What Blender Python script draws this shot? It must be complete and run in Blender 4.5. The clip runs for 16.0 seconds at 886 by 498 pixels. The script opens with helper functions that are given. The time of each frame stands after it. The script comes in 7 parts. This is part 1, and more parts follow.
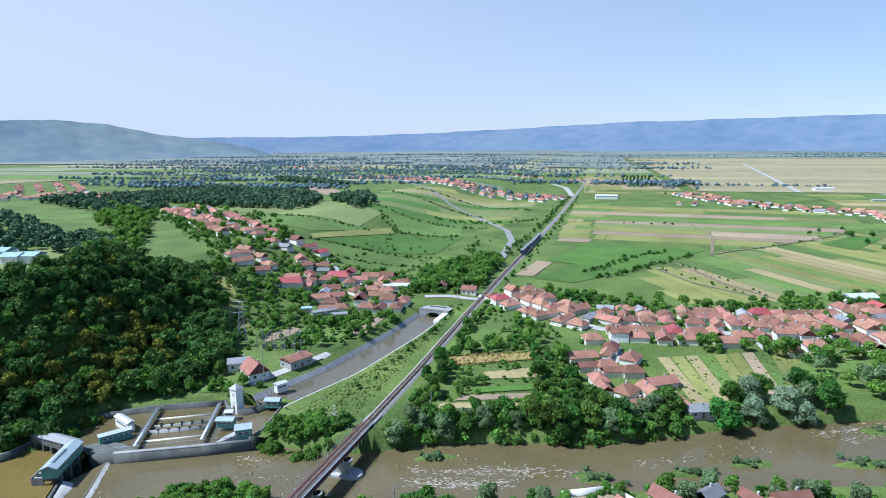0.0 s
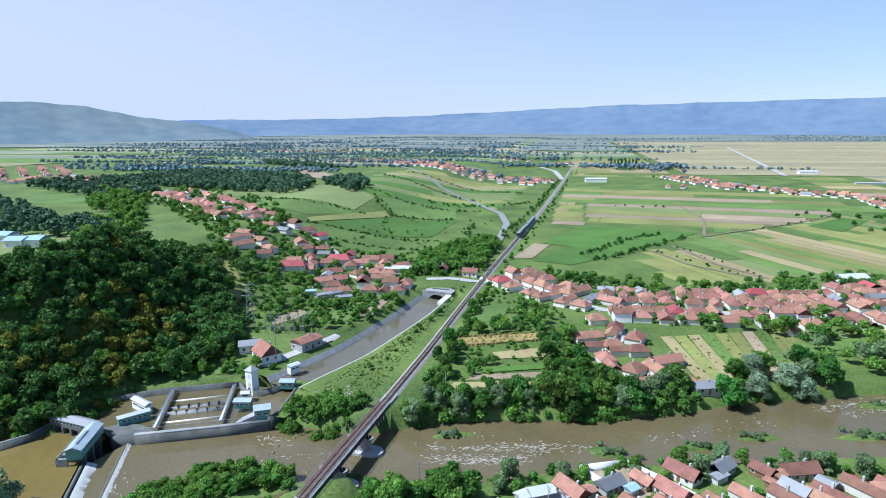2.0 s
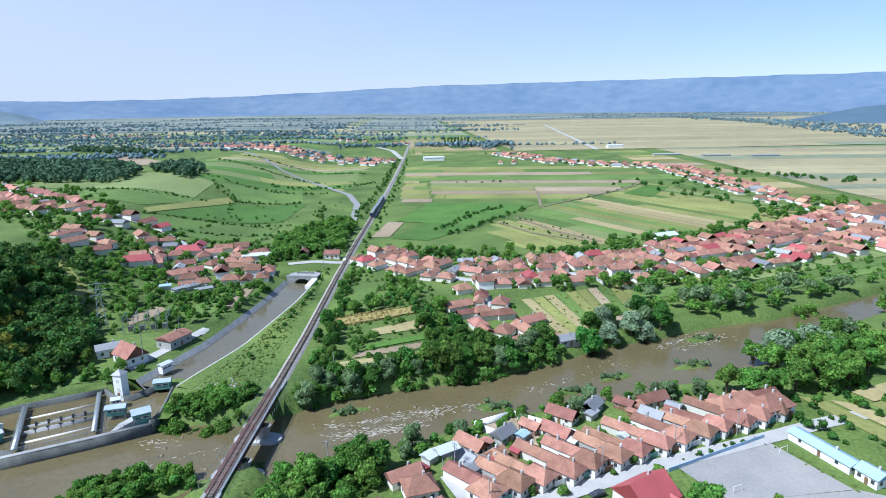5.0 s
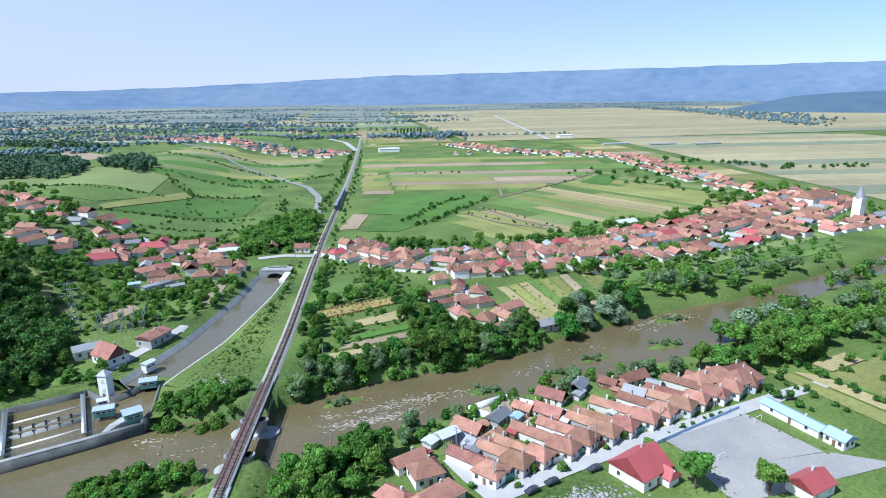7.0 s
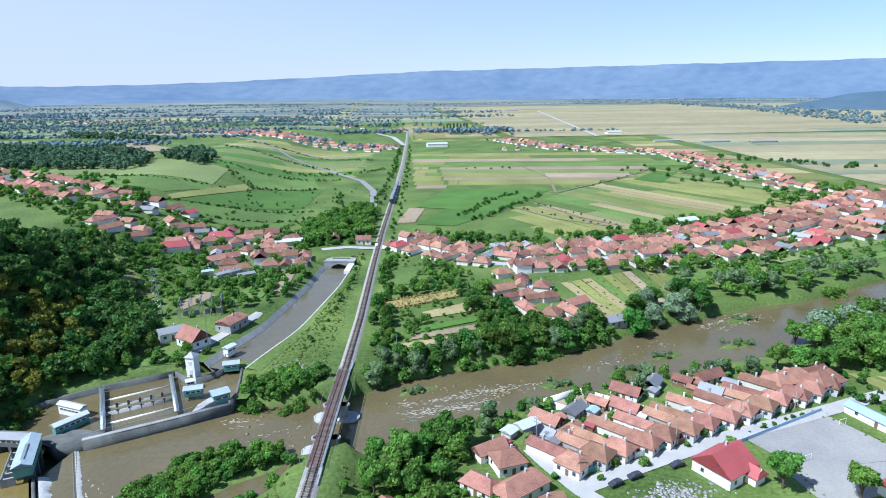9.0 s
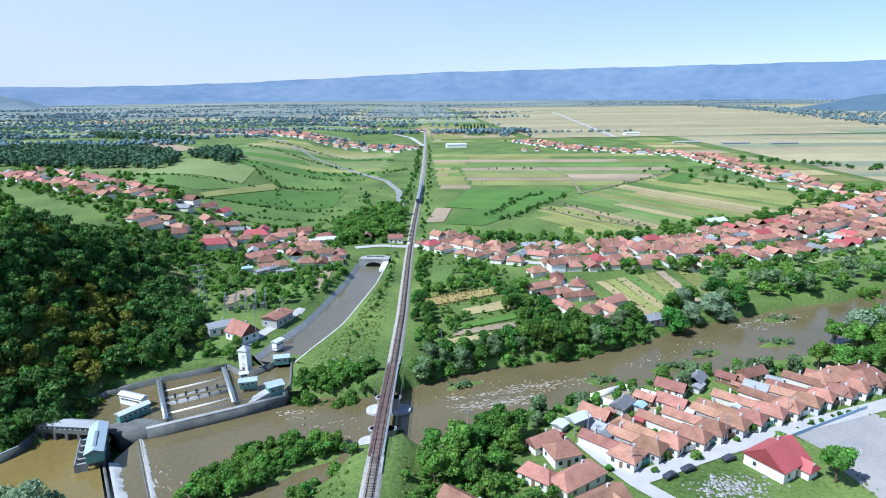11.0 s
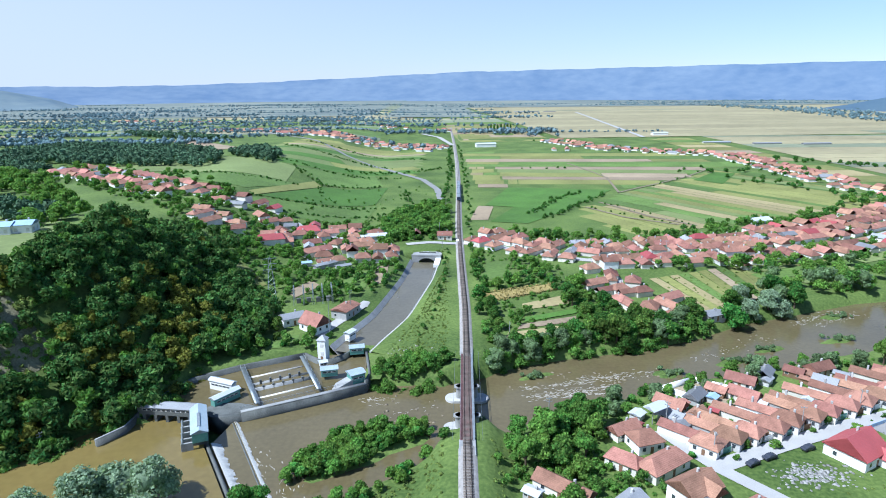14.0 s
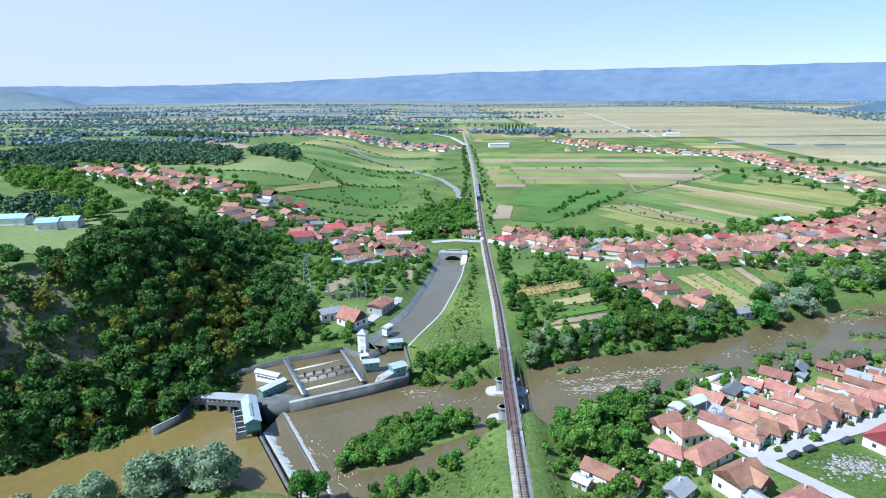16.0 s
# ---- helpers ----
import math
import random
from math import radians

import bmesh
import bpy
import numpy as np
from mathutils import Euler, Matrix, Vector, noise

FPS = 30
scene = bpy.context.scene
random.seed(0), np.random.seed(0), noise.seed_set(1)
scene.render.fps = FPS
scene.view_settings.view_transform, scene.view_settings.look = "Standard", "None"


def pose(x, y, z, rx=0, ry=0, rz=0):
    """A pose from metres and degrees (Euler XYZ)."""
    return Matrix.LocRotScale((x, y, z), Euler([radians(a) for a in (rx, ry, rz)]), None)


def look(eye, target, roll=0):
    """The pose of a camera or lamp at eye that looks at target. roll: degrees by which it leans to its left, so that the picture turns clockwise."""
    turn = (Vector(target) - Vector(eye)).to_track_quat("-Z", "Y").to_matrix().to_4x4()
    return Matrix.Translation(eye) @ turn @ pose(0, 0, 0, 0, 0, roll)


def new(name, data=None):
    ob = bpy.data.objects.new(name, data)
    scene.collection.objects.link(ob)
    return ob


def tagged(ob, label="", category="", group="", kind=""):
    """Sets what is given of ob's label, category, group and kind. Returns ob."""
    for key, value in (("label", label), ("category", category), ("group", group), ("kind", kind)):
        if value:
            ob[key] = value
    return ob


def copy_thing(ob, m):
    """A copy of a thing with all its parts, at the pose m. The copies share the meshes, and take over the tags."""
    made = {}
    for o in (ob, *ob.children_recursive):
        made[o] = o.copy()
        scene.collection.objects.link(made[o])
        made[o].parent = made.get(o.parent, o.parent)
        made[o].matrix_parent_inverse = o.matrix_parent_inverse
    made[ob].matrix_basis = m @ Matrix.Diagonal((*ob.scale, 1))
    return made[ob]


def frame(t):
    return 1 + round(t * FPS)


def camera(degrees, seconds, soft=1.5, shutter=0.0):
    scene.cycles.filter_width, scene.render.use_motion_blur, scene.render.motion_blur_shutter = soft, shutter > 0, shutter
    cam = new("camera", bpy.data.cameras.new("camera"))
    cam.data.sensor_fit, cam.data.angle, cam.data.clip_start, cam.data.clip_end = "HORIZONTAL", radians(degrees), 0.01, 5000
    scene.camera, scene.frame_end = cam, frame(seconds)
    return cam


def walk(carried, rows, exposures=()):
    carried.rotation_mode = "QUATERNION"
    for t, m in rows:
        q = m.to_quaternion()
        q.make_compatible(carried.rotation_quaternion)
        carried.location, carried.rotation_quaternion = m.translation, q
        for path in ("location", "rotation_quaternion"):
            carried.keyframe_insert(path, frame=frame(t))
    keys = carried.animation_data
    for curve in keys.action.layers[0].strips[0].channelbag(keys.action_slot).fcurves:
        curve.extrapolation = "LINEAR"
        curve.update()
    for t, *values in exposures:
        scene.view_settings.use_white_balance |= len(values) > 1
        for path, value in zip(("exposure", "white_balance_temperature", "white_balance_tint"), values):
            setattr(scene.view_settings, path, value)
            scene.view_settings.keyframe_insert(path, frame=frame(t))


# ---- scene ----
cam = camera(71.9, 16.0, soft=1.0)
PATH = [
    (0, (69.780, 0.262, 91.984), (39.900, 114.562, 70.744), -0.50),
    (0.5, (67.364, -1.000, 91.992), (37.604, 113.120, 69.912), -0.40),
    (1, (64.930, -2.287, 92.052), (35.530, 111.773, 69.192), -0.40),
    (1.5, (62.636, -3.624, 92.154), (34.316, 110.556, 68.514), -0.40),
    (2, (60.297, -4.929, 92.103), (33.597, 109.491, 67.683), -0.40),
    (2.5, (58.070, -6.034, 92.118), (34.370, 108.926, 66.978), -0.40),
    (3, (55.747, -7.568, 92.184), (36.247, 107.992, 66.444), -0.40),
    (3.5, (53.345, -9.086, 92.279), (39.965, 107.194, 65.879), -0.50),
    (4, (50.889, -10.268, 92.206), (43.509, 106.432, 65.146), -0.60),
    (4.5, (48.291, -11.286, 92.194), (46.911, 105.474, 64.534), -0.60),
    (5, (45.527, -12.428, 92.383), (50.687, 104.032, 64.063), -0.70),
    (5.2, (44.342, -12.762, 92.490), (52.982, 103.458, 63.930), -0.70),
    (7.3, (29.828, -15.596, 93.437), (44.888, 99.484, 63.077), -0.80),
    (7.5, (28.458, -15.640, 93.462), (40.698, 99.800, 62.982), -0.70),
    (8, (25.406, -15.864, 93.359), (34.286, 99.816, 62.519), -0.70),
    (8.5, (21.814, -16.113, 93.199), (30.094, 99.507, 62.299), -0.60),
    (9, (18.609, -16.997, 93.334), (26.289, 98.683, 62.434), -0.60),
    (11.5, (2.234, -21.867, 93.425), (7.334, 93.993, 62.765), -0.50),
    (12, (-1.104, -23.016, 93.521), (3.336, 92.904, 62.861), -0.50),
    (12.5, (-4.478, -24.271, 93.574), (-0.998, 91.709, 62.914), -0.50),
    (13, (-7.926, -25.255, 93.512), (-4.926, 90.725, 62.912), -0.50),
    (13.5, (-11.591, -26.257, 93.557), (-8.951, 89.723, 62.897), -0.50),
    (14, (-15.145, -27.548, 93.648), (-12.685, 88.432, 62.928), -0.50),
    (14.5, (-18.472, -28.908, 93.740), (-16.312, 87.072, 63.080), -0.50),
    (15, (-21.812, -30.298, 93.781), (-19.952, 85.682, 63.121), -0.40),
    (15.5, (-24.899, -31.375, 93.845), (-23.159, 84.665, 63.185), -0.40),
    (16, (-27.416, -32.349, 93.601), (-26.036, 83.691, 62.941), -0.40),
]
walk(cam, [(t, look(eye, target, roll)) for t, eye, target, roll in PATH], exposures=[(0, 0.40, 5350, 8), (4.5, 0.43, 5350, 8), (7.5, 0.43, 5350, 8), (9, 0.47, 5320, 8), (12.5, 0.51, 5290, 8), (16, 0.54, 5280, 8)])

# ---- light ----
SUN_DIR = Vector((-0.56, -0.24, 0.79)).normalized()      # towards the sun
world = bpy.data.worlds.new("sky")
scene.world = world
world.use_nodes = True
wn = world.node_tree.nodes
sky = wn.new("ShaderNodeTexSky")
sky.sky_type = "NISHITA"
sky.sun_disc = False
sky.sun_elevation = math.asin(SUN_DIR.z)
sky.sun_rotation = math.atan2(SUN_DIR.x, SUN_DIR.y)
sky.air_density, sky.dust_density, sky.ozone_density = 1.0, 0.0, 5.0
wn["Background"].inputs["Strength"].default_value = 0.092
# summer haze: thick near the horizon, thinning evenly towards the zenith
haze = wn.new("ShaderNodeMix")
haze.data_type = "RGBA"
haze.inputs[7].default_value = (5.8, 6.05, 6.7, 1)
direction = wn.new("ShaderNodeTexCoord")
height = wn.new("ShaderNodeSeparateXYZ")
thin = wn.new("ShaderNodeMapRange")
thin.inputs[1].default_value, thin.inputs[2].default_value = 0.0, 0.8
thin.inputs[3].default_value, thin.inputs[4].default_value = 0.72, 0.0
world.node_tree.links.new(direction.outputs["Generated"], height.inputs[0])
world.node_tree.links.new(height.outputs["Z"], thin.inputs[0])
sunward = wn.new("ShaderNodeMath")        # the haze glows more on the sun's side
sunward.operation, sunward.use_clamp = "MULTIPLY_ADD", True
sunward.inputs[1].default_value = -0.50
world.node_tree.links.new(height.outputs["X"], sunward.inputs[0])
world.node_tree.links.new(thin.outputs[0], sunward.inputs[2])
world.node_tree.links.new(sunward.outputs[0], haze.inputs[0])
world.node_tree.links.new(sky.outputs[0], haze.inputs[6])
world.node_tree.links.new(haze.outputs[2], wn["Background"].inputs["Color"])
sun = new("sun", bpy.data.lights.new("sun", "SUN"))
sun.data.energy, sun.data.angle, sun.data.color = 5.0, radians(0.53), (1.0, 0.965, 0.91)
sun.matrix_world = look(SUN_DIR * 1000, (0, 0, 0))


# ---- materials ----
def mat(name, colour, rough=0.85, metal=0.0, vary=0.25, scale=0.5, fine=6.0, bump=0.3, dist=0.05, island=0.0, objrand=0.0,
        second=None, spec=0.3, hue=0.0):
    """Two-scale noise over a base colour, with relief; island and objrand vary it piece by piece."""
    m = bpy.data.materials.new(name)
    m.use_nodes = True
    nt = m.node_tree
    b = nt.nodes["Principled BSDF"]
    b.inputs["Roughness"].default_value = rough
    b.inputs["Metallic"].default_value = metal
    b.inputs["Specular IOR Level"].default_value = spec
    tc = nt.nodes.new("ShaderNodeTexCoord")
    n1 = nt.nodes.new("ShaderNodeTexNoise")
    n1.inputs["Scale"].default_value = scale
    n1.inputs["Detail"].default_value = 4
    n2 = nt.nodes.new("ShaderNodeTexNoise")
    n2.inputs["Scale"].default_value = fine
    n2.inputs["Detail"].default_value = 3
    geo = nt.nodes.new("ShaderNodeNewGeometry")
    for n in (n1, n2):
        nt.links.new(geo.outputs["Position"], n.inputs["Vector"])
    mix = nt.nodes.new("ShaderNodeMix")
    mix.data_type = "RGBA"
    dark = [c * (1 - vary) for c in colour]
    light = second if second else [min(1, c * (1 + vary)) for c in colour]
    mix.inputs[6].default_value = (*dark, 1)
    mix.inputs[7].default_value = (*light, 1)
    ramp = nt.nodes.new("ShaderNodeMapRange")
    ramp.inputs[1].default_value, ramp.inputs[2].default_value = 0.32, 0.68
    add = nt.nodes.new("ShaderNodeMath")
    add.operation = "MULTIPLY_ADD"
    add.inputs[1].default_value = 0.45
    nt.links.new(n2.outputs[0], add.inputs[0])
    half = nt.nodes.new("ShaderNodeMath")
    half.operation = "MULTIPLY"
    half.inputs[1].default_value = 0.55
    nt.links.new(n1.outputs[0], half.inputs[0])
    nt.links.new(half.outputs[0], add.inputs[2])
    nt.links.new(add.outputs[0], ramp.inputs[0])
    nt.links.new(ramp.outputs[0], mix.inputs[0])
    out = mix.outputs[2]
    for amount, socket in ((island, geo.outputs["Random Per Island"]), (objrand, None)):
        if amount:
            if socket is None:
                socket = nt.nodes.new("ShaderNodeObjectInfo").outputs["Random"]
            hs = nt.nodes.new("ShaderNodeHueSaturation")
            mr = nt.nodes.new("ShaderNodeMapRange")
            mr.inputs[3].default_value, mr.inputs[4].default_value = 1 - amount, 1 + amount
            nt.links.new(socket, mr.inputs[0])
            nt.links.new(mr.outputs[0], hs.inputs["Value"])
            if hue:
                mh = nt.nodes.new("ShaderNodeMapRange")
                mh.inputs[3].default_value, mh.inputs[4].default_value = 0.5 - hue, 0.5 + hue
                wn_ = nt.nodes.new("ShaderNodeTexWhiteNoise")
                wn_.noise_dimensions = "1D"
                nt.links.new(socket, wn_.inputs["W"])
                nt.links.new(wn_.outputs["Value"], mh.inputs[0])
                nt.links.new(mh.outputs[0], hs.inputs["Hue"])
            nt.links.new(out, hs.inputs["Color"])
            out = hs.outputs[0]
    nt.links.new(out, b.inputs["Base Color"])
    if bump:
        bp = nt.nodes.new("ShaderNodeBump")
        bp.inputs["Strength"].default_value = bump
        bp.inputs["Distance"].default_value = dist
        nt.links.new(n2.outputs[0], bp.inputs["Height"])
        nt.links.new(bp.outputs[0], b.inputs["Normal"])
    return m


def stripes(m, axis, spacing, depth, amount=0.25):
    """Adds rows (tile courses, furrows, sheet ribs) across one object axis to a material."""
    nt = m.node_tree
    b = nt.nodes["Principled BSDF"]
    tc = nt.nodes.new("ShaderNodeTexCoord")
    w = nt.nodes.new("ShaderNodeTexWave")
    w.bands_direction = axis
    w.inputs["Scale"].default_value = 0.314 / spacing
    w.inputs["Distortion"].default_value = 0.6
    w.inputs["Detail"].default_value = 1
    nt.links.new(tc.outputs["Object"], w.inputs["Vector"])
    old = b.inputs["Base Color"].links[0].from_socket
    mul = nt.nodes.new("ShaderNodeMix")
    mul.data_type, mul.blend_type = "RGBA", "MULTIPLY"
    mul.inputs[0].default_value = amount
    nt.links.new(old, mul.inputs[6])
    nt.links.new(w.outputs["Color"], mul.inputs[7])
    nt.links.new(mul.outputs[2], b.inputs["Base Color"])
    bp = nt.nodes.new("ShaderNodeBump")
    bp.inputs["Distance"].default_value = depth
    bp.inputs["Strength"].default_value = 0.7
    nt.links.new(w.outputs["Fac"], bp.inputs["Height"])
    if b.inputs["Normal"].links:
        nt.links.new(b.inputs["Normal"].links[0].from_socket, bp.inputs["Normal"])
    nt.links.new(bp.outputs[0], b.inputs["Normal"])
    return m


M = {}
M["grass"] = mat("meadow_grass", (0.078, 0.150, 0.026), vary=0.5, scale=0.03, fine=0.9, second=(0.165, 0.226, 0.052), bump=0.6, dist=0.3)
M["leaf"] = mat("leaves", (0.088, 0.184, 0.038), rough=0.75, spec=0.06, vary=0.5, scale=0.35, fine=3.2, bump=0.55, dist=0.25, island=0.5, objrand=0.35, hue=0.025)
M["leaf_dark"] = mat("oak_leaves", (0.072, 0.142, 0.036), rough=0.75, spec=0.06, vary=0.5, scale=0.1, fine=2.4, bump=0.6, dist=0.3, island=0.55, hue=0.035)
M["leaf_autumn"] = mat("yellowing_leaves", (0.165, 0.178, 0.034), rough=0.75, spec=0.06, vary=0.4, scale=0.1, fine=2.4, bump=0.5, dist=0.3, island=0.5, hue=0.014)
M["leaf_willow"] = mat("willow_leaves", (0.165, 0.238, 0.112), rough=0.75, spec=0.06, vary=0.4, scale=0.3, fine=3.2, bump=0.8, dist=0.25, island=0.35, objrand=0.15)
M["leaf_pale"] = mat("silver_willow_leaves", (0.225, 0.300, 0.190), rough=0.75, spec=0.06, vary=0.35, scale=0.3, fine=3.2, bump=0.4, dist=0.2, island=0.3, objrand=0.12)
M["leaf_light"] = mat("light_leaves", (0.122, 0.232, 0.045), rough=0.75, spec=0.06, vary=0.45, scale=0.3, fine=3.2, bump=0.55, dist=0.25, island=0.45, objrand=0.2, hue=0.014)
# haze over the distance is painted into this pale blue leaf colour
M["leaf_far_haze"] = mat("hazy_far_leaves", (0.145, 0.212, 0.228), rough=0.8, spec=0.05, vary=0.35, scale=0.008, fine=0.15, bump=0, island=0.35)
# leaf green lightened and greyed to paint in haze at middle distance
M["leaf_belt_haze"] = mat("hazy_woodland_leaves", (0.085, 0.148, 0.080), rough=0.8, spec=0.05, vary=0.4, scale=0.03, fine=0.6, bump=0, island=0.4, hue=0.02)
M["bark"] = mat("bark", (0.10, 0.075, 0.05), rough=0.95, scale=1.0, fine=9)
M["water"] = mat("muddy_water", (0.132, 0.106, 0.052), rough=0.16, vary=0.18, scale=0.05, fine=0.7, bump=0.25, dist=0.12, spec=0.5)
M["pool"] = mat("still_muddy_water", (0.185, 0.138, 0.045), rough=0.12, vary=0.15, scale=0.04, fine=0.5, bump=0.12, dist=0.08, spec=0.5)
M["dry_slope"] = mat("dry_slope_litter", (0.185, 0.172, 0.092), vary=0.5, scale=0.12, fine=1.6, second=(0.300, 0.275, 0.165), bump=0.7, dist=0.3)
M["canal_water"] = mat("canal_water", (0.128, 0.112, 0.074), rough=0.14, vary=0.15, scale=0.06, fine=0.7, bump=0.1, dist=0.06, spec=0.5)
M["foam"] = mat("white_water", (0.52, 0.51, 0.47), rough=0.7, vary=0.2, scale=1.5, fine=6, dist=0.2)
M["ripple"] = mat("broken_water", (0.40, 0.365, 0.30), rough=0.5, vary=0.3, scale=1.5, fine=6, dist=0.2)
M["weeds"] = mat("dry_weeds", (0.14, 0.188, 0.044), rough=0.8, spec=0.06, vary=0.4, scale=0.2, fine=2, bump=0, island=0.4, hue=0.02)
M["maize_leaf"] = mat("maize_leaves", (0.33, 0.27, 0.10), rough=0.8, spec=0.06, vary=0.3, scale=0.2, fine=2, bump=0, island=0.4)
M["mud"] = mat("gravel_bank", (0.22, 0.18, 0.12), vary=0.35, scale=0.3, fine=4)
M["concrete"] = mat("weathered_concrete", (0.31, 0.31, 0.30), vary=0.25, scale=0.25, fine=3)
M["concrete_dark"] = mat("stained_concrete", (0.125, 0.13, 0.12), vary=0.4, scale=0.25, fine=3)
M["asphalt"] = mat("grey_asphalt", (0.25, 0.245, 0.235), vary=0.15, scale=0.1, fine=3)
M["court"] = mat("worn_court_concrete", (0.30, 0.29, 0.28), vary=0.16, scale=0.08, fine=1.5, second=(0.36, 0.34, 0.31))
M["pale_road"] = mat("pale_concrete_road", (0.41, 0.395, 0.37), vary=0.12, scale=0.2, fine=3)
M["dirt"] = mat("dirt_track", (0.34, 0.27, 0.18), vary=0.3, scale=0.3, fine=3)
M["ballast"] = mat("railway_ballast", (0.31, 0.285, 0.26), vary=0.3, scale=0.6, fine=5, bump=0.6)
M["sleeper"] = mat("dark_sleepers", (0.15, 0.125, 0.105), island=0.3)
M["rail"] = mat("rail_steel", (0.10, 0.075, 0.06), rough=0.45, metal=0.6)
M["rust"] = mat("red_oxide_paint", (0.155, 0.080, 0.074), rough=0.65, vary=0.35, scale=0.5, fine=5)
M["steel"] = mat("galvanised_steel", (0.33, 0.36, 0.37), rough=0.45, metal=0.5)
M["tile"] = stripes(mat("clay_roof_tiles", (0.300, 0.155, 0.110), rough=0.85, spec=0.15, vary=0.32, scale=0.35, fine=2.5, objrand=0.36, hue=0.014), "Z", 0.26, 0.04, 0.10)
M["tile_far"] = mat("distant_clay_tiles", (0.36, 0.180, 0.125), rough=0.85, vary=0.2, scale=0.05, fine=0.5, island=0.35, hue=0.02)
M["tile_red"] = stripes(mat("red_roof_sheet", (0.36, 0.085, 0.085), rough=0.5, vary=0.12, scale=0.2, fine=2, objrand=0.2), "X", 0.4, 0.03, 0.12)
M["tile_grey"] = stripes(mat("grey_roof_sheet", (0.29, 0.295, 0.305), rough=0.55, vary=0.15, scale=0.2, fine=2, objrand=0.35), "X", 0.4, 0.03, 0.15)
M["tile_blue"] = stripes(mat("blue_roof_sheet", (0.36, 0.50, 0.66), rough=0.45, vary=0.1, scale=0.2, fine=2), "X", 0.5, 0.03, 0.12)
M["tile_white"] = stripes(mat("white_roof_sheet", (0.56, 0.59, 0.61), rough=0.45, vary=0.08, scale=0.2, fine=2), "X", 0.5, 0.03, 0.10)
M["wall"] = mat("lime_render", (0.70, 0.66, 0.58), vary=0.10, scale=0.4, fine=4, objrand=0.16, hue=0.015)
M["wall_white"] = mat("white_render", (0.80, 0.79, 0.76), vary=0.07, scale=0.4, fine=4)
M["wall_grey"] = mat("grey_render", (0.46, 0.45, 0.43), vary=0.2, scale=0.4, fine=4, objrand=0.2)
M["glass"] = mat("window_glass", (0.05, 0.06, 0.07), rough=0.12, vary=0.1, bump=0, spec=0.6)
M["frame"] = mat("window_frame_paint", (0.62, 0.60, 0.55), vary=0.1)
M["wood"] = mat("brown_boards", (0.20, 0.12, 0.07), vary=0.3, scale=0.6, fine=5)
M["green_paint"] = mat("green_steel_sheet", (0.13, 0.30, 0.25), rough=0.5, vary=0.18, scale=0.4, fine=3)
M["pale_sheet"] = stripes(mat("pale_roof_sheet", (0.38, 0.45, 0.49), rough=0.5, vary=0.12, scale=0.3, fine=3), "X", 0.5, 0.02, 0.12)
M["loco"] = mat("dark_blue_loco_paint", (0.03, 0.045, 0.10), rough=0.4, vary=0.2)
M["wagon"] = mat("wagon_sides", (0.10, 0.11, 0.13), rough=0.6, vary=0.3)
M["car"] = mat("car_paint", (0.05, 0.055, 0.07), rough=0.25, vary=0.05, bump=0)
M["car_white"] = mat("white_car_paint", (0.75, 0.75, 0.75), rough=0.25, vary=0.05, bump=0)
M["rubber"] = mat("tyre_rubber", (0.02, 0.02, 0.02), rough=0.9)
M["stone"] = mat("grey_rubble", (0.27, 0.26, 0.24), vary=0.3, island=0.3)


def translucent(m, amount, gain):
    """Lets part of the light through leaves."""
    nt = m.node_tree
    b = nt.nodes["Principled BSDF"]
    tr = nt.nodes.new("ShaderNodeBsdfTranslucent")
    mx = nt.nodes.new("ShaderNodeMixShader")
    mx.inputs[0].default_value = amount
    g = nt.nodes.new("ShaderNodeMix")
    g.data_type, g.blend_type = "RGBA", "MULTIPLY"
    g.inputs[0].default_value = 1
    g.inputs[7].default_value = gain
    nt.links.new(b.inputs["Base Color"].links[0].from_socket, g.inputs[6])
    nt.links.new(g.outputs[2], tr.inputs["Color"])
    nt.links.new(b.outputs[0], mx.inputs[1])
    nt.links.new(tr.outputs[0], mx.inputs[2])
    nt.links.new(mx.outputs[0], nt.nodes["Material Output"].inputs["Surface"])


for k in ("leaf", "leaf_dark", "leaf_light", "leaf_autumn", "leaf_willow", "leaf_pale"):
    translucent(M[k], 0.22 if k == "leaf_dark" else 0.34, (1.8, 1.75, 1.2, 1))
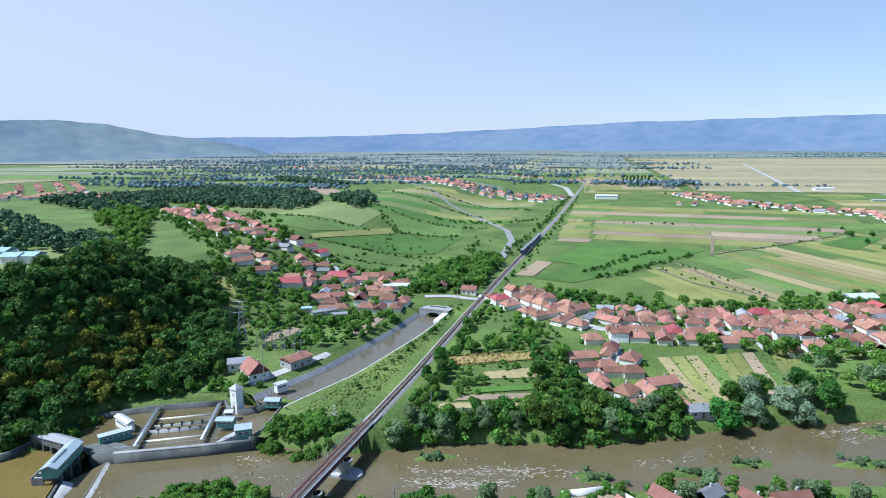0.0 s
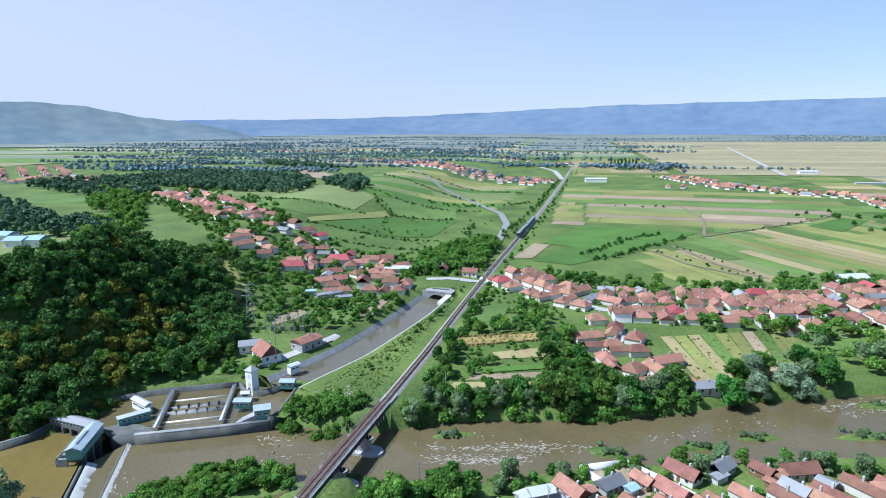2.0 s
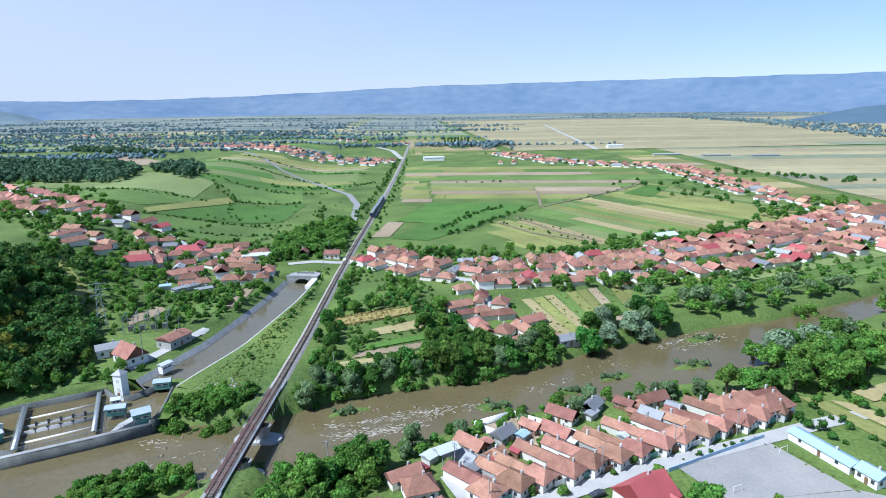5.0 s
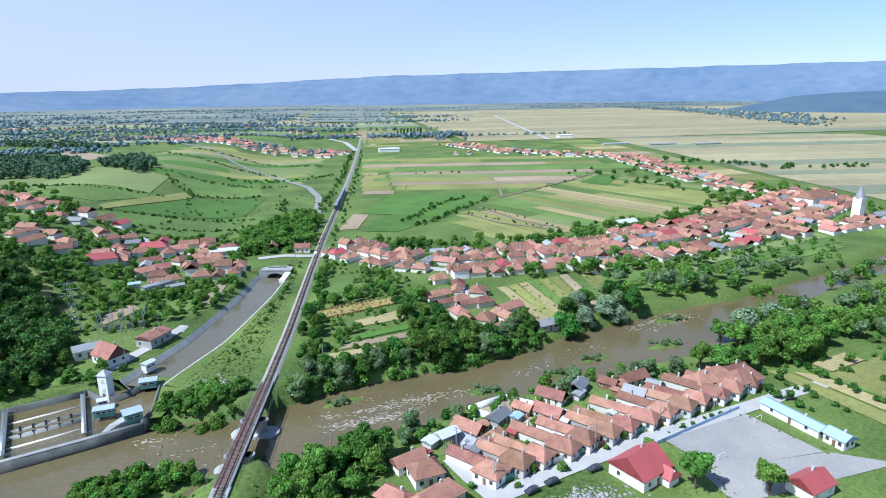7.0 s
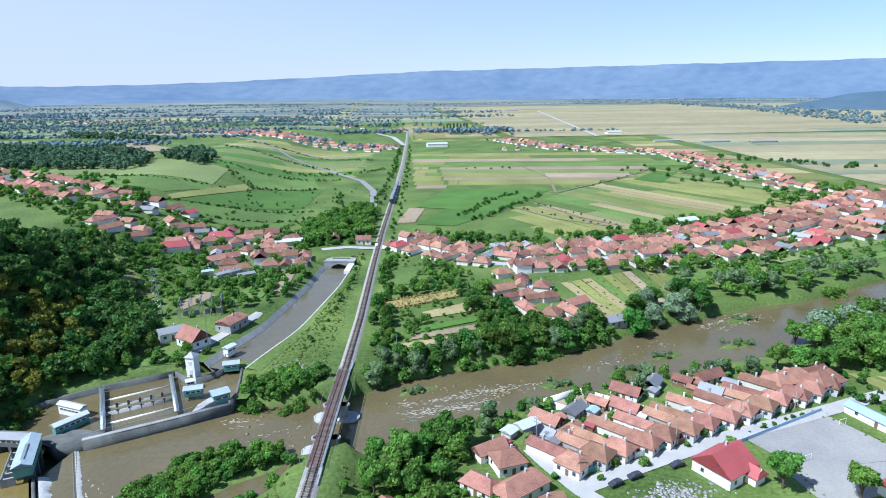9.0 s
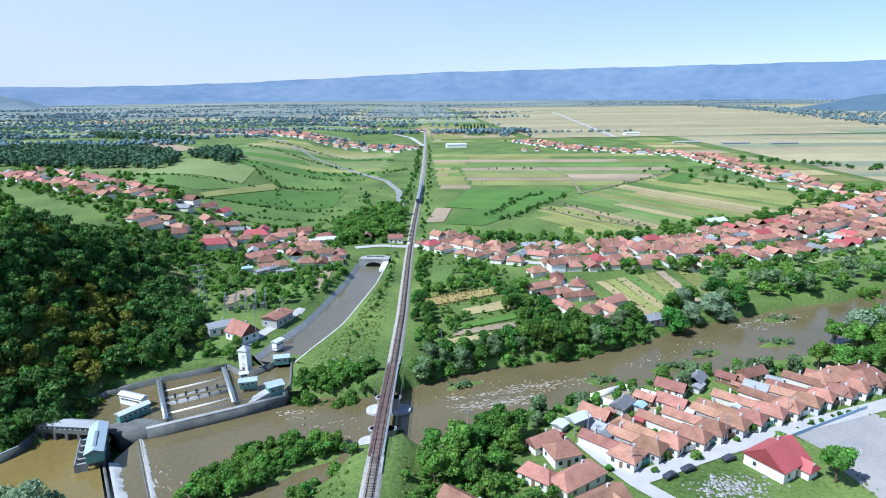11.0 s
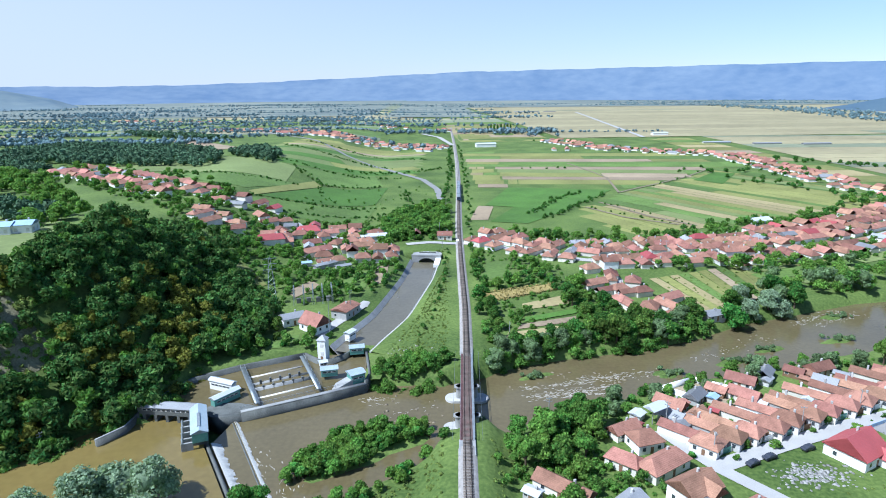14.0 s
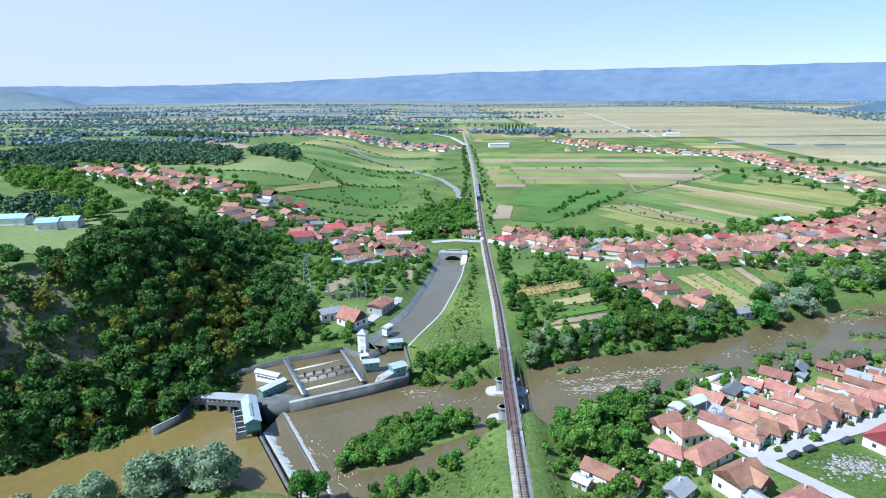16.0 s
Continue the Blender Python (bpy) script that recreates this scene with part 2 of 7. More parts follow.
FIELD = {
    "green": mat("green_crop", (0.115, 0.180, 0.040), vary=0.34, scale=0.03, fine=0.5, bump=0.5, dist=0.25, objrand=0.2),
    "deep": mat("lush_crop", (0.080, 0.160, 0.026), vary=0.28, scale=0.04, fine=0.6, bump=0.5, dist=0.25, objrand=0.12),
    "olive": mat("dry_meadow", (0.216, 0.222, 0.066), vary=0.3, scale=0.025, fine=0.5, bump=0.5, dist=0.2, objrand=0.16),
    "pale": mat("mown_meadow", (0.182, 0.222, 0.074), vary=0.25, scale=0.015, fine=0.4, bump=0.4, dist=0.2, objrand=0.1),
    "straw": mat("stubble", (0.315, 0.262, 0.125), vary=0.25, scale=0.025, fine=0.5, bump=0.4, dist=0.15, objrand=0.16),
    "tan": mat("bare_soil", (0.300, 0.232, 0.150), vary=0.25, scale=0.03, fine=0.6, bump=0.4, dist=0.15, objrand=0.15),
    "far_straw": mat("distant_stubble", (0.310, 0.270, 0.150), vary=0.2, scale=0.006, fine=0.05, bump=0, objrand=0.12),
    # the added blue in this meadow green is painted haze
    "far_olive": mat("hazy_distant_meadow", (0.215, 0.235, 0.145), vary=0.25, scale=0.006, fine=0.05, bump=0, objrand=0.18),
    "maize": mat("ripe_maize", (0.33, 0.26, 0.095), vary=0.3, scale=0.2, fine=1.5, bump=0.8, dist=0.5),
}


# ---- mesh helpers ----
def mesh_np(name, verts, faces, material):
    """A mesh from arrays of places and equal-sided faces."""
    verts, faces = np.asarray(verts, dtype=np.float32), np.asarray(faces, dtype=np.int32)
    me = bpy.data.meshes.new(name)
    k = faces.shape[1]
    me.vertices.add(len(verts))
    me.vertices.foreach_set("co", verts.ravel())
    me.loops.add(faces.size)
    me.loops.foreach_set("vertex_index", faces.ravel())
    me.polygons.add(len(faces))
    me.polygons.foreach_set("loop_start", np.arange(0, faces.size, k, dtype=np.int32))
    me.polygons.foreach_set("loop_total", np.full(len(faces), k, dtype=np.int32))
    me.update(calc_edges=True)
    me.materials.append(material)
    return me


def part(name, data, material=None, parent=None, label="", at=None):
    """Links a bmesh or a mesh as one object under a thing or a part."""
    if isinstance(data, bmesh.types.BMesh):
        me = bpy.data.meshes.new(name)
        data.to_mesh(me)
        data.free()
        me.materials.append(material)
        data = me
    ob = new(name, data)
    if parent is not None:
        ob.parent = parent
    if at is not None:
        ob.matrix_basis = at
    if label:
        ob["label"] = label
    return ob


def box(bm, x0, y0, z0, x1, y1, z1, m=None, bevel=0.0):
    """Adds a box between two corners, its edges rounded by bevel."""
    got = bmesh.ops.create_cube(bm, size=1, matrix=Matrix.Translation(((x0 + x1) / 2, (y0 + y1) / 2, (z0 + z1) / 2)) @ Matrix.Diagonal((abs(x1 - x0), abs(y1 - y0), abs(z1 - z0), 1)))
    vs = got["verts"]
    if bevel:
        res = bmesh.ops.bevel(bm, geom=list({e for v in vs for e in v.link_edges}), offset=bevel, segments=1, affect="EDGES")
        vs = list({v for v in res["verts"]} | {v for v in vs if v.is_valid})
    if m is not None:
        bmesh.ops.transform(bm, matrix=m, verts=vs)
    return bm


def boxm(name, dims, material, bevel=0.03):
    bm = bmesh.new()
    box(bm, *dims, bevel=bevel)
    me = bpy.data.meshes.new(name)
    bm.to_mesh(me)
    bm.free()
    me.materials.append(material)
    return me


def beam(bm, a, b, r, r2=None, sides=6):
    """A tapering round bar from a to b."""
    a, b = Vector(a), Vector(b)
    d = b - a
    rot = d.to_track_quat("Z", "Y").to_matrix().to_4x4()
    bmesh.ops.create_cone(bm, cap_ends=True, segments=sides, radius1=r, radius2=r if r2 is None else r2, depth=d.length,
                          matrix=Matrix.Translation((a + b) / 2) @ rot)


def thing(name, label, category, m=None, group="", kind=""):
    ob = tagged(new(name), label, category, group, kind)
    if m is not None:
        ob.matrix_basis = m
    return ob


# ---- the lie of the land ----
def smooth(v):
    v = np.clip(v, 0, 1)
    return v * v * (3 - 2 * v)


RIVER = [(-5000, -1500, 40), (-400, -60, 26), (-200, 58, 16), (-140, 97, 14), (-110, 121, 15), (-80, 129, 20), (-60, 128, 25), (-40, 136, 26),
         (-10, 148, 16), (20, 161, 16), (35, 167, 15), (66, 178, 11), (97, 188, 13), (125, 200, 16), (152, 208, 17), (184, 221, 15),
         (206, 232, 8), (260, 258, 6), (400, 320, 7), (900, 350, 10), (5000, 700, 30)]
RX, RY, RW = (np.array([r[k] for r in RIVER], dtype=float) for k in range(3))
CANAL = [(-46, 188), (-43, 197), (-33, 222), (-22, 276), (-18, 311)]
BASIN = [(-71, 148), (-38, 162), (-40, 190), (-64, 187), (-84, 178), (-98, 170), (-105, 158), (-107, 144)]
RAILWAY = [(-9, 40), (-7, 94), (-4.6, 145), (-2.4, 180), (-0.3, 224), (2, 309), (4.6, 384), (13, 561), (20, 744), (28, 1026), (38, 1500)]
TX, TY = np.array([p[0] for p in RAILWAY], dtype=float), np.array([p[1] for p in RAILWAY], dtype=float)


def rail_x(y):
    return np.interp(y, TY, TX)


def seg_dist(x, y, line):
    """Distance to a polyline."""
    best = np.full(np.shape(x), 1e9)
    for (ax, ay), (bx, by) in zip(line, line[1:]):
        dx, dy = bx - ax, by - ay
        t = np.clip(((x - ax) * dx + (y - ay) * dy) / (dx * dx + dy * dy), 0, 1)
        best = np.minimum(best, np.hypot(x - ax - t * dx, y - ay - t * dy))
    return best


def inside(x, y, poly):
    x, y = np.asarray(x, dtype=float), np.asarray(y, dtype=float)
    got = np.zeros(x.shape, dtype=bool)
    for (ax, ay), (bx, by) in zip(poly, poly[1:] + poly[:1]):
        cross = ((ay > y) != (by > y)) & (x < (bx - ax) * (y - ay) / ((by - ay) or 1e-9) + ax)
        got ^= cross
    return got


def river(x, y):
    """How far a place lies from the river's bank (below 0: in the water), and on which side."""
    yc, w = np.interp(x, RX, RY), np.interp(x, RX, RW)
    slope = (np.interp(x + 4, RX, RY) - np.interp(x - 4, RX, RY)) / 8
    off = (y - yc) / np.sqrt(1 + slope * slope)
    return np.abs(off) - w, off > 0


def land(x, y):
    """The height of the ground."""
    x, y = np.asarray(x, dtype=float), np.asarray(y, dtype=float)
    d, north = river(x, y)
    z = np.where(north, -3.2 + 3.2 * smooth(d / 90), -5.8 + 1.4 * smooth((-45 - x) / 15))
    toe = np.interp(y, [-400, 100, 140, 150, 180, 230, 300], [-600, -148, -108, -100, -93, -95, -75])
    steep = 39 * smooth((toe - x) / np.interp(y, [118, 150, 178], [96, 78, 56]))
    gentle = 25 * smooth((-65 - x) / 130)
    s = smooth((y - 215) / 70)
    hill = (steep * (1 - s) + gentle * s) * (1 - 0.75 * smooth((y - 650) / 900))
    z = z + np.where(north, hill, 0)
    z = z + 0.2 * np.sin(x * 0.05 + 1) * np.cos(y * 0.043) * smooth((np.abs(x - rail_x(y)) - 8) / 30) * (y > 330)
    bank = smooth((d + 1.5) / 7)
    z = z * bank + (-10.5) * (1 - bank)
    rd = np.abs(x - rail_x(y))
    emb = smooth((rd - 4.5) / 9)
    on = (d > 1) | (rd > 30)
    z = np.where(on, z * emb + (-0.75) * (1 - emb), z)
    cd = seg_dist(x, y, CANAL)
    c = np.clip((cd - 8.5) / 4.0, 0, 1)
    z = np.where(cd < 13, z * c - 7.5 * (1 - c), z)
    z = np.where(inside(x, y, BASIN), -9.0, z)
    return z


def zat(x, y):
    return float(land(np.array([x]), np.array([y]))[0])


def spaced(lo, hi, step, far_lo, far_hi, grow=1.16):
    mid = list(np.arange(lo, hi + 0.1, step))
    a, g = [], step
    while (mid[0] if not a else a[-1]) > far_lo:
        g *= grow
        a.append((mid[0] if not a else a[-1]) - g)
    b, g = [], step
    while (mid[-1] if not b else b[-1]) < far_hi:
        g *= grow
        b.append((mid[-1] if not b else b[-1]) + g)
    return np.array(a[::-1] + mid + b)


def sheet(gx, gy, lift=0.0, height=land):
    X, Y = np.meshgrid(gx, gy)
    Z = height(X, Y) + lift
    n, k = len(gx), len(gy)
    v = np.stack([X.ravel(), Y.ravel(), Z.ravel()], 1)
    i = (np.arange(k - 1)[:, None] * n + np.arange(n - 1)[None, :]).ravel()
    return v, np.stack([i, i + 1, i + 1 + n, i + n], 1)


v, f = sheet(spaced(-320, 400, 3.0, -7000, 7000), spaced(20, 420, 3.0, -3000, 7000))
me = mesh_np("ground", v, f, M["grass"])
me.polygons.foreach_set("use_smooth", np.ones(len(f), dtype=bool))
tagged(new("ground", me), "green valley floor and wooded hillside of grass", "ground", kind="structure")

# river below the weir
for name, x0, x1, level, lab in (("water_river", -78, 900, -7.0, "brown muddy river water below the weir"),):
    xs = np.linspace(x0, x1, 160)
    yc, w = np.interp(xs, RX, RY), np.interp(xs, RX, RW) + 7
    rows_ = []
    for k in np.linspace(-1, 1, 9):
        rows_.append(np.stack([xs, yc + w * k, np.full(xs.shape, level)], 1))
    v = np.concatenate(rows_)
    n = len(xs)
    i = (np.arange(8)[:, None] * n + np.arange(n - 1)[None, :]).ravel()
    tagged(new(name, mesh_np(name, v, np.stack([i, i + 1, i + 1 + n, i + n], 1), M["water"])), lab, "water", kind="structure")


def drape(name, corners, material, label, category, lift=0.08, step=6.0, kind="structure"):
    """A four-cornered patch laid over the ground."""
    a, b, c, d = (np.array(p, dtype=float) for p in corners)
    nu = int(np.clip(max(np.linalg.norm(b - a), np.linalg.norm(c - d)) / step, 1, 40)) + 1
    nv = int(np.clip(max(np.linalg.norm(d - a), np.linalg.norm(c - b)) / step, 1, 40)) + 1
    u, w = np.meshgrid(np.linspace(0, 1, nu), np.linspace(0, 1, nv))
    p = (a[None, None] * ((1 - u) * (1 - w))[..., None] + b * (u * (1 - w))[..., None] + c * (u * w)[..., None] + d * ((1 - u) * w)[..., None])
    x, y = p[..., 0].ravel(), p[..., 1].ravel()
    z = land(x, y) + lift
    i = (np.arange(nv - 1)[:, None] * nu + np.arange(nu - 1)[None, :]).ravel()
    return tagged(new(name, mesh_np(name, np.stack([x, y, z], 1), np.stack([i, i + 1, i + 1 + nu, i + nu], 1), material)), label, category, kind=kind)


def ribbon(name, line, width, material, label, category, lift=0.12, step=5.0, height=None):
    """A road or path along a polyline, draped on the ground."""
    pts = [np.array(p, dtype=float) for p in line]
    dense = []
    for a, b in zip(pts, pts[1:]):
        k = max(1, int(np.linalg.norm(b - a) / step))
        dense += [a + (b - a) * t / k for t in range(k)]
    dense = np.array(dense + [pts[-1]])
    tan = np.gradient(dense, axis=0)
    tan /= np.linalg.norm(tan, axis=1)[:, None]
    nor = np.stack([-tan[:, 1], tan[:, 0]], 1)
    rows_ = [dense + nor * width * k for k in (-0.5, -0.17, 0.17, 0.5)]
    P = np.concatenate(rows_)
    z = (land(P[:, 0], P[:, 1]) if height is None else np.full(len(P), height)) + lift
    n = len(dense)
    i = (np.arange(3)[:, None] * n + np.arange(n - 1)[None, :]).ravel()
    return tagged(new(name, mesh_np(name, np.column_stack([P, z]), np.stack([i, i + 1, i + 1 + n, i + n], 1), material)), label, category, kind="structure")


# ---- far hills, beyond all parallax ----
def far_ridge(name, label, colours, azimuths, heights, radius, foot, eye=(10.0, -15.0)):
    """A wooded ridge seen across the plain: azimuth from +y and height of its crest, in degrees seen from the middle of the flight."""
    az = np.linspace(azimuths[0], azimuths[-1], 260)
    el = np.interp(az, azimuths, heights)
    rng = np.random.default_rng(5)
    wob = sum(np.sin(az * fq + rng.uniform(0, 6)) * am for fq, am in ((0.9, 0.025), (2.3, 0.018), (5.1, 0.010), (11, 0.006)))
    el = el + wob * (el > 0.1)
    rows_ = []
    for k in range(9):
        t = k / 8
        r = radius[0] + (radius[1] - radius[0]) * t
        crest = 92 + np.tan(np.radians(el)) * radius[1]
        z = foot + (crest - foot) * t ** 1.35 + (np.sin(az * 3.1 + 5 * t) + np.sin(az * 1.3 - 3 * t)) * 1.5 * math.sin(math.pi * t)
        rows_.append(np.stack([eye[0] + np.sin(np.radians(az)) * r, eye[1] + np.cos(np.radians(az)) * r, z], 1))
    v = np.concatenate(rows_)
    n = len(az)
    i = (np.arange(8)[:, None] * n + np.arange(n - 1)[None, :]).ravel()
    # aerial haze is painted in as blue, and emission brightens it further
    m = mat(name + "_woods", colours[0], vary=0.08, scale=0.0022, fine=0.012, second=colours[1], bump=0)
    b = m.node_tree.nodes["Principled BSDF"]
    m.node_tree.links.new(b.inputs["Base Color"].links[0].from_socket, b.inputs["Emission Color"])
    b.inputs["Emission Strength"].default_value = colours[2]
    me = mesh_np(name, v, np.stack([i, i + 1, i + 1 + n, i + n], 1), m)
    me.polygons.foreach_set("use_smooth", np.ones(len(me.polygons), dtype=bool))
    return tagged(new(name, me), label, "backdrop", kind="structure")


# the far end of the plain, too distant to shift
# blue-grey haze is put into the field colours, with a faint glow
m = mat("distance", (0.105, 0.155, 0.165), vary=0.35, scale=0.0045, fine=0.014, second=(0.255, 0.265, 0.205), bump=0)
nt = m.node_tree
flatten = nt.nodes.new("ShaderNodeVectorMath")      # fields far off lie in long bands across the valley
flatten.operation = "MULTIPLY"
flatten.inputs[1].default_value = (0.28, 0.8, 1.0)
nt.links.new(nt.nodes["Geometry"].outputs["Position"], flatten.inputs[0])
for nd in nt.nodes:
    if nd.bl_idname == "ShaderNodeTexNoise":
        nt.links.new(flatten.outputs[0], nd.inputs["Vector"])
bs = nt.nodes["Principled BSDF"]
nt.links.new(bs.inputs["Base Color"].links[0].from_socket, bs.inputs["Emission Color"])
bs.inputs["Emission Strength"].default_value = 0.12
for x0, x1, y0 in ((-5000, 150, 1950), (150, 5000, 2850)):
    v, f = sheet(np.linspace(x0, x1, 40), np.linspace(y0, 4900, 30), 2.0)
    tagged(new("backdrop_plain", mesh_np("backdrop_plain", v, f, m)), "distant plain of fields and woods under painted haze", "backdrop", kind="structure")

far_ridge("backdrop_ridge", "long wooded mountain ridge on the horizon, blued by painted haze", ((0.092, 0.145, 0.232), (0.150, 0.198, 0.262), 0.19),
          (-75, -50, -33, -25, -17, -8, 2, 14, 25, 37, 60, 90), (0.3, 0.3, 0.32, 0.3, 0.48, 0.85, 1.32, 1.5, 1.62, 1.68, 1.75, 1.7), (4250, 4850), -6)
far_ridge("backdrop_hill", "grassy hill closing the valley, blued by painted haze", ((0.085, 0.135, 0.180), (0.16, 0.20, 0.205), 0.15),
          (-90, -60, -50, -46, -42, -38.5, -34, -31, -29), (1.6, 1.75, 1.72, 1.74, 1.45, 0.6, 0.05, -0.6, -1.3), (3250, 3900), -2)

far_ridge("backdrop_hill", "low dark wooded hill at the edge of the plain, blued by painted haze", ((0.060, 0.105, 0.155), (0.085, 0.130, 0.165), 0.15),
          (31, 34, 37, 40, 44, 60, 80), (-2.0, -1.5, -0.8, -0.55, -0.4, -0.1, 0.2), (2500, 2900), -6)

# ---- fields ----
rng = np.random.default_rng(11)
WEIGHTS_FAR = ["far_straw", "far_olive", "far_straw", "far_straw"]
WEIGHTS_FARLEFT = ["far_olive", "far_olive", "green", "far_straw", "far_olive"]
FIELD_WORDS = {"far_straw": "pale straw-coloured distant field", "far_olive": "dull green haze-tinted distant meadow", "green": "green crop field strip", "deep": "deep green lush crop strip", "olive": "dry yellow-green meadow strip", "straw": "straw-coloured stubble field", "pale": "pale green mown meadow", "tan": "bare brown ploughed soil strip", "maize": "ripe golden maize plot"}


def field(corners, kind, lift=0.1, step=12.0):
    return drape("field", corners, FIELD[kind], FIELD_WORDS[kind] + " on the valley floor", "field", lift, step)


def strips(x0, y0, angle, length, across, widths, palette, cuts=3, keep=0.9, lift=0.1):
    """Neighbouring strips of farmland: each one as long as given, cut into a few plots."""
    a = np.array([math.cos(radians(angle)), math.sin(radians(angle))])
    b = np.array([-a[1], a[0]])
    o, s, last = np.array([x0, y0], dtype=float), 0.0, ""
    while s < across:
        w = rng.uniform(*widths)
        edges = np.sort(np.concatenate([[0, length], rng.uniform(0.1, 0.9, rng.integers(0, cuts)) * length]))
        for e0, e1 in zip(edges, edges[1:]):
            if e1 - e0 < 8 or rng.random() > keep:
                continue
            kind = palette[rng.integers(len(palette))]
            p = [o + a * (e0 + 0.6) + b * s, o + a * (e1 - 0.6) + b * s, o + a * (e1 - 0.6) + b * (s + w - 0.8), o + a * (e0 + 0.6) + b * (s + w - 0.8)]
            field(p, kind, lift + 0.03 * (len(bpy.data.objects) % 4))
        s += w


def strips_in(poly, angle, widths, palette, plots=(1, 3), lift=0.1):
    """Long neighbouring strips of farmland, each one cut off at the edges of a patch of the plan."""
    a = np.array([math.cos(radians(angle)), math.sin(radians(angle))])
    b = np.array([-a[1], a[0]])
    P = np.array(poly, dtype=float)
    s, s1, t0, t1 = (P @ b).min(), (P @ b).max(), (P @ a).min(), (P @ a).max()
    ts = np.arange(t0, t1, 3.0)
    k = 0
    while s < s1:
        w = rng.uniform(*widths)
        mid = a[None] * ts[:, None] + b[None] * (s + w / 2)
        on = np.flatnonzero(inside(mid[:, 0], mid[:, 1], poly))
        if len(on) > 3:
            e0, e1 = ts[on[0]], ts[on[-1]]
            cuts = np.sort(rng.uniform(e0, e1, rng.integers(plots[0], plots[1] + 1) - 1))
            edges = [e0, *cuts, e1]
            for u0, u1 in zip(edges, edges[1:]):
                if u1 - u0 > 9:
                    k += 1
                    field([a * (u0 + 0.5) + b * s, a * (u1 - 0.5) + b * s, a * (u1 - 0.5) + b * (s + w - 0.5), a * (u0 + 0.5) + b * (s + w - 0.5)], palette[rng.integers(len(palette))], lift + 0.03 * (k % 3))
        s += w


# strips behind the village run away from it, those beyond the track lie across the valley
strips_in([(112, 350), (99, 440), (128, 478), (157, 514), (195, 550), (255, 602), (310, 670), (368, 620), (366, 480), (335, 436), (225, 394), (160, 366)], -62, (7, 19), ["olive", "olive", "green", "straw", "olive", "straw", "olive", "pale", "green"], (1, 2))
strips_in([(62, 588), (158, 570), (165, 540), (200, 556), (255, 606), (308, 674), (300, 760), (60, 775)], -7, (16, 36), ["olive", "tan", "straw", "green", "olive", "tan", "pale", "straw"], (1, 2))
strips_in([(30, 560), (62, 552), (62, 775), (300, 760), (372, 690), (378, 800), (300, 850), (30, 890)], -5, (18, 40), ["green", "olive", "olive", "straw", "green", "olive", "tan"], (1, 3), 0.22)
field([(28, 400), (54, 392), (92, 440), (60, 470)], "deep", 0.3, 8)
field([(30, 462), (92, 440), (154, 532), (60, 551)], "deep", 0.34, 8)
field([(14, 408), (27, 406), (36, 456), (24, 460)], "tan", 0.4)
field([(252, 583), (270, 556), (318, 629), (299, 641)], "deep", 0.4)
for line in ([(157, 735), (168, 650), (171, 608), (156, 516)], [(156, 516), (195, 552), (254, 606), (309, 673)], [(125, 470), (146, 412), (168, 378)], [(109, 449), (128, 408), (157, 382)]):
    ribbon("path", line, 2.4, M["mud"], "worn earth track between the fields", "path", 0.5)
strips(460, 420, -3, 500, 700, (25, 60), WEIGHTS_FAR, 2, 0.95, 0.4)
strips(230, 1120, 2, 2400, 1900, (40, 120), WEIGHTS_FAR, 4, 1.0, 0.7)
strips(40, 1060, 2, 170, 900, (25, 60), ["olive", "tan", "straw"], 2)
field([(-330, 520), (-226, 505), (-226, 610), (-330, 545)], "pale", 0.3, 8)
field([(-228, 500), (-140, 505), (-148, 588), (-228, 625)], "pale", 0.34, 8)
field([(-230, 455), (-158, 445), (-128, 505), (-228, 497)], "green", 0.3, 8)
field([(-153, 437), (-146, 428), (-112, 522), (-122, 538)], "olive", 0.45, 5)
field([(-143, 430), (-60, 470), (-55, 560), (-112, 520)], "deep", 0.3, 8)
field([(-150, 385), (-62, 400), (-58, 466), (-142, 428)], "green", 0.3, 8)
field([(-148, 592), (-116, 530), (-60, 565), (-75, 640)], "green", 0.34, 8)
field([(-405, 890), (-262, 695), (-243, 724), (-380, 905)], "tan", 0.5, 14)
field([(-600, 830), (-420, 760), (-400, 885), (-600, 960)], "pale", 0.4, 14)
strips_in([(-225, 640), (-150, 600), (-75, 650), (-30, 640), (-20, 900), (-200, 900)], 24, (14, 34), ["green", "olive", "deep", "pale", "green", "olive", "tan"], (1, 3))
strips(-800, 1020, 3, 700, 700, (30, 80), WEIGHTS_FARLEFT, 5, 0.95, 0.4)
strips(-1900, 1500, 2, 2100, 1700, (50, 130), WEIGHTS_FARLEFT, 5, 0.95, 0.6)
field([(-230, 185), (-152, 172), (-152, 206), (-205, 242)], "pale", 0.3, 4)
field([(-292, 300), (-205, 244), (-153, 208), (-228, 322)], "pale", 0.3, 4)
strips(-560, 400, 12, 200, 60, (20, 30), ["green", "deep"], 1)
strips(-2500, 500, 3, 1600, 900, (60, 120), WEIGHTS_FARLEFT, 5, 0.85, 0.6)

# meadows and plots along the right-hand reach of the river
strips_in([(150, 262), (172, 262), (262, 286), (330, 318), (330, 345), (250, 318), (190, 300), (150, 286)], 22, (7, 14), ["pale", "green", "olive", "pale", "green"], (1, 2), 0.3)
strips_in([(190, 172), (250, 180), (360, 225), (420, 240), (420, 150), (230, 120), (200, 130)], 20, (8, 16), ["pale", "olive", "green", "pale", "straw", "olive"], (1, 2), 0.35)

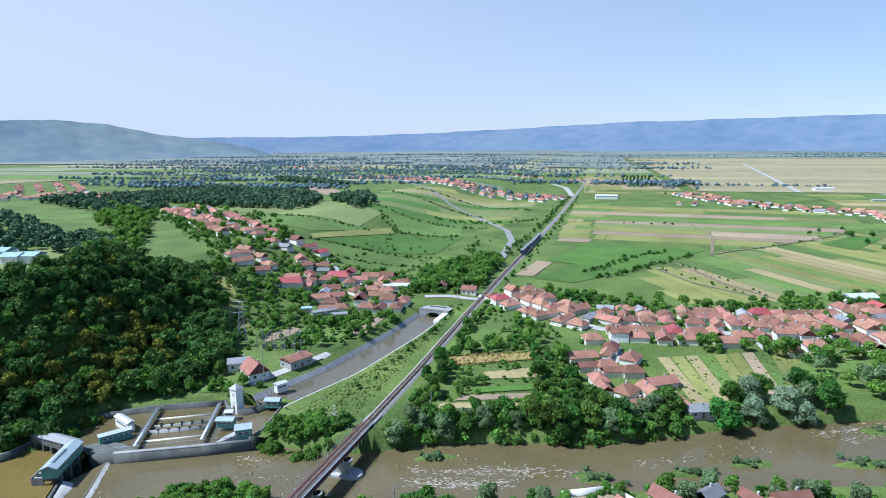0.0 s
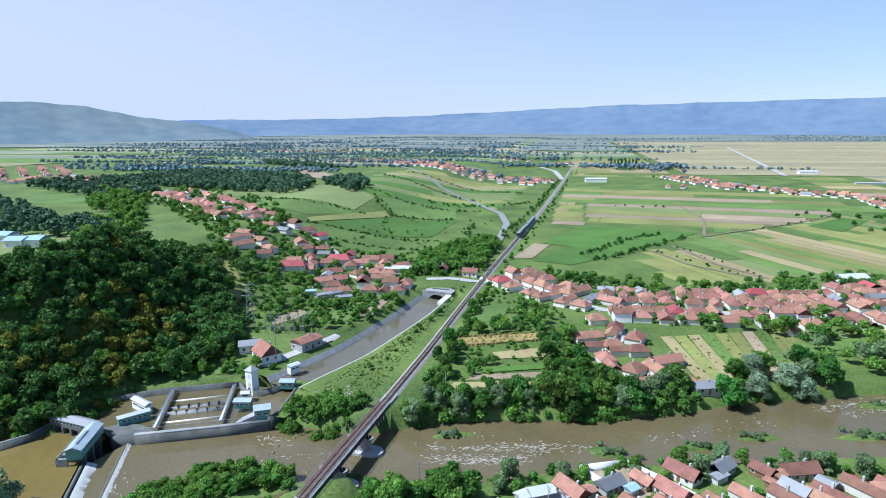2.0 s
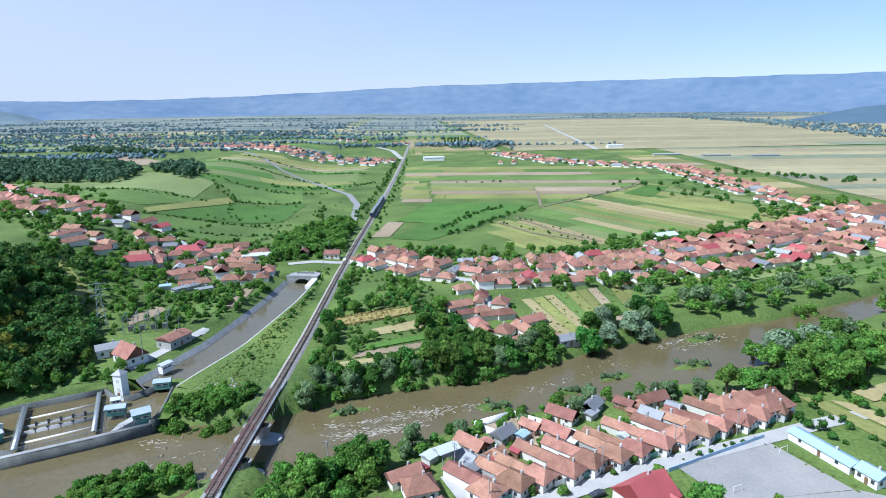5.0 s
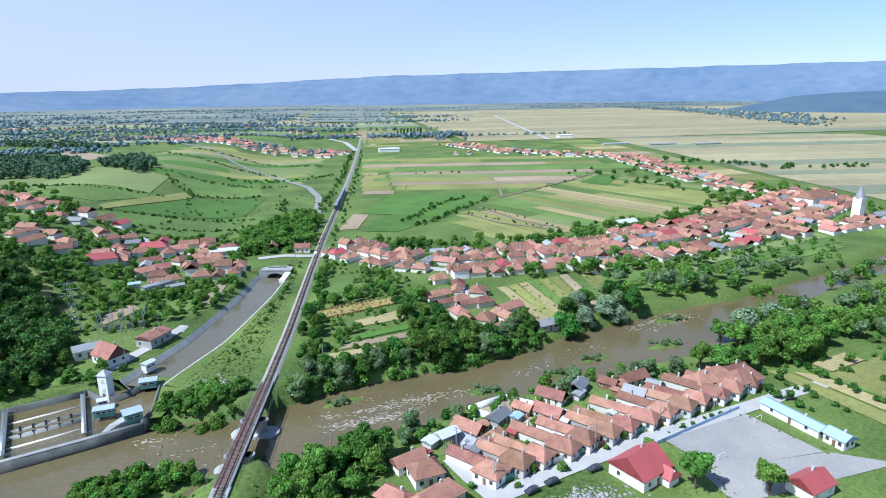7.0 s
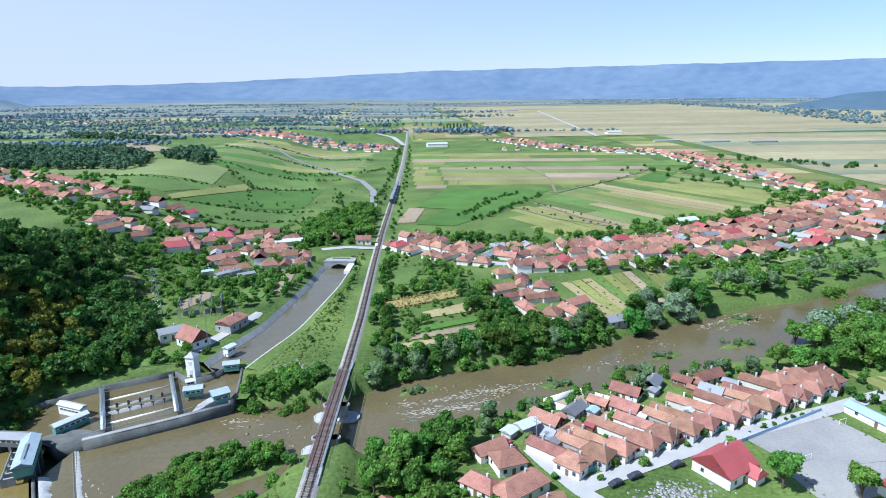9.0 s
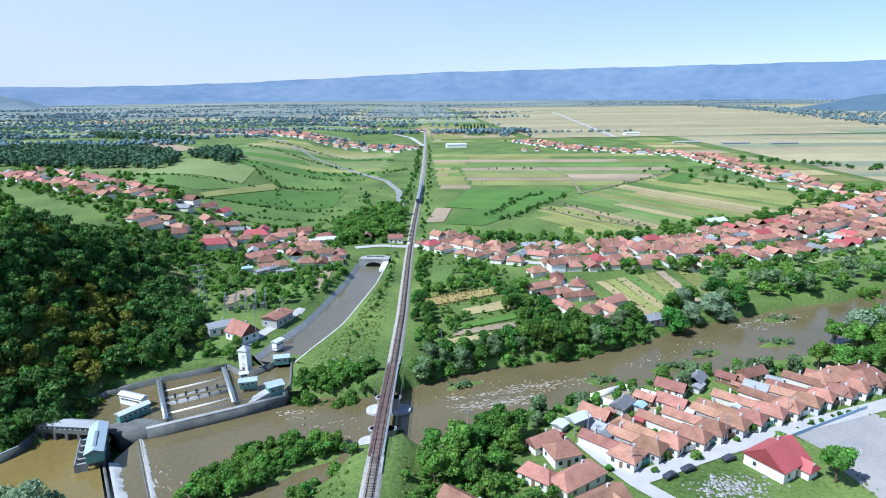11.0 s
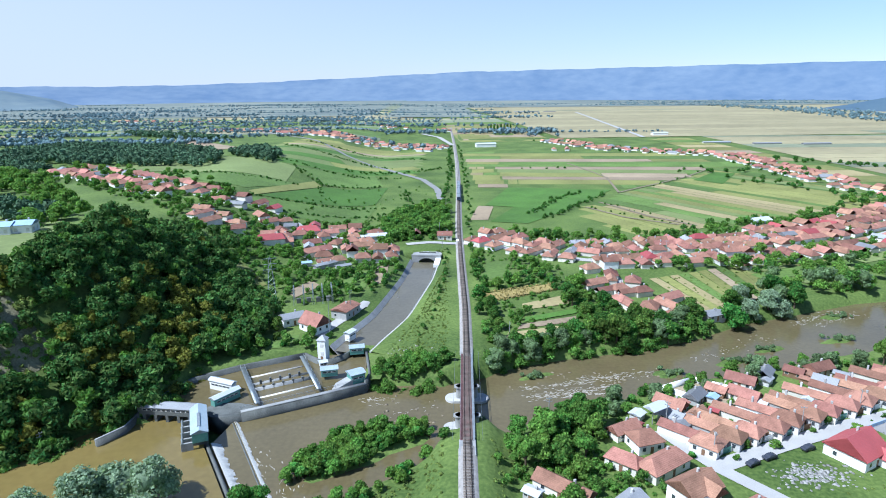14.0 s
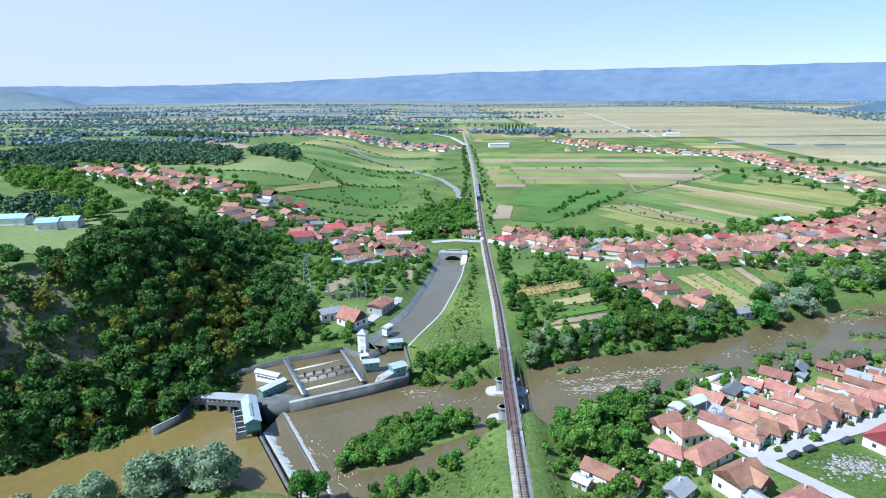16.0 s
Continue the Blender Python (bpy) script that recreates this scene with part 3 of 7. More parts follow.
# garden plots between the railway and the river-bank village
field([(8, 234), (44, 249), (45, 257), (9, 243)], "maize", 0.6, 4)
field([(24, 212), (48, 221), (49, 226), (25, 217)], "deep", 0.4, 4)
field([(20, 205), (47, 213), (47, 218), (22, 210)], "tan", 0.3, 4)
field([(14, 197), (46, 205), (46, 210), (16, 202)], "straw", 0.3, 4)
field([(14, 190), (42, 196), (44, 203), (14, 195)], "green", 0.3, 4)
field([(25, 225), (48, 232), (47, 242), (26, 232)], "straw", 0.3, 4)
field([(8, 262), (22, 268), (30, 298), (16, 296)], "green", 0.3, 4)
for k, kind in enumerate(("straw", "olive", "straw", "green", "olive", "olive", "tan", "green", "olive", "olive", "green")):
    u = k * 6.0
    field([(106 + u * 0.75, 216 + u * 0.55), (111 + u * 0.75, 219 + u * 0.55), (100 + u, 266 + u * 0.4), (95 + u, 264 + u * 0.4)], kind, 0.25, 4)
for k, kind in enumerate(("olive", "straw", "green", "olive", "straw", "green")):
    u = k * 9.0
    field([(172 + u, 170 - u * 0.4), (179 + u, 167 - u * 0.4), (196 + u * 1.2, 120 - u * 0.3), (187 + u * 1.2, 120 - u * 0.3)], kind, 0.25, 5)
field([(-126, 268), (-99, 243), (-94, 254), (-110, 272)], "olive", 0.3, 3)
field([(-127, 269.5), (-111, 273), (-137, 302), (-147, 298)], "olive", 0.35, 3)
for k, kind in enumerate(("olive", "straw", "olive", "green", "straw", "olive", "tan", "olive", "straw", "olive", "green", "olive")):
    field([(383, 560 + k * 45), (457, 556 + k * 45), (457, 598 + k * 45), (383, 602 + k * 45)], kind, 0.2, 14)
field([(-78, 240), (-69, 258), (-75, 266), (-83, 248)], "tan", 0.3, 4)
field([(-45, 258), (-38, 262), (-38, 292), (-44, 290)], "tan", 0.3, 4)
field([(-60, 246), (-47, 254), (-45, 286), (-58, 276)], "green", 0.3, 4)
field([(-95, 186), (-66, 190), (-68, 200), (-92, 198)], "green", 0.2, 4)

# ---- railway ----
ys = np.arange(40, 1460, 6.0)
xs = rail_x(ys)
prof = [(-2.9, -1.1), (-1.75, 0.0), (1.75, 0.0), (2.9, -1.1)]
for name, sel in (("track_bed", (ys < 122)), ("track_bed", (ys > 174))):
    yy, xx = ys[sel], xs[sel]
    v = np.concatenate([np.stack([xx + px, yy, np.full(yy.shape, pz - 0.02)], 1) for px, pz in prof])
    n = len(yy)
    i = (np.arange(3)[:, None] * n + np.arange(n - 1)[None, :]).ravel()
    tagged(new(name, mesh_np(name, v, np.stack([i, i + 1, i + 1 + n, i + n], 1), M["ballast"])), "grey crushed stone ballast of a single railway line", "railway bed", kind="structure")
track = thing("railway_track", "single railway track of rusty rails on dark sleepers", "railway track", kind="structure")
for side in (-0.7525, 0.7525):
    v = []
    for px, pz in ((-0.05, 0.14), (-0.05, 0.32), (0.05, 0.32), (0.05, 0.14)):
        v.append(np.stack([xs + side + px, ys, np.full(ys.shape, pz)], 1))
    n = len(ys)
    i = (np.arange(3)[:, None] * n + np.arange(n - 1)[None, :]).ravel()
    part("rail", mesh_np("rail", np.concatenate(v), np.stack([i, i + n, i + 1 + n, i + 1], 1), M["rail"]), parent=track)
sl_y = np.concatenate([np.arange(40, 122, 0.62), np.arange(175, 520, 0.62)])
sl_x = rail_x(sl_y)
cube = np.array([(sx, sy, sz) for sx in (-1.3, 1.3) for sy in (-0.13, 0.13) for sz in (-0.02, 0.14)])
quads = np.array([(0, 1, 3, 2), (4, 6, 7, 5), (0, 4, 5, 1), (2, 3, 7, 6), (1, 5, 7, 3)])
v = (cube[None] + np.stack([sl_x, sl_y, np.zeros(len(sl_y))], 1)[:, None]).reshape(-1, 3)
f = (quads[None] + 8 * np.arange(len(sl_y))[:, None, None]).reshape(-1, 4)
tagged(part("sleepers", mesh_np("sleepers", v, f, M["sleeper"]), parent=track), kind="stuff")

# bridge over the river
B0, B1 = 121.0, 177.0
ang = math.atan2(rail_x(B1) - rail_x(B0), B1 - B0)
bridge = thing("railway_bridge", "red-brown steel girder railway bridge on stone piers", "bridge", pose(float(rail_x(B0)), B0, 0, 0, 0, -math.degrees(ang)))
LB = B1 - B0
for sx in (-1.55, 1.55):
    bm = bmesh.new()
    box(bm, sx - 0.06, 0, -2.0, sx + 0.06, LB, -0.1)
    for zc in (-2.0, -0.1):
        box(bm, sx - 0.22, 0, zc - 0.05, sx + 0.22, LB, zc + 0.05)
    for k in range(29):
        y = 0.3 + k * (LB - 0.6) / 28
        box(bm, sx - 0.2, y - 0.05, -1.95, sx + 0.2, y + 0.05, -0.15)
    part("girder", bm, M["rust"], bridge)
bm = bmesh.new()
box(bm, -1.35, 0, -0.06, 1.35, LB, 0.02)
part("deck_plate", bm, M["rust"], bridge)
tie = boxm("bridge_sleeper", (-1.3, -0.12, 0.02, 1.3, 0.12, 0.15), M["sleeper"], 0.015)
for k in range(90):
    part("bridge_sleeper", tie, parent=bridge, at=pose(0, 0.4 + k * (LB - 0.8) / 89, 0))
for sx, m in ((-1.72, "rust"), (1.78, "steel")):
    bm = bmesh.new()
    box(bm, sx - 0.32, 0, -0.08, sx + 0.32, LB, 0.02)
    part("walkway", bm, M[m], bridge)
for sx in (-2.05, 2.12):
    bm = bmesh.new()
    for z in (0.55, 1.05):
        beam(bm, (sx, 0, z), (sx, LB, z), 0.05)
    part("handrail", bm, M["steel"], bridge)
    bm = bmesh.new()
    box(bm, sx - 0.05, -0.05, -0.1, sx + 0.05, 0.05, 1.08)
    me = bpy.data.meshes.new("rail_post")
    bm.to_mesh(me)
    bm.free()
    me.materials.append(M["steel"])
    for k in range(29):
        part("rail_post", me, parent=bridge, at=pose(sx, 0.1 + k * (LB - 0.2) / 28, 0))


def pier(parent, y, top):
    """A stone pier with rounded cutwaters on a wide round-ended footing."""
    bm = bmesh.new()
    for half, wid, z0, z1 in ((2.5, 1.1, -6.2, top), (2.8, 1.4, top - 0.5, top)):
        box(bm, -half, y - wid, z0, half, y + wid, z1)
        for s in (-1, 1):
            bmesh.ops.create_cone(bm, cap_ends=True, segments=20, radius1=wid, radius2=wid, depth=z1 - z0, matrix=Matrix.Translation((s * half, y, (z0 + z1) / 2)))
    p = part("pier", bm, M["concrete"], parent)
    bm = bmesh.new()
    box(bm, -4.2, y - 3.0, -10.5, 4.2, y + 3.0, -6.2)
    for s in (-1, 1):
        bmesh.ops.create_cone(bm, cap_ends=True, segments=28, radius1=3.3, radius2=3.0, depth=4.2, matrix=Matrix.Translation((s * 4.2, y, -8.4)))
    part("footing", bm, M["wall_grey"], p)


pier(bridge, 137 - B0 + 1, -2.05)
pier(bridge, 156.5 - B0, -2.05)
for y0, y1 in ((-7, 0.6), (LB - 0.6, LB + 6)):
    bm = bmesh.new()
    box(bm, -2.3, y0, -10, 2.3, y1, -0.12, bevel=0.1)
    part("abutment", bm, M["concrete"], bridge)

# ---- roads ----
ribbon("road_main", [(-4, 455), (-8, 545), (-22, 608), (-70, 700), (-122, 765), (-205, 912), (-330, 1150)], 6, M["asphalt"], "grey asphalt country road beside the railway", "road", 0.6)
ribbon("road_crossing", [(-30, 338), (-17, 342), (-5, 341), (3.5, 341), (14, 340), (27, 326)], 5.5, M["pale_road"], "pale road over the level crossing", "road", 0.3)
ribbon("road_village", [(14, 342), (30, 326), (50, 308), (72, 297), (111, 302), (162, 306), (202, 317), (256, 336), (360, 400), (425, 445)], 6, M["pale_road"], "pale village street between the houses", "road", 0.2)
ribbon("road_lane", [(76, 298), (79, 262), (72, 240)], 4, M["pale_road"], "narrow pale lane between houses", "road", 0.2)
ribbon("road_street", [(60, 114), (83, 123.5), (108, 133), (153, 147), (168, 152), (190, 158)], 5.4, M["pale_road"], "sunlit pale concrete village street", "road", 0.2)
ribbon("road_side", [(90, 78), (75, 95), (61.5, 113.5), (56, 124.5), (52.5, 133)], 4.5, M["pale_road"], "pale side street between village houses", "road", 0.22)
ribbon("road_far", [(24, 1000), (4, 1160), (-30, 1260)], 9, M["pale_road"], "pale road curving beyond the railway", "road", 0.9)
ribbon("road_track", [(382, 1112), (527, 2271)], 9, M["pale_road"], "straight pale farm road over the fields", "road", 1.6, 20)
ribbon("road_left", [(-44, 236), (-49, 224), (-55, 212), (-61, 199)], 4.5, M["pale_road"], "pale gravel yard road beside the canal", "road", 0.2)
ribbon("road_hill", [(-60, 345), (-95, 368), (-125, 395), (-150, 400), (-200, 430), (-290, 500)], 5, M["pale_road"], "pale village road up the slope", "road", 0.5)
for dx in (-15, -11):
    ribbon("path", [(-34 + dx + 12, 190), (-26 + dx + 12, 215), (-14 + dx + 10, 280), (-10 + dx + 8, 318)], 0.9, M["dirt"], "worn dirt track in the grass", "path", 0.16)


# ---- houses ----
def roof_mesh(L, W, rise, over, hip, thick=0.16):
    """A pitched roof, ridge along x, eaves at z 0; hip: how far the ridge's ends are pulled in."""
    l, w = L / 2 + over, W / 2 + over
    drop = -over * rise / (W / 2)
    r = max(0.05, l - hip) if hip else l
    top = [(-l, -w, drop), (l, -w, drop), (l, w, drop), (-l, w, drop), (-r, 0, rise), (r, 0, rise)]
    v = [(x, y, z + thick) for x, y, z in top] + [(x, y, z) for x, y, z in top]
    f = [(0, 1, 5, 4), (2, 3, 4, 5), (1, 2, 5), (3, 0, 4), (7, 6, 10, 11), (9, 8, 11, 10), (8, 7, 11), (6, 9, 10)]
    f += [(a, b, b + 6, a + 6)[::-1] for a, b in ((0, 1), (1, 2), (2, 3), (3, 0))]
    return v, f


def wall_mesh(L, W, H, rise, gable, base=2.0):
    l, w = L / 2, W / 2
    v = [(-l, -w, -base), (l, -w, -base), (l, w, -base), (-l, w, -base), (-l, -w, H), (l, -w, H), (l, w, H), (-l, w, H)]
    f = [(0, 1, 5, 4), (2, 3, 7, 6), (3, 2, 1, 0)]
    if gable:
        v += [(-l, 0, H + rise), (l, 0, H + rise)]
        f += [(1, 2, 6, 9, 5), (3, 0, 4, 8, 7), (4, 5, 9, 8), (6, 7, 8, 9)]
    else:
        f += [(1, 2, 6, 5), (3, 0, 4, 7), (4, 5, 6, 7)]
    return v, f


def pydata(name, vf, material):
    me = bpy.data.meshes.new(name)
    me.from_pydata(vf[0], [], vf[1])
    me.materials.append(material)
    return me


CHIMNEY = boxm("chimney", (-0.3, -0.3, -1.4, 0.3, 0.3, 1.0), M["wall_grey"], 0.04)
WINDOW = boxm("window", (-0.6, -0.05, -0.7, 0.6, 0.05, 0.7), M["frame"], 0.02)
PANE = boxm("pane", (-0.48, -0.065, -0.58, 0.48, 0.065, 0.58), M["glass"], 0.01)
DOOR = boxm("door", (-0.5, -0.06, 0.0, 0.5, 0.06, 2.05), M["wood"], 0.02)


def house(L, W, H, rise, hip=0.0, wing=None, roof="tile", wall="wall", detail=2, label="", floors=1, shift=0.0):
    """A village house: walls, roof, chimney, windows and door; wing: (length, width) of a lower range behind it."""
    words = {"tile": "red clay tile roof", "tile_red": "bright red sheet roof", "tile_grey": "grey sheet roof", "tile_blue": "pale blue sheet roof", "tile_white": "white sheet roof"}[roof]
    tone = {"wall": "pale rendered", "wall_white": "white rendered", "wall_grey": "grey rendered", "wood": "brown boarded", "green_paint": "green sheet-clad"}[wall]
    ob = thing("house", label or f"{tone} village house with a {words}", "house", group="village houses")
    part("wall", pydata("wall", wall_mesh(L, W, H, rise, hip == 0), M[wall]), parent=ob)
    part("roof", pydata("roof", roof_mesh(L, W, rise, 0.45, hip), M[roof]), parent=ob, at=pose(0, 0, H))
    if wing:
        wl, ww = wing
        wh, wr = H - 0.35, rise * ww / W * 0.95
        m = pose(-L / 2 - wl / 2 + 0.4, shift, 0)
        part("wall", pydata("wall", wall_mesh(wl, ww, wh, wr, True), M[wall]), parent=ob, at=m)
        part("roof", pydata("roof", roof_mesh(wl, ww, wr, 0.35, 0), M[roof]), parent=ob, at=m @ pose(0, 0, wh))
    if detail >= 1:
        part("chimney", CHIMNEY, parent=ob, at=pose(L * 0.18, W * 0.12, H + rise * 0.85))
        if detail >= 2 and wing:
            part("chimney", CHIMNEY, parent=ob, at=pose(-L / 2 - wing[0] * 0.6, shift, H + rise * 0.75))
        spots = [(L * k, -W / 2, 0) for k in (-0.3, 0.3)] + [(L / 2, W * k, 90) for k in (-0.22, 0.22)]
        if detail >= 2:
            spots += [(L * k, W / 2, 0) for k in (-0.25, 0.25)] + [(-L / 2, W * 0.22, 90)]
        for fl in range(floors):
            for x, y, a in spots:
                wob = part("window", WINDOW, parent=ob, at=pose(x, y, 1.65 + fl * 2.8, 0, 0, a))
                if detail >= 2:
                    part("pane", PANE, parent=wob)
        if detail >= 2:
            part("door", DOOR, parent=ob, at=pose(0.02 * L, -W / 2, 0.02))
    return ob


PLACED = []
DISTANT = []


def free(x, y, gap):
    return all((x - a) ** 2 + (y - b) ** 2 > gap * gap for a, b in PLACED)


def place(proto, x, y, rot, z=None):
    """Stands a copy of a house on the ground; the first use takes the model itself."""
    PLACED.append((x, y))
    if proto == "distant":
        DISTANT.append((x, y, rot))
        return None
    if proto.get("mid") and (x > 318 or y > 420):
        DISTANT.append((x, y, rot))
        return None
    if proto.get("mid") and (x > 200 or y > 362):
        proto = LITE[len(PLACED) * 5 % len(LITE)]
    m = pose(x, y, zat(x, y) if z is None else z, 0, 0, rot)
    if not proto.get("used"):
        proto["used"] = 1
        proto.matrix_basis = m
        ob = proto
    else:
        ob = copy_thing(proto, m)
    for key in ("used", "mid"):
        if key in ob and ob is not proto:
            del ob[key]
    return ob


# rows of the near street: each front with a long range behind it, slanting off the street
NEAR = [house(7.6, 7.2, 3.1, 2.1, hip=2.8, wing=(11, 4.6), shift=1.2, wall="wall_white"),
        house(8.4, 6.4, 3.0, 2.0, hip=2.4, wing=(13, 4.4), shift=0.9),
        house(7.4, 6.2, 3.0, 2.0, hip=2.2, wing=(12, 4.3), shift=-0.8),
        house(8.0, 6.8, 3.1, 2.0, hip=2.6, wing=(9, 4.5), shift=1.1, wall="wall_grey")]
sdir = np.array([0.937, 0.350])
for k in range(14):
    s = 21 + k * 7.8 + (0, 0.5, -0.4, 0.3)[k % 4]
    p = np.array([45.0, 108.0]) + sdir * s + np.array([-0.350, 0.937]) * (7.6 + (0, 0.5, 0.2)[k % 3])
    place(NEAR[(k * 3) % 4], p[0], p[1], -46 + (0, 2, -2)[k % 3])
back = [house(9, 5, 2.6, 1.9), house(7, 4.5, 2.5, 1.5, roof="tile_grey", wall="wall_grey"), house(6, 4, 2.4, 1.3, roof="tile", wall="wood")]
for k, (x, y, r) in enumerate(((60, 145, -46), (70, 150, 44), (79, 154, -46), (90, 160, -40), (101, 165, 50), (112, 166, -46), (122, 168, 20), (58, 138, -50), (66, 139, 40), (86, 150, -46), (118, 158, -46))):
    place(back[k % 3], x, y, r)
big = house(16, 8, 3.6, 2.4, hip=3, wing=(10, 6), wall="wall_white", label="long white rendered house with a wide red clay tile roof")
place(big, 146, 162, 200)
place(house(11, 9, 3.8, 2.8, hip=3, wall="wall_white"), 157, 160, 20)
# south-west corner of the street
place(house(8, 7.4, 3.3, 2.2, hip=2.6, wall="wall_white", label="white house with a hipped red tile roof by the side street"), 44.8, 125, 15)
place(house(9, 5.4, 2.9, 1.9, hip=2.0, label="low pale house with a weathered red tile roof"), 36.3, 115.6, -42)
place(house(14, 6.6, 3.1, 2.3, hip=2.4, label="long pale rendered house with a broad orange tile roof"), 46.0, 113.6, 32)
place(house(9, 4.6, 2.7, 1.7, label="small tiled outbuilding among garden trees"), 40.8, 131, 28)
place(house(15, 5.2, 2.8, 1.8, label="long low red-tiled barn among trees"), 17.4, 104.6, -43)
villa = house(10.5, 8, 4.6, 2.6, wall="wall_white", label="two-storey white house with a new orange-red tile roof", floors=1)
part("porch_roof", pydata("porch_roof", roof_mesh(5.5, 4.4, 1.0, 0.3, 0), M["tile_grey"]), parent=villa, at=pose(-2.6, -5.6, 2.6, 0, 0, 90))
part("porch", boxm("porch", (-4.2, -6.6, -0.5, -1.0, -4.0, 2.6), M["wall_white"], 0.05), parent=villa)
part("cross_roof", pydata("cross_roof", roof_mesh(6.5, 4.6, 2.0, 0.4, 0), M["tile"]), parent=villa, at=pose(1.6, -2.6, 4.6, 0, 0, 90))
part("gable", pydata("gable", wall_mesh(5.2, 4.2, 0.02, 1.85, True, 0.0), M["wall_white"]), parent=villa, at=pose(1.6, -2.6, 4.6, 0, 0, 90))
place(villa, 49.2, 101.6, 28)
place(house(11.5, 6.8, 3.2, 2.1, hip=2.6, label="large pale rendered house with a broad red tile roof"), 60, 93, 28)
place(house(8, 6.6, 3.2, 2.0, hip=2.2, label="pale rendered house with a red tile roof by the street"), 71, 86, 28)
place(house(7, 5, 2.5, 1.2, roof="tile_grey", wall="wall_grey", label="garden store with a blue-grey sheet roof"), 32.6, 99, 40)
place(house(4, 3, 2.2, 0.5, roof="tile_white", wall="wall_grey", label="small pale tin-roofed shed under the trees"), 9.5, 103.5, -40)
place(house(7, 4, 2.4, 0.6, roof="tile_grey", wall="wall_grey", label="grey lean-to over a cluttered yard"), 60.5, 134.5, 40)
place(house(4.5, 3.2, 2.2, 0.5, roof="tile_grey", wall="wood", label="patched shed in a cluttered yard"), 56.4, 133.6, 40)
place(house(3.6, 3.0, 2.2, 0.8, roof="tile_red", wall="wood", label="garden canopy with a magenta sheet roof"), 65.4, 136.2, 30)
hall = house(11.5, 11, 3.6, 4.0, hip=0, roof="tile_red", wall="wall_white", floors=1, label="white gabled hall with a tall bright red sheet roof")
part("porch", pydata("porch", wall_mesh(3.4, 4.2, 2.7, 1.7, True), M["wall_white"]), parent=hall, at=pose(3.2, -6.4, 0, 0, 0, 90))
part("porch_roof", pydata("porch_roof", roof_mesh(5.6, 4.2, 1.7, 0.5, 0.9), M["tile_red"]), parent=hall, at=pose(3.2, -5.4, 2.7, 0, 0, 90))
part("window", WINDOW, parent=hall, at=pose(-5.75, 0, 4.9, 0, 0, 90))
place(hall, 101, 118, 28.6)
# yard walls and gates along the near street
for k in range(14):
    s = 25 + k * 7.8
    p = np.array([45.0, 108.0]) + sdir * s + np.array([-0.350, 0.937]) * 4.6
    fence = thing("yard_gate", ("green sheet-metal yard gate between two houses", "brown boarded yard gate between two houses", "white rendered yard wall by the street")[k % 3], "gate", pose(p[0], p[1], zat(p[0], p[1]), 0, 0, 20.5), group="yard gates")
    mt = M[("green_paint", "wood", "wall_white")[k % 3]]
    for dx in (-1.0, 0.0, 1.0):
        part("panel", boxm("panel", (dx - 0.48, -0.05, -0.2, dx + 0.48, 0.05, 1.75), mt, 0.02), parent=fence)
    for dx in (-1.6, 1.6):
        part("post", boxm("post", (dx - 0.14, -0.14, -0.3, dx + 0.14, 0.14, 2.0), M["wall_grey"], 0.02), parent=fence)
field([(62.5, 150.5), (66, 153.5), (70, 146), (65, 141)], "deep", 0.2, 3)
# sheds, lean-tos and tarpaulins in the yards
for k in range(22):
    s, off = 14 + rng.uniform(0, 112), rng.uniform(16, 36)
    p = np.array([45.0, 108.0]) + sdir * s + np.array([-0.62, 0.78]) * off
    if free(p[0], p[1], 3.5) and float(river(np.array([p[0]]), np.array([p[1]]))[0][0]) > 3:
        place(house(float(rng.uniform(2.5, 5)), float(rng.uniform(2.2, 3.4)), 2.1, 0.5, roof=("tile_grey", "tile", "tile_red", "tile_white", "tile_blue")[k % 5], wall=("wood", "wall_grey")[k % 2], detail=0, label="small backyard shed with a low roof"), p[0], p[1], -46 + 90 * (k % 2))
# sports ground pavilion and court
drape("court", [(115.5, 132), (146, 145.5), (156, 120), (122, 117)], M["court"], "grey concrete sports court beside the street", "sports court", 0.12, 4)
drape("court", [(117.5, 116.8), (157, 119.8), (172, 112), (119, 103)], M["court"], "worn grey concrete apron below the sports court", "sports court", 0.13, 4)
place(house(9, 7, 3.2, 2.2, roof="tile_red", wall="wall_white", label="white house with a dark magenta sheet roof by the court", detail=1), 140, 105, 20)
place(house(19, 4.5, 2.6, 0.9, roof="tile_blue", wall="wall_white", label="long pavilion with a pale blue sheet roof"), 158.5, 136, -73)
place(house(6, 5, 3.0, 1.2, roof="tile_blue", wall="wall_white", label="small kiosk with a pale blue roof"), 163, 123, -73)
wallob = thing("court_fence", "low blue-grey fence wall along the sports court", "fence")
n = 12
for k in range(n):
    a = np.array([112.0, 130.5]) + (np.array([147.0, 145.5]) - np.array([112.0, 130.5])) * (k + 0.5) / n
    part("fence_panel", boxm("fence_panel", (-1.52, -0.08, -0.3, 1.52, 0.08, 1.3), M["tile_blue"], 0.02) if k == 0 else bpy.data.meshes["fence_panel"], parent=wallob, at=pose(a[0], a[1], zat(a[0], a[1]), 0, 0, 23.2))
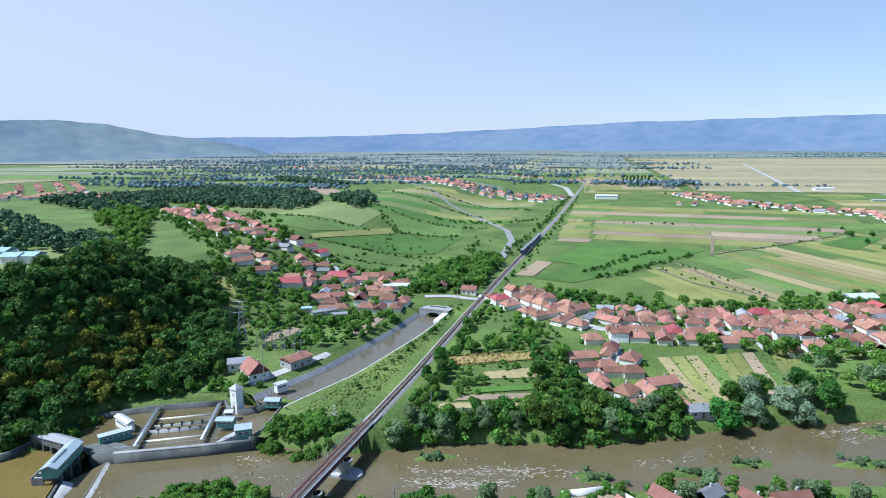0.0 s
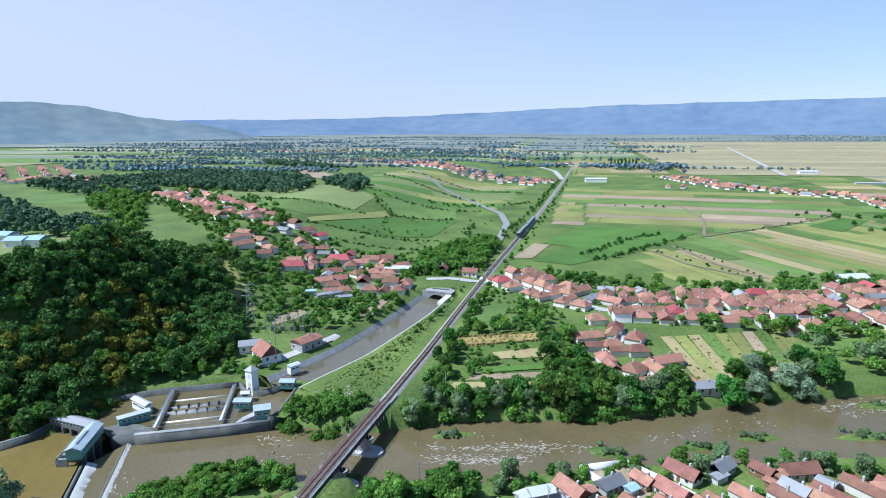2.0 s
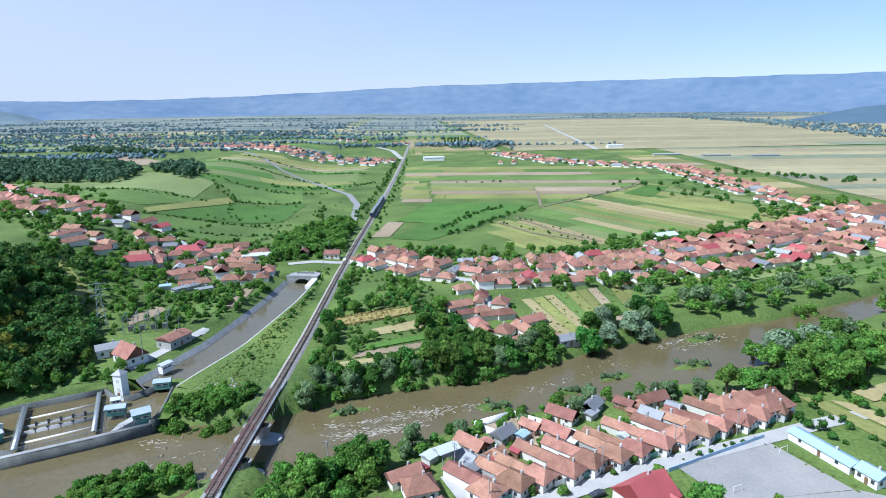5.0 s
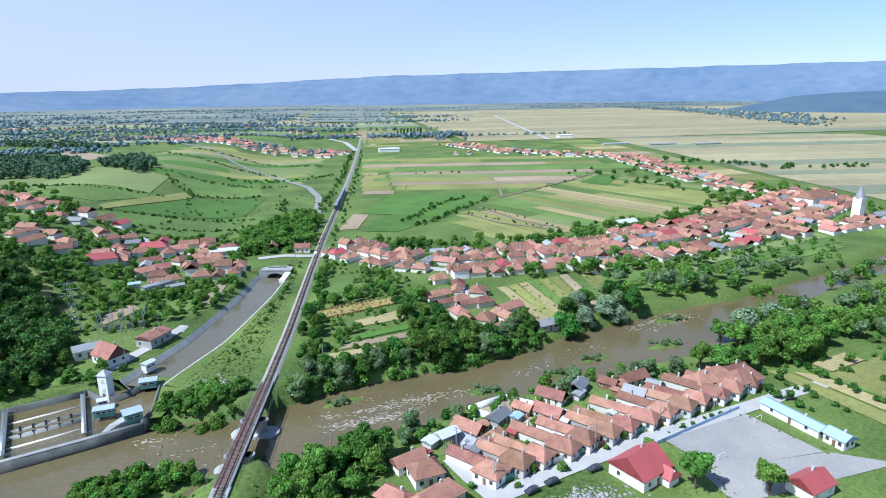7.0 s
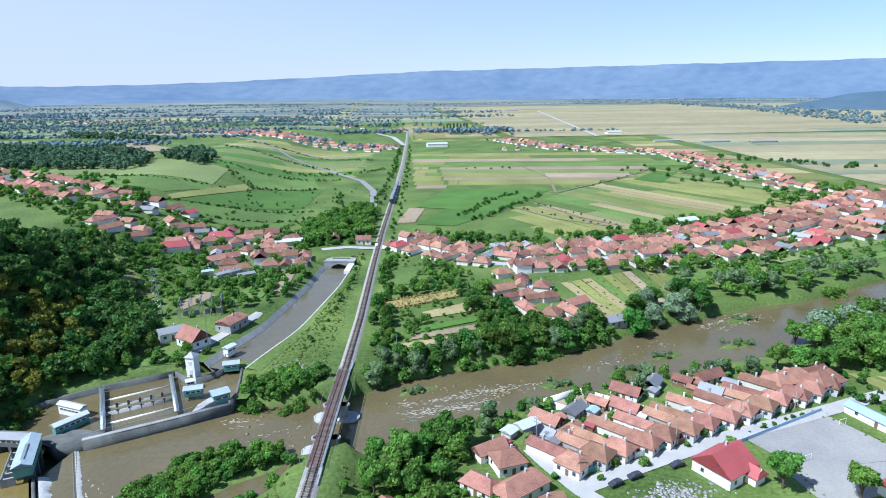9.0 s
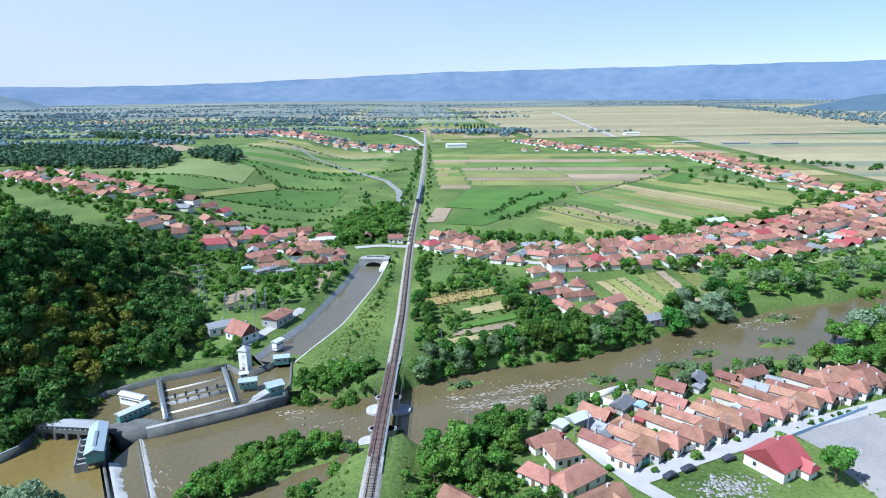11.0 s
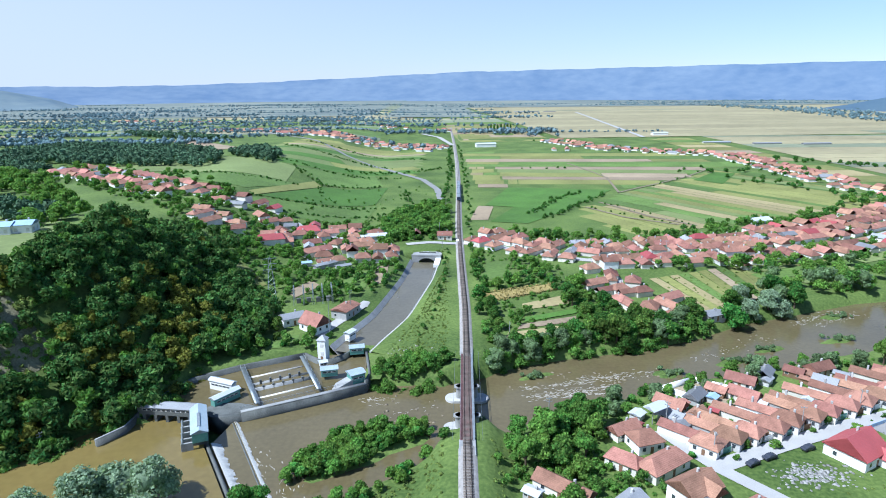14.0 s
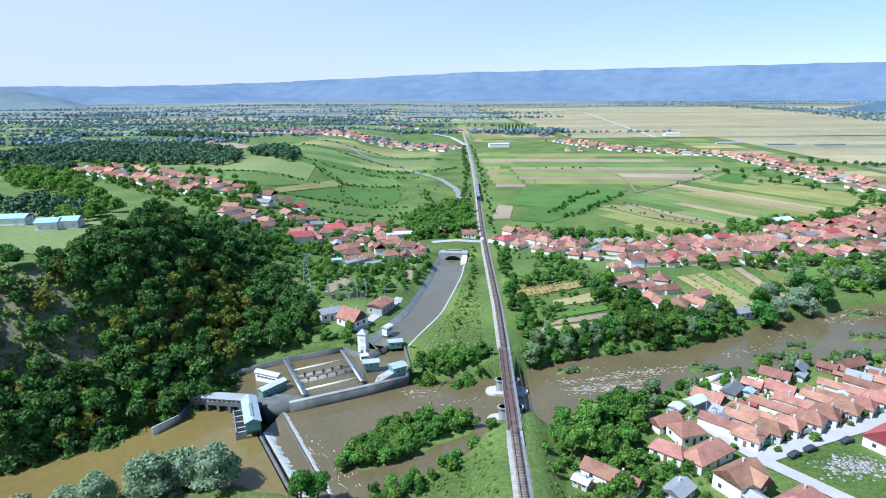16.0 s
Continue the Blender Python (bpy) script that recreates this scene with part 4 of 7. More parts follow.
for gx, gy in ((148, 137.5), (126, 121)):
    g = thing("goal", "white tubular football goal on the court", "goal", pose(gx, gy, zat(gx, gy), 0, 0, 20))
    for a, b in (((-1.5, 0, 0), (-1.5, 0, 2)), ((1.5, 0, 0), (1.5, 0, 2)), ((-1.5, 0, 2), (1.5, 0, 2))):
        bm = bmesh.new()
        beam(bm, a, b, 0.06)
        part("post" if a[2] == 0 else "crossbar", bm, M["wall_white"], g)

# mid-distance villages
MID = [house(8.5, 7, 2.6, 2.1, hip=2.7, detail=1), house(10, 6.4, 2.6, 2.0, hip=0, detail=1), house(8, 6.2, 2.6, 1.9, hip=2.4, wing=(8, 4.6), shift=0.7, detail=1),
       house(9.5, 7, 2.8, 2.2, hip=2.8, wall="wall_white", detail=1), house(12, 6, 2.5, 1.9, hip=0, detail=1), house(8, 6.2, 4.6, 2.3, hip=0, wall="wall_white", floors=1, detail=1),
       house(8.5, 5.2, 2.7, 1.7, hip=0, wall="wall_grey", detail=1), house(8, 5.2, 2.7, 1.4, roof="tile_grey", wall="wall_grey", detail=1), house(9.5, 7, 3.2, 2.2, hip=2.6, roof="tile_red", detail=1)]
for p_ in MID:
    p_["mid"] = 1
LITE = [house(9, 7, 2.7, 2.1, hip=2.7, wall="wall_white", detail=0), house(11, 6.4, 2.7, 2.0, detail=0), house(8, 6.4, 2.6, 2.0, hip=2.4, wing=(8, 4.8), shift=0.7, detail=0), house(12, 7, 2.6, 2.2, wall="wall_white", detail=0),
        house(9, 5.6, 2.6, 1.7, wall="wall_grey", detail=0), house(10, 7, 2.8, 2.1, hip=2.6, wing=(7, 5), shift=-0.8, wall="wall_white", detail=0), house(8.5, 7.4, 4.0, 2.3, detail=0),
        house(9, 7, 2.8, 2.0, roof="tile_red", detail=0), house(10, 6, 2.7, 1.6, roof="tile_grey", detail=0), house(10, 6.6, 2.6, 2.2, hip=2.0, detail=0), house(13, 6, 2.6, 1.9, hip=2.2, detail=0)]
PICK = [0, 1, 2, 3, 4, 5, 0, 1, 2, 6, 3, 4, 0, 2, 1, 6, 7, 3, 0, 1, 2, 4, 8]


def along(line, offsets, step, turn=90, jitter=1.2, chance=0.95, gap=8.5, protos=None):
    """Houses standing along a street, in rows on both sides."""
    pts = [np.array(p, dtype=float) for p in line]
    for a, b in zip(pts, pts[1:]):
        t = (b - a) / np.linalg.norm(b - a)
        nrm = np.array([-t[1], t[0]])
        for off in offsets:
            s = rng.uniform(2, 6)
            while s < np.linalg.norm(b - a):
                p = a + t * s + nrm * (off + rng.uniform(-jitter, jitter))
                if rng.random() < chance and free(p[0], p[1], gap):
                    use = protos or MID
                    pick = PICK[rng.integers(len(PICK))] % len(use)
                    place(use[pick], p[0], p[1], math.degrees(math.atan2(t[1], t[0])) + turn * rng.integers(0, 2) + rng.uniform(-6, 6) + 180 * rng.integers(0, 2))
                s += step * rng.uniform(0.85, 1.2)


for k, (x, y, r) in enumerate(((68, 276, 20), (76, 266, 80), (64, 253, 25), (84, 256, 70), (84, 243, 15), (94, 235, 30), (81, 224, 60), (71, 232, 110), (84, 213, 30), (97, 219, 30), (74, 246, 20), (90, 226, 115))):
    place(MID[(k * 2) % 6], x, y, r)
place(house(9, 6, 2.6, 0.8, roof="tile_grey", wall="wall_grey", label="low grey shed with a metal roof by the river"), 105, 215, 20)
along([(12, 349), (30, 328), (50, 309), (72, 299)], (8, 19, -7), 9.5, gap=8)
along([(72, 298), (111, 303), (162, 307), (202, 318)], (8, 18, 28, -8, -17), 9.5, gap=8)
along([(202, 318), (256, 337), (360, 400), (430, 448)], (8, 18, 28, 38, -8, -18), 10, gap=8.3)
along([(256, 337), (345, 357), (420, 380)], (0, -12), 11)
place(house(32, 16, 6, 5, hip=4, wall="wall_white", label="large white church hall with a red tile roof"), 395, 432, 25)
place(house(16, 9, 3.5, 1.8, roof="tile_white", wall="wall_white", label="white sheet-roofed barn behind the village"), 211, 379, 20)
church = thing("church_tower", "white church tower with a pointed metal spire", "church tower", pose(383, 372, zat(383, 372), 0, 0, 20))
part("shaft", boxm("shaft", (-3, -3, -1, 3, 3, 17), M["wall_white"], 0.1), parent=church)
bm = bmesh.new()
bmesh.ops.create_cone(bm, cap_ends=True, segments=8, radius1=3.6, radius2=0.05, depth=9, matrix=Matrix.Translation((0, 0, 21.5)))
part("spire", bm, M["tile_grey"], church)
for a in range(4):
    part("window", WINDOW, parent=church, at=pose(0, 0, 13, 0, 0, 90 * a) @ pose(0, -3, 0))
# beside the level crossing
place(house(9, 5.5, 3.2, 2.0, label="small railway lodge with a red tile roof"), -6, 352, 0)
place(house(6, 5, 3.2, 2.0, detail=1), -24, 356, 90)
# left village on the slope
for k, (x, y, r) in enumerate(((-110, 371, 20), (-92, 372, 100), (-77, 372, 10), (-96, 345, 15), (-78, 318, 30), (-65, 322, 100), (-55, 329, 15), (-66, 298, 20), (-53, 303, 10), (-44, 314, 5), (-37, 318, 95),
                               (-86, 330, 25), (-112, 331, 15), (-130, 325, 20), (-50, 362, 5), (-72, 335, 60), (-60, 312, 100), (-75, 305, 10), (-84, 310, 40), (-48, 322, 80))):
    place(MID[(k * 5 + 2) % 7], x, y, r)
place(house(15, 9, 3.6, 2.6, hip=3, roof="tile_red", label="house with a wide magenta-red sheet roof", detail=1), -93, 355, 12)
place(house(16, 9, 3.4, 2.4, hip=2, roof="tile_red", label="low house with a crimson sheet roof", detail=1), -108, 320, 15)
place(house(16, 8, 3.4, 1.0, roof="tile_white", wall="wall_white", label="white workshop with a pale blue-white roof", detail=1), -51, 350, 10)
place(house(5, 3.5, 2.2, 0.5, roof="tile_blue", wall="wall_grey", label="small shed with a blue panel roof", detail=1), -82, 290, 20)
for x, y, r in ((-74, 288, 50), (-70, 292, 50), (-62, 287, 30)):
    place(house(8, 3.5, 2.2, 0.6, roof="tile_grey", wall="wall_grey", label="grey tin-roofed garden shed", detail=1), x, y, r)
for x in np.arange(-112, -34, 9.5):
    for y in np.arange(294, 378, 9.5):
        px, py = x + float(rng.uniform(-3, 3)), y + float(rng.uniform(-3, 3))
        if inside(px, py, [(-104, 312), (-66, 290), (-36, 306), (-34, 330), (-58, 372), (-108, 380)]) and free(px, py, 8.2) and rng.random() < 0.72:
            place(MID[PICK[rng.integers(len(PICK))]], px, py, float(rng.integers(0, 4)) * 90 + 15 + float(rng.uniform(-12, 12)))
along([(-100, 350), (-125, 385), (-155, 395), (-190, 410)], (9, -10), 13, gap=11)
along([(-175, 395), (-215, 430), (-260, 470), (-330, 520)], (10, -10, 22), 12, gap=10)
along([(-130, 330), (-165, 345)], (6, -8), 13, gap=11)
# distant villages
FAR = ["distant"]
along([(-440, 1197), (-341, 1230), (-239, 1072), (-138, 976), (-45, 948), (0, 925)], (10, -12, 28, 46, -30), 15, protos=FAR, chance=0.8, gap=12)
along([(192, 1056), (255, 898), (307, 852), (385, 807), (378, 658), (373, 552), (376, 490), (425, 446)], (10, -12, 26), 14, protos=FAR, chance=0.85, gap=11)
along([(170, 905), (255, 898)], (8, -8), 20, protos=FAR, chance=0.6, gap=14)
along([(-800, 800), (-640, 660), (-600, 570)], (12, -14, 34, -38), 17, protos=FAR, chance=0.85, gap=13)
along([(-620, 630), (-444, 593)], (12, -14, 30), 17, protos=FAR, chance=0.85, gap=13)
along([(-900, 1750), (-600, 1650)], (15, -15), 30, protos=FAR, chance=0.6, gap=20)
along([(40, 1350), (-90, 1420), (-250, 1650)], (15, -15), 30, protos=FAR, chance=0.6, gap=20)
place(house(32, 14, 5, 1.5, roof="tile_white", wall="wall_white", label="long white farm shed beside the railway", detail=0), 76, 966, 5)
place(house(30, 12, 5, 1.5, roof="tile_white", wall="wall_white", label="white farm shed at the edge of the far village", detail=0), 432, 1165, 5)
for x, y in ((463, 990), (532, 960), (604, 945), (330, 2330), (380, 2330), (440, 2320)):
    place(house(46, 7, 2.2, 1.0, roof="tile_grey", wall="wall_grey", label="long low grey greenhouse on the plain", detail=0), x, y, 2)


def joined_houses(name, label, spots):
    """The far villages: walls and roofs of many plain houses, in one mesh."""
    g = np.random.default_rng(21)
    me_v, me_f, slot = [], [], []
    for x, y, rot in spots:
        L, W, H, rise = g.uniform(8, 12), g.uniform(6, 7.5), g.uniform(2.4, 3.0), g.uniform(1.9, 2.4)
        hip = float(g.choice([0, 0, 2.8]))
        c_, s_ = math.cos(radians(rot)), math.sin(radians(rot))
        z = zat(x, y)
        for (vv, ff), up, mi in ((wall_mesh(L, W, H, rise, hip == 0), 0, 0), (roof_mesh(L, W, rise, 0.45, hip), H, 2 if g.random() < 0.05 else 1)):
            base = len(me_v)
            me_v += [(x + a * c_ - b * s_, y + a * s_ + b * c_, z + up + h) for a, b, h in vv]
            me_f += [tuple(k + base for k in q) for q in ff]
            slot += [mi] * len(ff)
    me = bpy.data.meshes.new(name)
    me.from_pydata(me_v, [], me_f)
    for m_ in ("wall_white", "tile_far", "tile_grey"):
        me.materials.append(M[m_])
    me.polygons.foreach_set("material_index", slot)
    return tagged(new(name, me), label, "village", kind="stuff")


joined_houses("village", "far villages of white houses with red tile roofs", DISTANT)


# ---- trees and shrubs ----
def card_cloud(g, lobes, count, size):
    """Leaf sprays as small tilted quads over the surface of several lobes (x, y, z, radius, flatten)."""
    lob = np.array(lobes, dtype=float)
    w = lob[:, 3] ** 2
    pick = g.choice(len(lob), count, p=w / w.sum())
    d = g.normal(size=(count, 3))
    d /= np.linalg.norm(d, axis=1)[:, None]
    d[:, 2] = np.where((d[:, 2] < -0.45), -d[:, 2], d[:, 2])
    c = lob[pick, :3] + d * (lob[pick, 3] * g.uniform(0.72, 1.14, count))[:, None] * np.stack([np.ones(count), np.ones(count), lob[pick, 4]], 1)
    n = d + g.normal(size=(count, 3)) * 0.55
    n /= np.linalg.norm(n, axis=1)[:, None]
    t = np.cross(n, g.normal(size=(count, 3)))
    t /= np.linalg.norm(t, axis=1)[:, None]
    b = np.cross(n, t)
    s = (size * g.uniform(0.6, 1.35, count))[:, None]
    q = np.stack([c - t * s - b * s * 0.6, c + t * s * 0.9 - b * s * 0.7, c + t * s + b * s * 0.7, c - t * s * 0.8 + b * s * 0.6], 1)
    q[:, 2] += n * s * 0.35
    return q


ICO = bmesh.new()
bmesh.ops.create_icosphere(ICO, subdivisions=1, radius=1)
ICO_V = np.array([v_.co[:] for v_ in ICO.verts])
ICO_F = np.array([[v_.index for v_ in f_.verts] for f_ in ICO.faces])
ICO.free()


def crown_arrays(g, lobes, count, size, core=0.82, tri_only=False):
    """Vertices and triangles of a crown: knobbly cores inside a cloud of leaf sprays."""
    q = card_cloud(g, lobes, count, size)
    if tri_only:
        q = q[:, :3].reshape(-1, 3)
        tri = np.arange(count)[:, None] * 3 + [0, 1, 2]
    else:
        q = q.reshape(-1, 3)
        k = np.arange(count)[:, None] * 4
        tri = np.concatenate([k + [0, 1, 2], k + [0, 2, 3]])
    vs, fs, base = [q], [tri], len(q)
    for x, y, z, r, fl in lobes:
        v_ = ICO_V * (1 + 0.22 * np.sin(ICO_V @ g.normal(size=(3, 3)) * 3).sum(1) / 1.7)[:, None] * r * core * np.array([1, 1, fl]) + (x, y, z)
        vs.append(v_)
        fs.append(ICO_F + base)
        base += len(v_)
    return np.concatenate(vs), np.concatenate(fs)


def lobes_for(g, kind, h, r):
    if kind == "poplar":
        return [(0, 0, h * k, r * (1 - abs(k - 0.5) * 0.9), 1.5) for k in (0.3, 0.5, 0.7, 0.86)]
    n = {"broad": 9, "willow": 10, "bush": 5}[kind]
    low = {"broad": 0.24, "willow": 0.2, "bush": 0.15}[kind]
    out = [(0, 0, h * 0.62, r * 0.62, 0.9)]
    for k in range(n):
        a = k * 2.399 + g.uniform(-0.4, 0.4)
        z = h * g.uniform(low, 0.85)
        reach = r * g.uniform(0.35, 0.75) * (1.15 - 0.55 * z / h)
        out.append((math.cos(a) * reach, math.sin(a) * reach, z, r * g.uniform(0.26, 0.44), g.uniform(0.7, 1.0)))
    return out


def tree(kind, h, r, material, label, seed, count=620, size=0.34):
    """A tree: tapered trunk with limbs, and a crown of lobes clad in leaf sprays."""
    g = np.random.default_rng(seed)
    lob = lobes_for(g, kind, h, r)
    ob = thing("shrub" if kind == "bush" else "tree", label, "shrub" if kind == "bush" else "tree", group="shrubs" if kind == "bush" else "trees")
    bm = bmesh.new()
    beam(bm, (0, 0, -0.6), (0.1, 0, h * 0.45), 0.035 * h, 0.02 * h, 8)
    for x, y, z, rr, fl in lob[1:6]:
        beam(bm, (0.05, 0, h * 0.22), (x, y, z), 0.014 * h, 0.006 * h, 5)
    part("trunk", bm, M["bark"], ob)
    v_, f_ = crown_arrays(g, lob, count, size)
    part("crown", mesh_np("crown", v_, f_, M[material]), parent=ob)
    return ob


BROAD = [tree("broad", 9, 4.2, "leaf", "green broadleaf tree with a dense rounded crown", 1, 1150, 0.30), tree("broad", 11, 4.8, "leaf", "tall green broadleaf tree with a full crown", 2, 1350, 0.31),
         tree("broad", 7.5, 3.8, "leaf_light", "light green fruit tree with a loose crown", 3, 950, 0.29), tree("broad", 10, 4.4, "leaf_light", "bright green leafy tree beside gardens", 4, 1500, 0.31)]
WILLOW = [tree("willow", 10, 5.4, "leaf_pale", "silvery grey-green willow on the river bank", 5, 1900, 0.28), tree("willow", 8, 4.4, "leaf_willow", "pale grey-green willow by the water", 6, 1300, 0.28)]
BUSH = [tree("bush", 3.2, 2.4, "leaf", "green garden shrub among the grass", 7, 260, 0.3), tree("bush", 4.2, 3.0, "leaf_light", "light green leafy shrub in rough grass", 8, 320, 0.32), tree("bush", 4.5, 2.8, "leaf", "dark green overgrown shrub in a thicket", 9, 300, 0.32)]
POPLAR = tree("poplar", 14, 2.0, "leaf", "slender dark green poplar in a row", 10)


def plant(proto, x, y, scale=1.0, z=None):
    m = pose(x, y, (zat(x, y) if z is None else z) - 0.1, 0, 0, float(rng.uniform(0, 360)))
    if not proto.get("used"):
        proto["used"] = 1
        proto.matrix_basis = m
        return proto
    ob = copy_thing(proto, m)
    del ob["used"]
    ob.scale = (scale, scale, scale * float(rng.uniform(0.9, 1.1)))
    return ob


BEYOND = {}


def grove(poly, count, protos, lo=0.75, hi=1.2, gap=3.5, clear=6.0, z=None):
    """Trees standing about inside a patch of the plan, clear of houses."""
    xs_, ys_ = [p[0] for p in poly], [p[1] for p in poly]
    got, tries = [], 0
    while len(got) < count and tries < count * 30:
        tries += 1
        x, y = rng.uniform(min(xs_), max(xs_)), rng.uniform(min(ys_), max(ys_))
        if not inside(x, y, poly) or not free(x, y, clear) or any((x - a) ** 2 + (y - b) ** 2 < gap * gap for a, b in got):
            continue
        if abs(x - rail_x(y)) < 6 or float(seg_dist(np.array([x]), np.array([y]), CANAL)[0]) < 10:
            continue
        got.append((x, y))
        if y > 242 or x > 215 or x < -100:
            pick = protos[rng.integers(len(protos))]
            BEYOND.setdefault(pick, []).append((x, y, float(rng.uniform(lo, hi))))
            continue
        plant(protos[rng.integers(len(protos))], x, y, float(rng.uniform(lo, hi)), z)


# north bank between the bridge and the village
grove([(6, 172), (36, 186), (66, 190), (100, 206), (98, 214), (60, 214), (44, 196), (10, 186)], 46, [BROAD[0], BROAD[1], BUSH[2], BROAD[0], WILLOW[1]], 0.7, 1.15, 3.6)
grove([(6, 186), (14, 186), (12, 330), (3, 330), (4, 240)], 30, [BROAD[0], BUSH[2], BUSH[0]], 0.6, 0.95, 3.4)
grove([(48, 200), (66, 215), (62, 250), (46, 262), (40, 290), (30, 300), (46, 240)], 34, [BROAD[0], BROAD[1], BUSH[1], BUSH[2]], 0.6, 1.05, 3.6)
grove([(10, 246), (46, 262), (40, 282), (22, 262), (8, 258)], 16, [BUSH[0], BUSH[1], BROAD[2]], 0.7, 1.0, 3)
grove([(112, 210), (150, 228), (160, 246), (140, 246), (112, 222)], 11, [WILLOW[0], WILLOW[1], BROAD[1]], 0.85, 1.3, 4.5)
grove([(150, 228), (200, 245), (260, 270), (250, 300), (190, 285), (150, 262)], 30, [BROAD[0], BROAD[3], BUSH[1], BROAD[3], WILLOW[1]], 0.7, 1.2, 5)
grove([(160, 270), (200, 285), (250, 318), (200, 306), (110, 290), (100, 282)], 24, [BROAD[0], BROAD[1], BUSH[1], BROAD[2]], 0.7, 1.1, 5)
grove([(165, 190), (200, 200), (260, 226), (330, 250), (320, 200), (240, 180), (180, 168)], 34, [BROAD[3], BROAD[1], WILLOW[0], BUSH[1], BROAD[2]], 0.85, 1.3, 5)
grove([(200, 245), (330, 290), (420, 330), (420, 250), (330, 250)], 40, [BROAD[2], BROAD[3], BUSH[1], BROAD[3], WILLOW[0]], 0.8, 1.2, 7)
grove([(176, 194), (215, 212), (262, 230), (340, 254), (340, 222), (250, 194), (186, 178)], 44, [BROAD[3], BROAD[2], BROAD[3], WILLOW[0], BROAD[1]], 1.1, 1.6, 6)
grove([(168, 240), (200, 248), (262, 270), (262, 284), (200, 262), (166, 252)], 16, [WILLOW[0], BROAD[1], WILLOW[1], BROAD[3]], 0.9, 1.3, 5)
# south bank and the near village gardens
grove([(6, 127), (16, 136), (30, 142), (36, 134), (26, 118), (12, 112), (7, 116)], 20, [BROAD[3], BROAD[0], BROAD[2], BROAD[3], BUSH[1]], 0.75, 1.15, 3.8, 4)
grove([(2, 90), (24, 112), (30, 100), (20, 84)], 12, [BUSH[1], BROAD[2], BUSH[0]], 0.7, 1.0, 3, 4)
grove([(34, 146), (66, 160), (62, 152), (44, 140)], 9, [WILLOW[1], BUSH[1], BROAD[0], BUSH[2]], 0.6, 0.9, 3.5, 4)
grove([(66, 162), (130, 178), (140, 172), (124, 166), (70, 154)], 20, [WILLOW[1], BUSH[0], BUSH[1], BROAD[2]], 0.5, 0.85, 3.5, 4)
grove([(55, 120), (150, 165), (150, 155), (60, 112)], 12, [BUSH[0], BUSH[1]], 0.45, 0.7, 4, 3)
for x, y, s in ((112.5, 110.5, 1.15), (129, 105, 1.0), (108, 128, 0.45), (150, 174, 1.0), (156, 171, 1.1), (164, 170, 1.2), (174, 174, 1.3), (184, 173, 1.3), (193, 174, 1.2), (173, 187, 1.3), (181, 192, 1.2), (190, 186, 1.3), (203, 196, 1.3), (172, 197, 1.1), (212, 194, 1.2), (198, 206, 1.2), (208, 208, 1.3)):
    plant(BROAD[3], x, y, s)
# river island
grove([(-55, 113), (-53, 120), (-45, 132), (-38, 138), (-18, 138), (-15, 134), (-27, 130), (-36, 118)], 78, [BUSH[1], BUSH[1], BUSH[0], BUSH[1]], 0.6, 1.1, 2.1, z=-6.5)
# hydro works: east spit, banks
grove([(-36, 160), (-24, 160), (-10, 165), (-8, 174), (-24, 178), (-36, 172)], 22, [BUSH[1], BUSH[0], BUSH[2], BROAD[2]], 0.6, 1.0, 2.8)
grove([(-92, 182), (-66, 188), (-66, 193), (-94, 190)], 5, [BUSH[0], BROAD[2]], 0.6, 0.9, 4)
grove([(-60, 228), (-30, 262), (-26, 300), (-60, 285), (-76, 262), (-72, 246)], 48, [BUSH[0], BROAD[2], BUSH[1], BUSH[2]], 0.5, 0.85, 3.6)
grove([(-98, 232), (-76, 268), (-80, 300), (-120, 312), (-112, 262)], 16, [BROAD[0], BUSH[2], BROAD[2], BUSH[0]], 0.5, 0.95, 3.8)
grove([(-130, 300), (-40, 300), (-40, 375), (-130, 385)], 55, [BROAD[0], BROAD[2], BUSH[0], BUSH[2]], 0.5, 0.9, 4, 6.5)
grove([(-40, 352), (0, 360), (6, 440), (-18, 470), (-46, 400)], 52, [BROAD[0], BROAD[1], BUSH[2]], 0.8, 1.2, 4)
grove([(-160, 345), (-330, 470), (-350, 560), (-200, 470), (-130, 385)], 60, [BROAD[0], BROAD[1], BUSH[2]], 0.7, 1.1, 6, 7)
grove([(-64, 188), (-50, 186), (-46, 196), (-58, 202), (-80, 206), (-84, 198)], 8, [BROAD[2], BUSH[0], BROAD[0]], 0.6, 0.85, 4, 5)
grove([(14, 352), (110, 330), (230, 372), (300, 400), (290, 412), (190, 385), (110, 345), (30, 372)], 56, [BROAD[0], BUSH[2], BUSH[0], BROAD[2]], 0.7, 1.1, 5)
grove([(320, 400), (430, 470), (420, 520), (300, 440)], 30, [BROAD[0], BUSH[2], BROAD[1]], 0.8, 1.2, 6)
# near bank in the west
for x, y, sc in ((-93, 106, 1.55), (-84, 104, 1.3), (-100, 101, 1.3), (-119, 98, 1.15), (-129, 95, 1.1), (-110, 96, 1.0), (-141, 86, 1.2)):
    plant(WILLOW[0], x, y, sc)
grove([(-52, 98), (-33, 109), (-21, 124), (-10, 130), (-13, 122), (-30, 104), (-46, 90)], 22, [BUSH[1], BUSH[0]], 0.5, 0.95, 2.8)
for x, y in ((-61, 97), (-57, 98)):
    plant(BROAD[1], x, y, 0.8)
for k in range(8):
    plant(POPLAR, 110 + k * 7, 1290 + 4 * math.sin(k), 1.2)


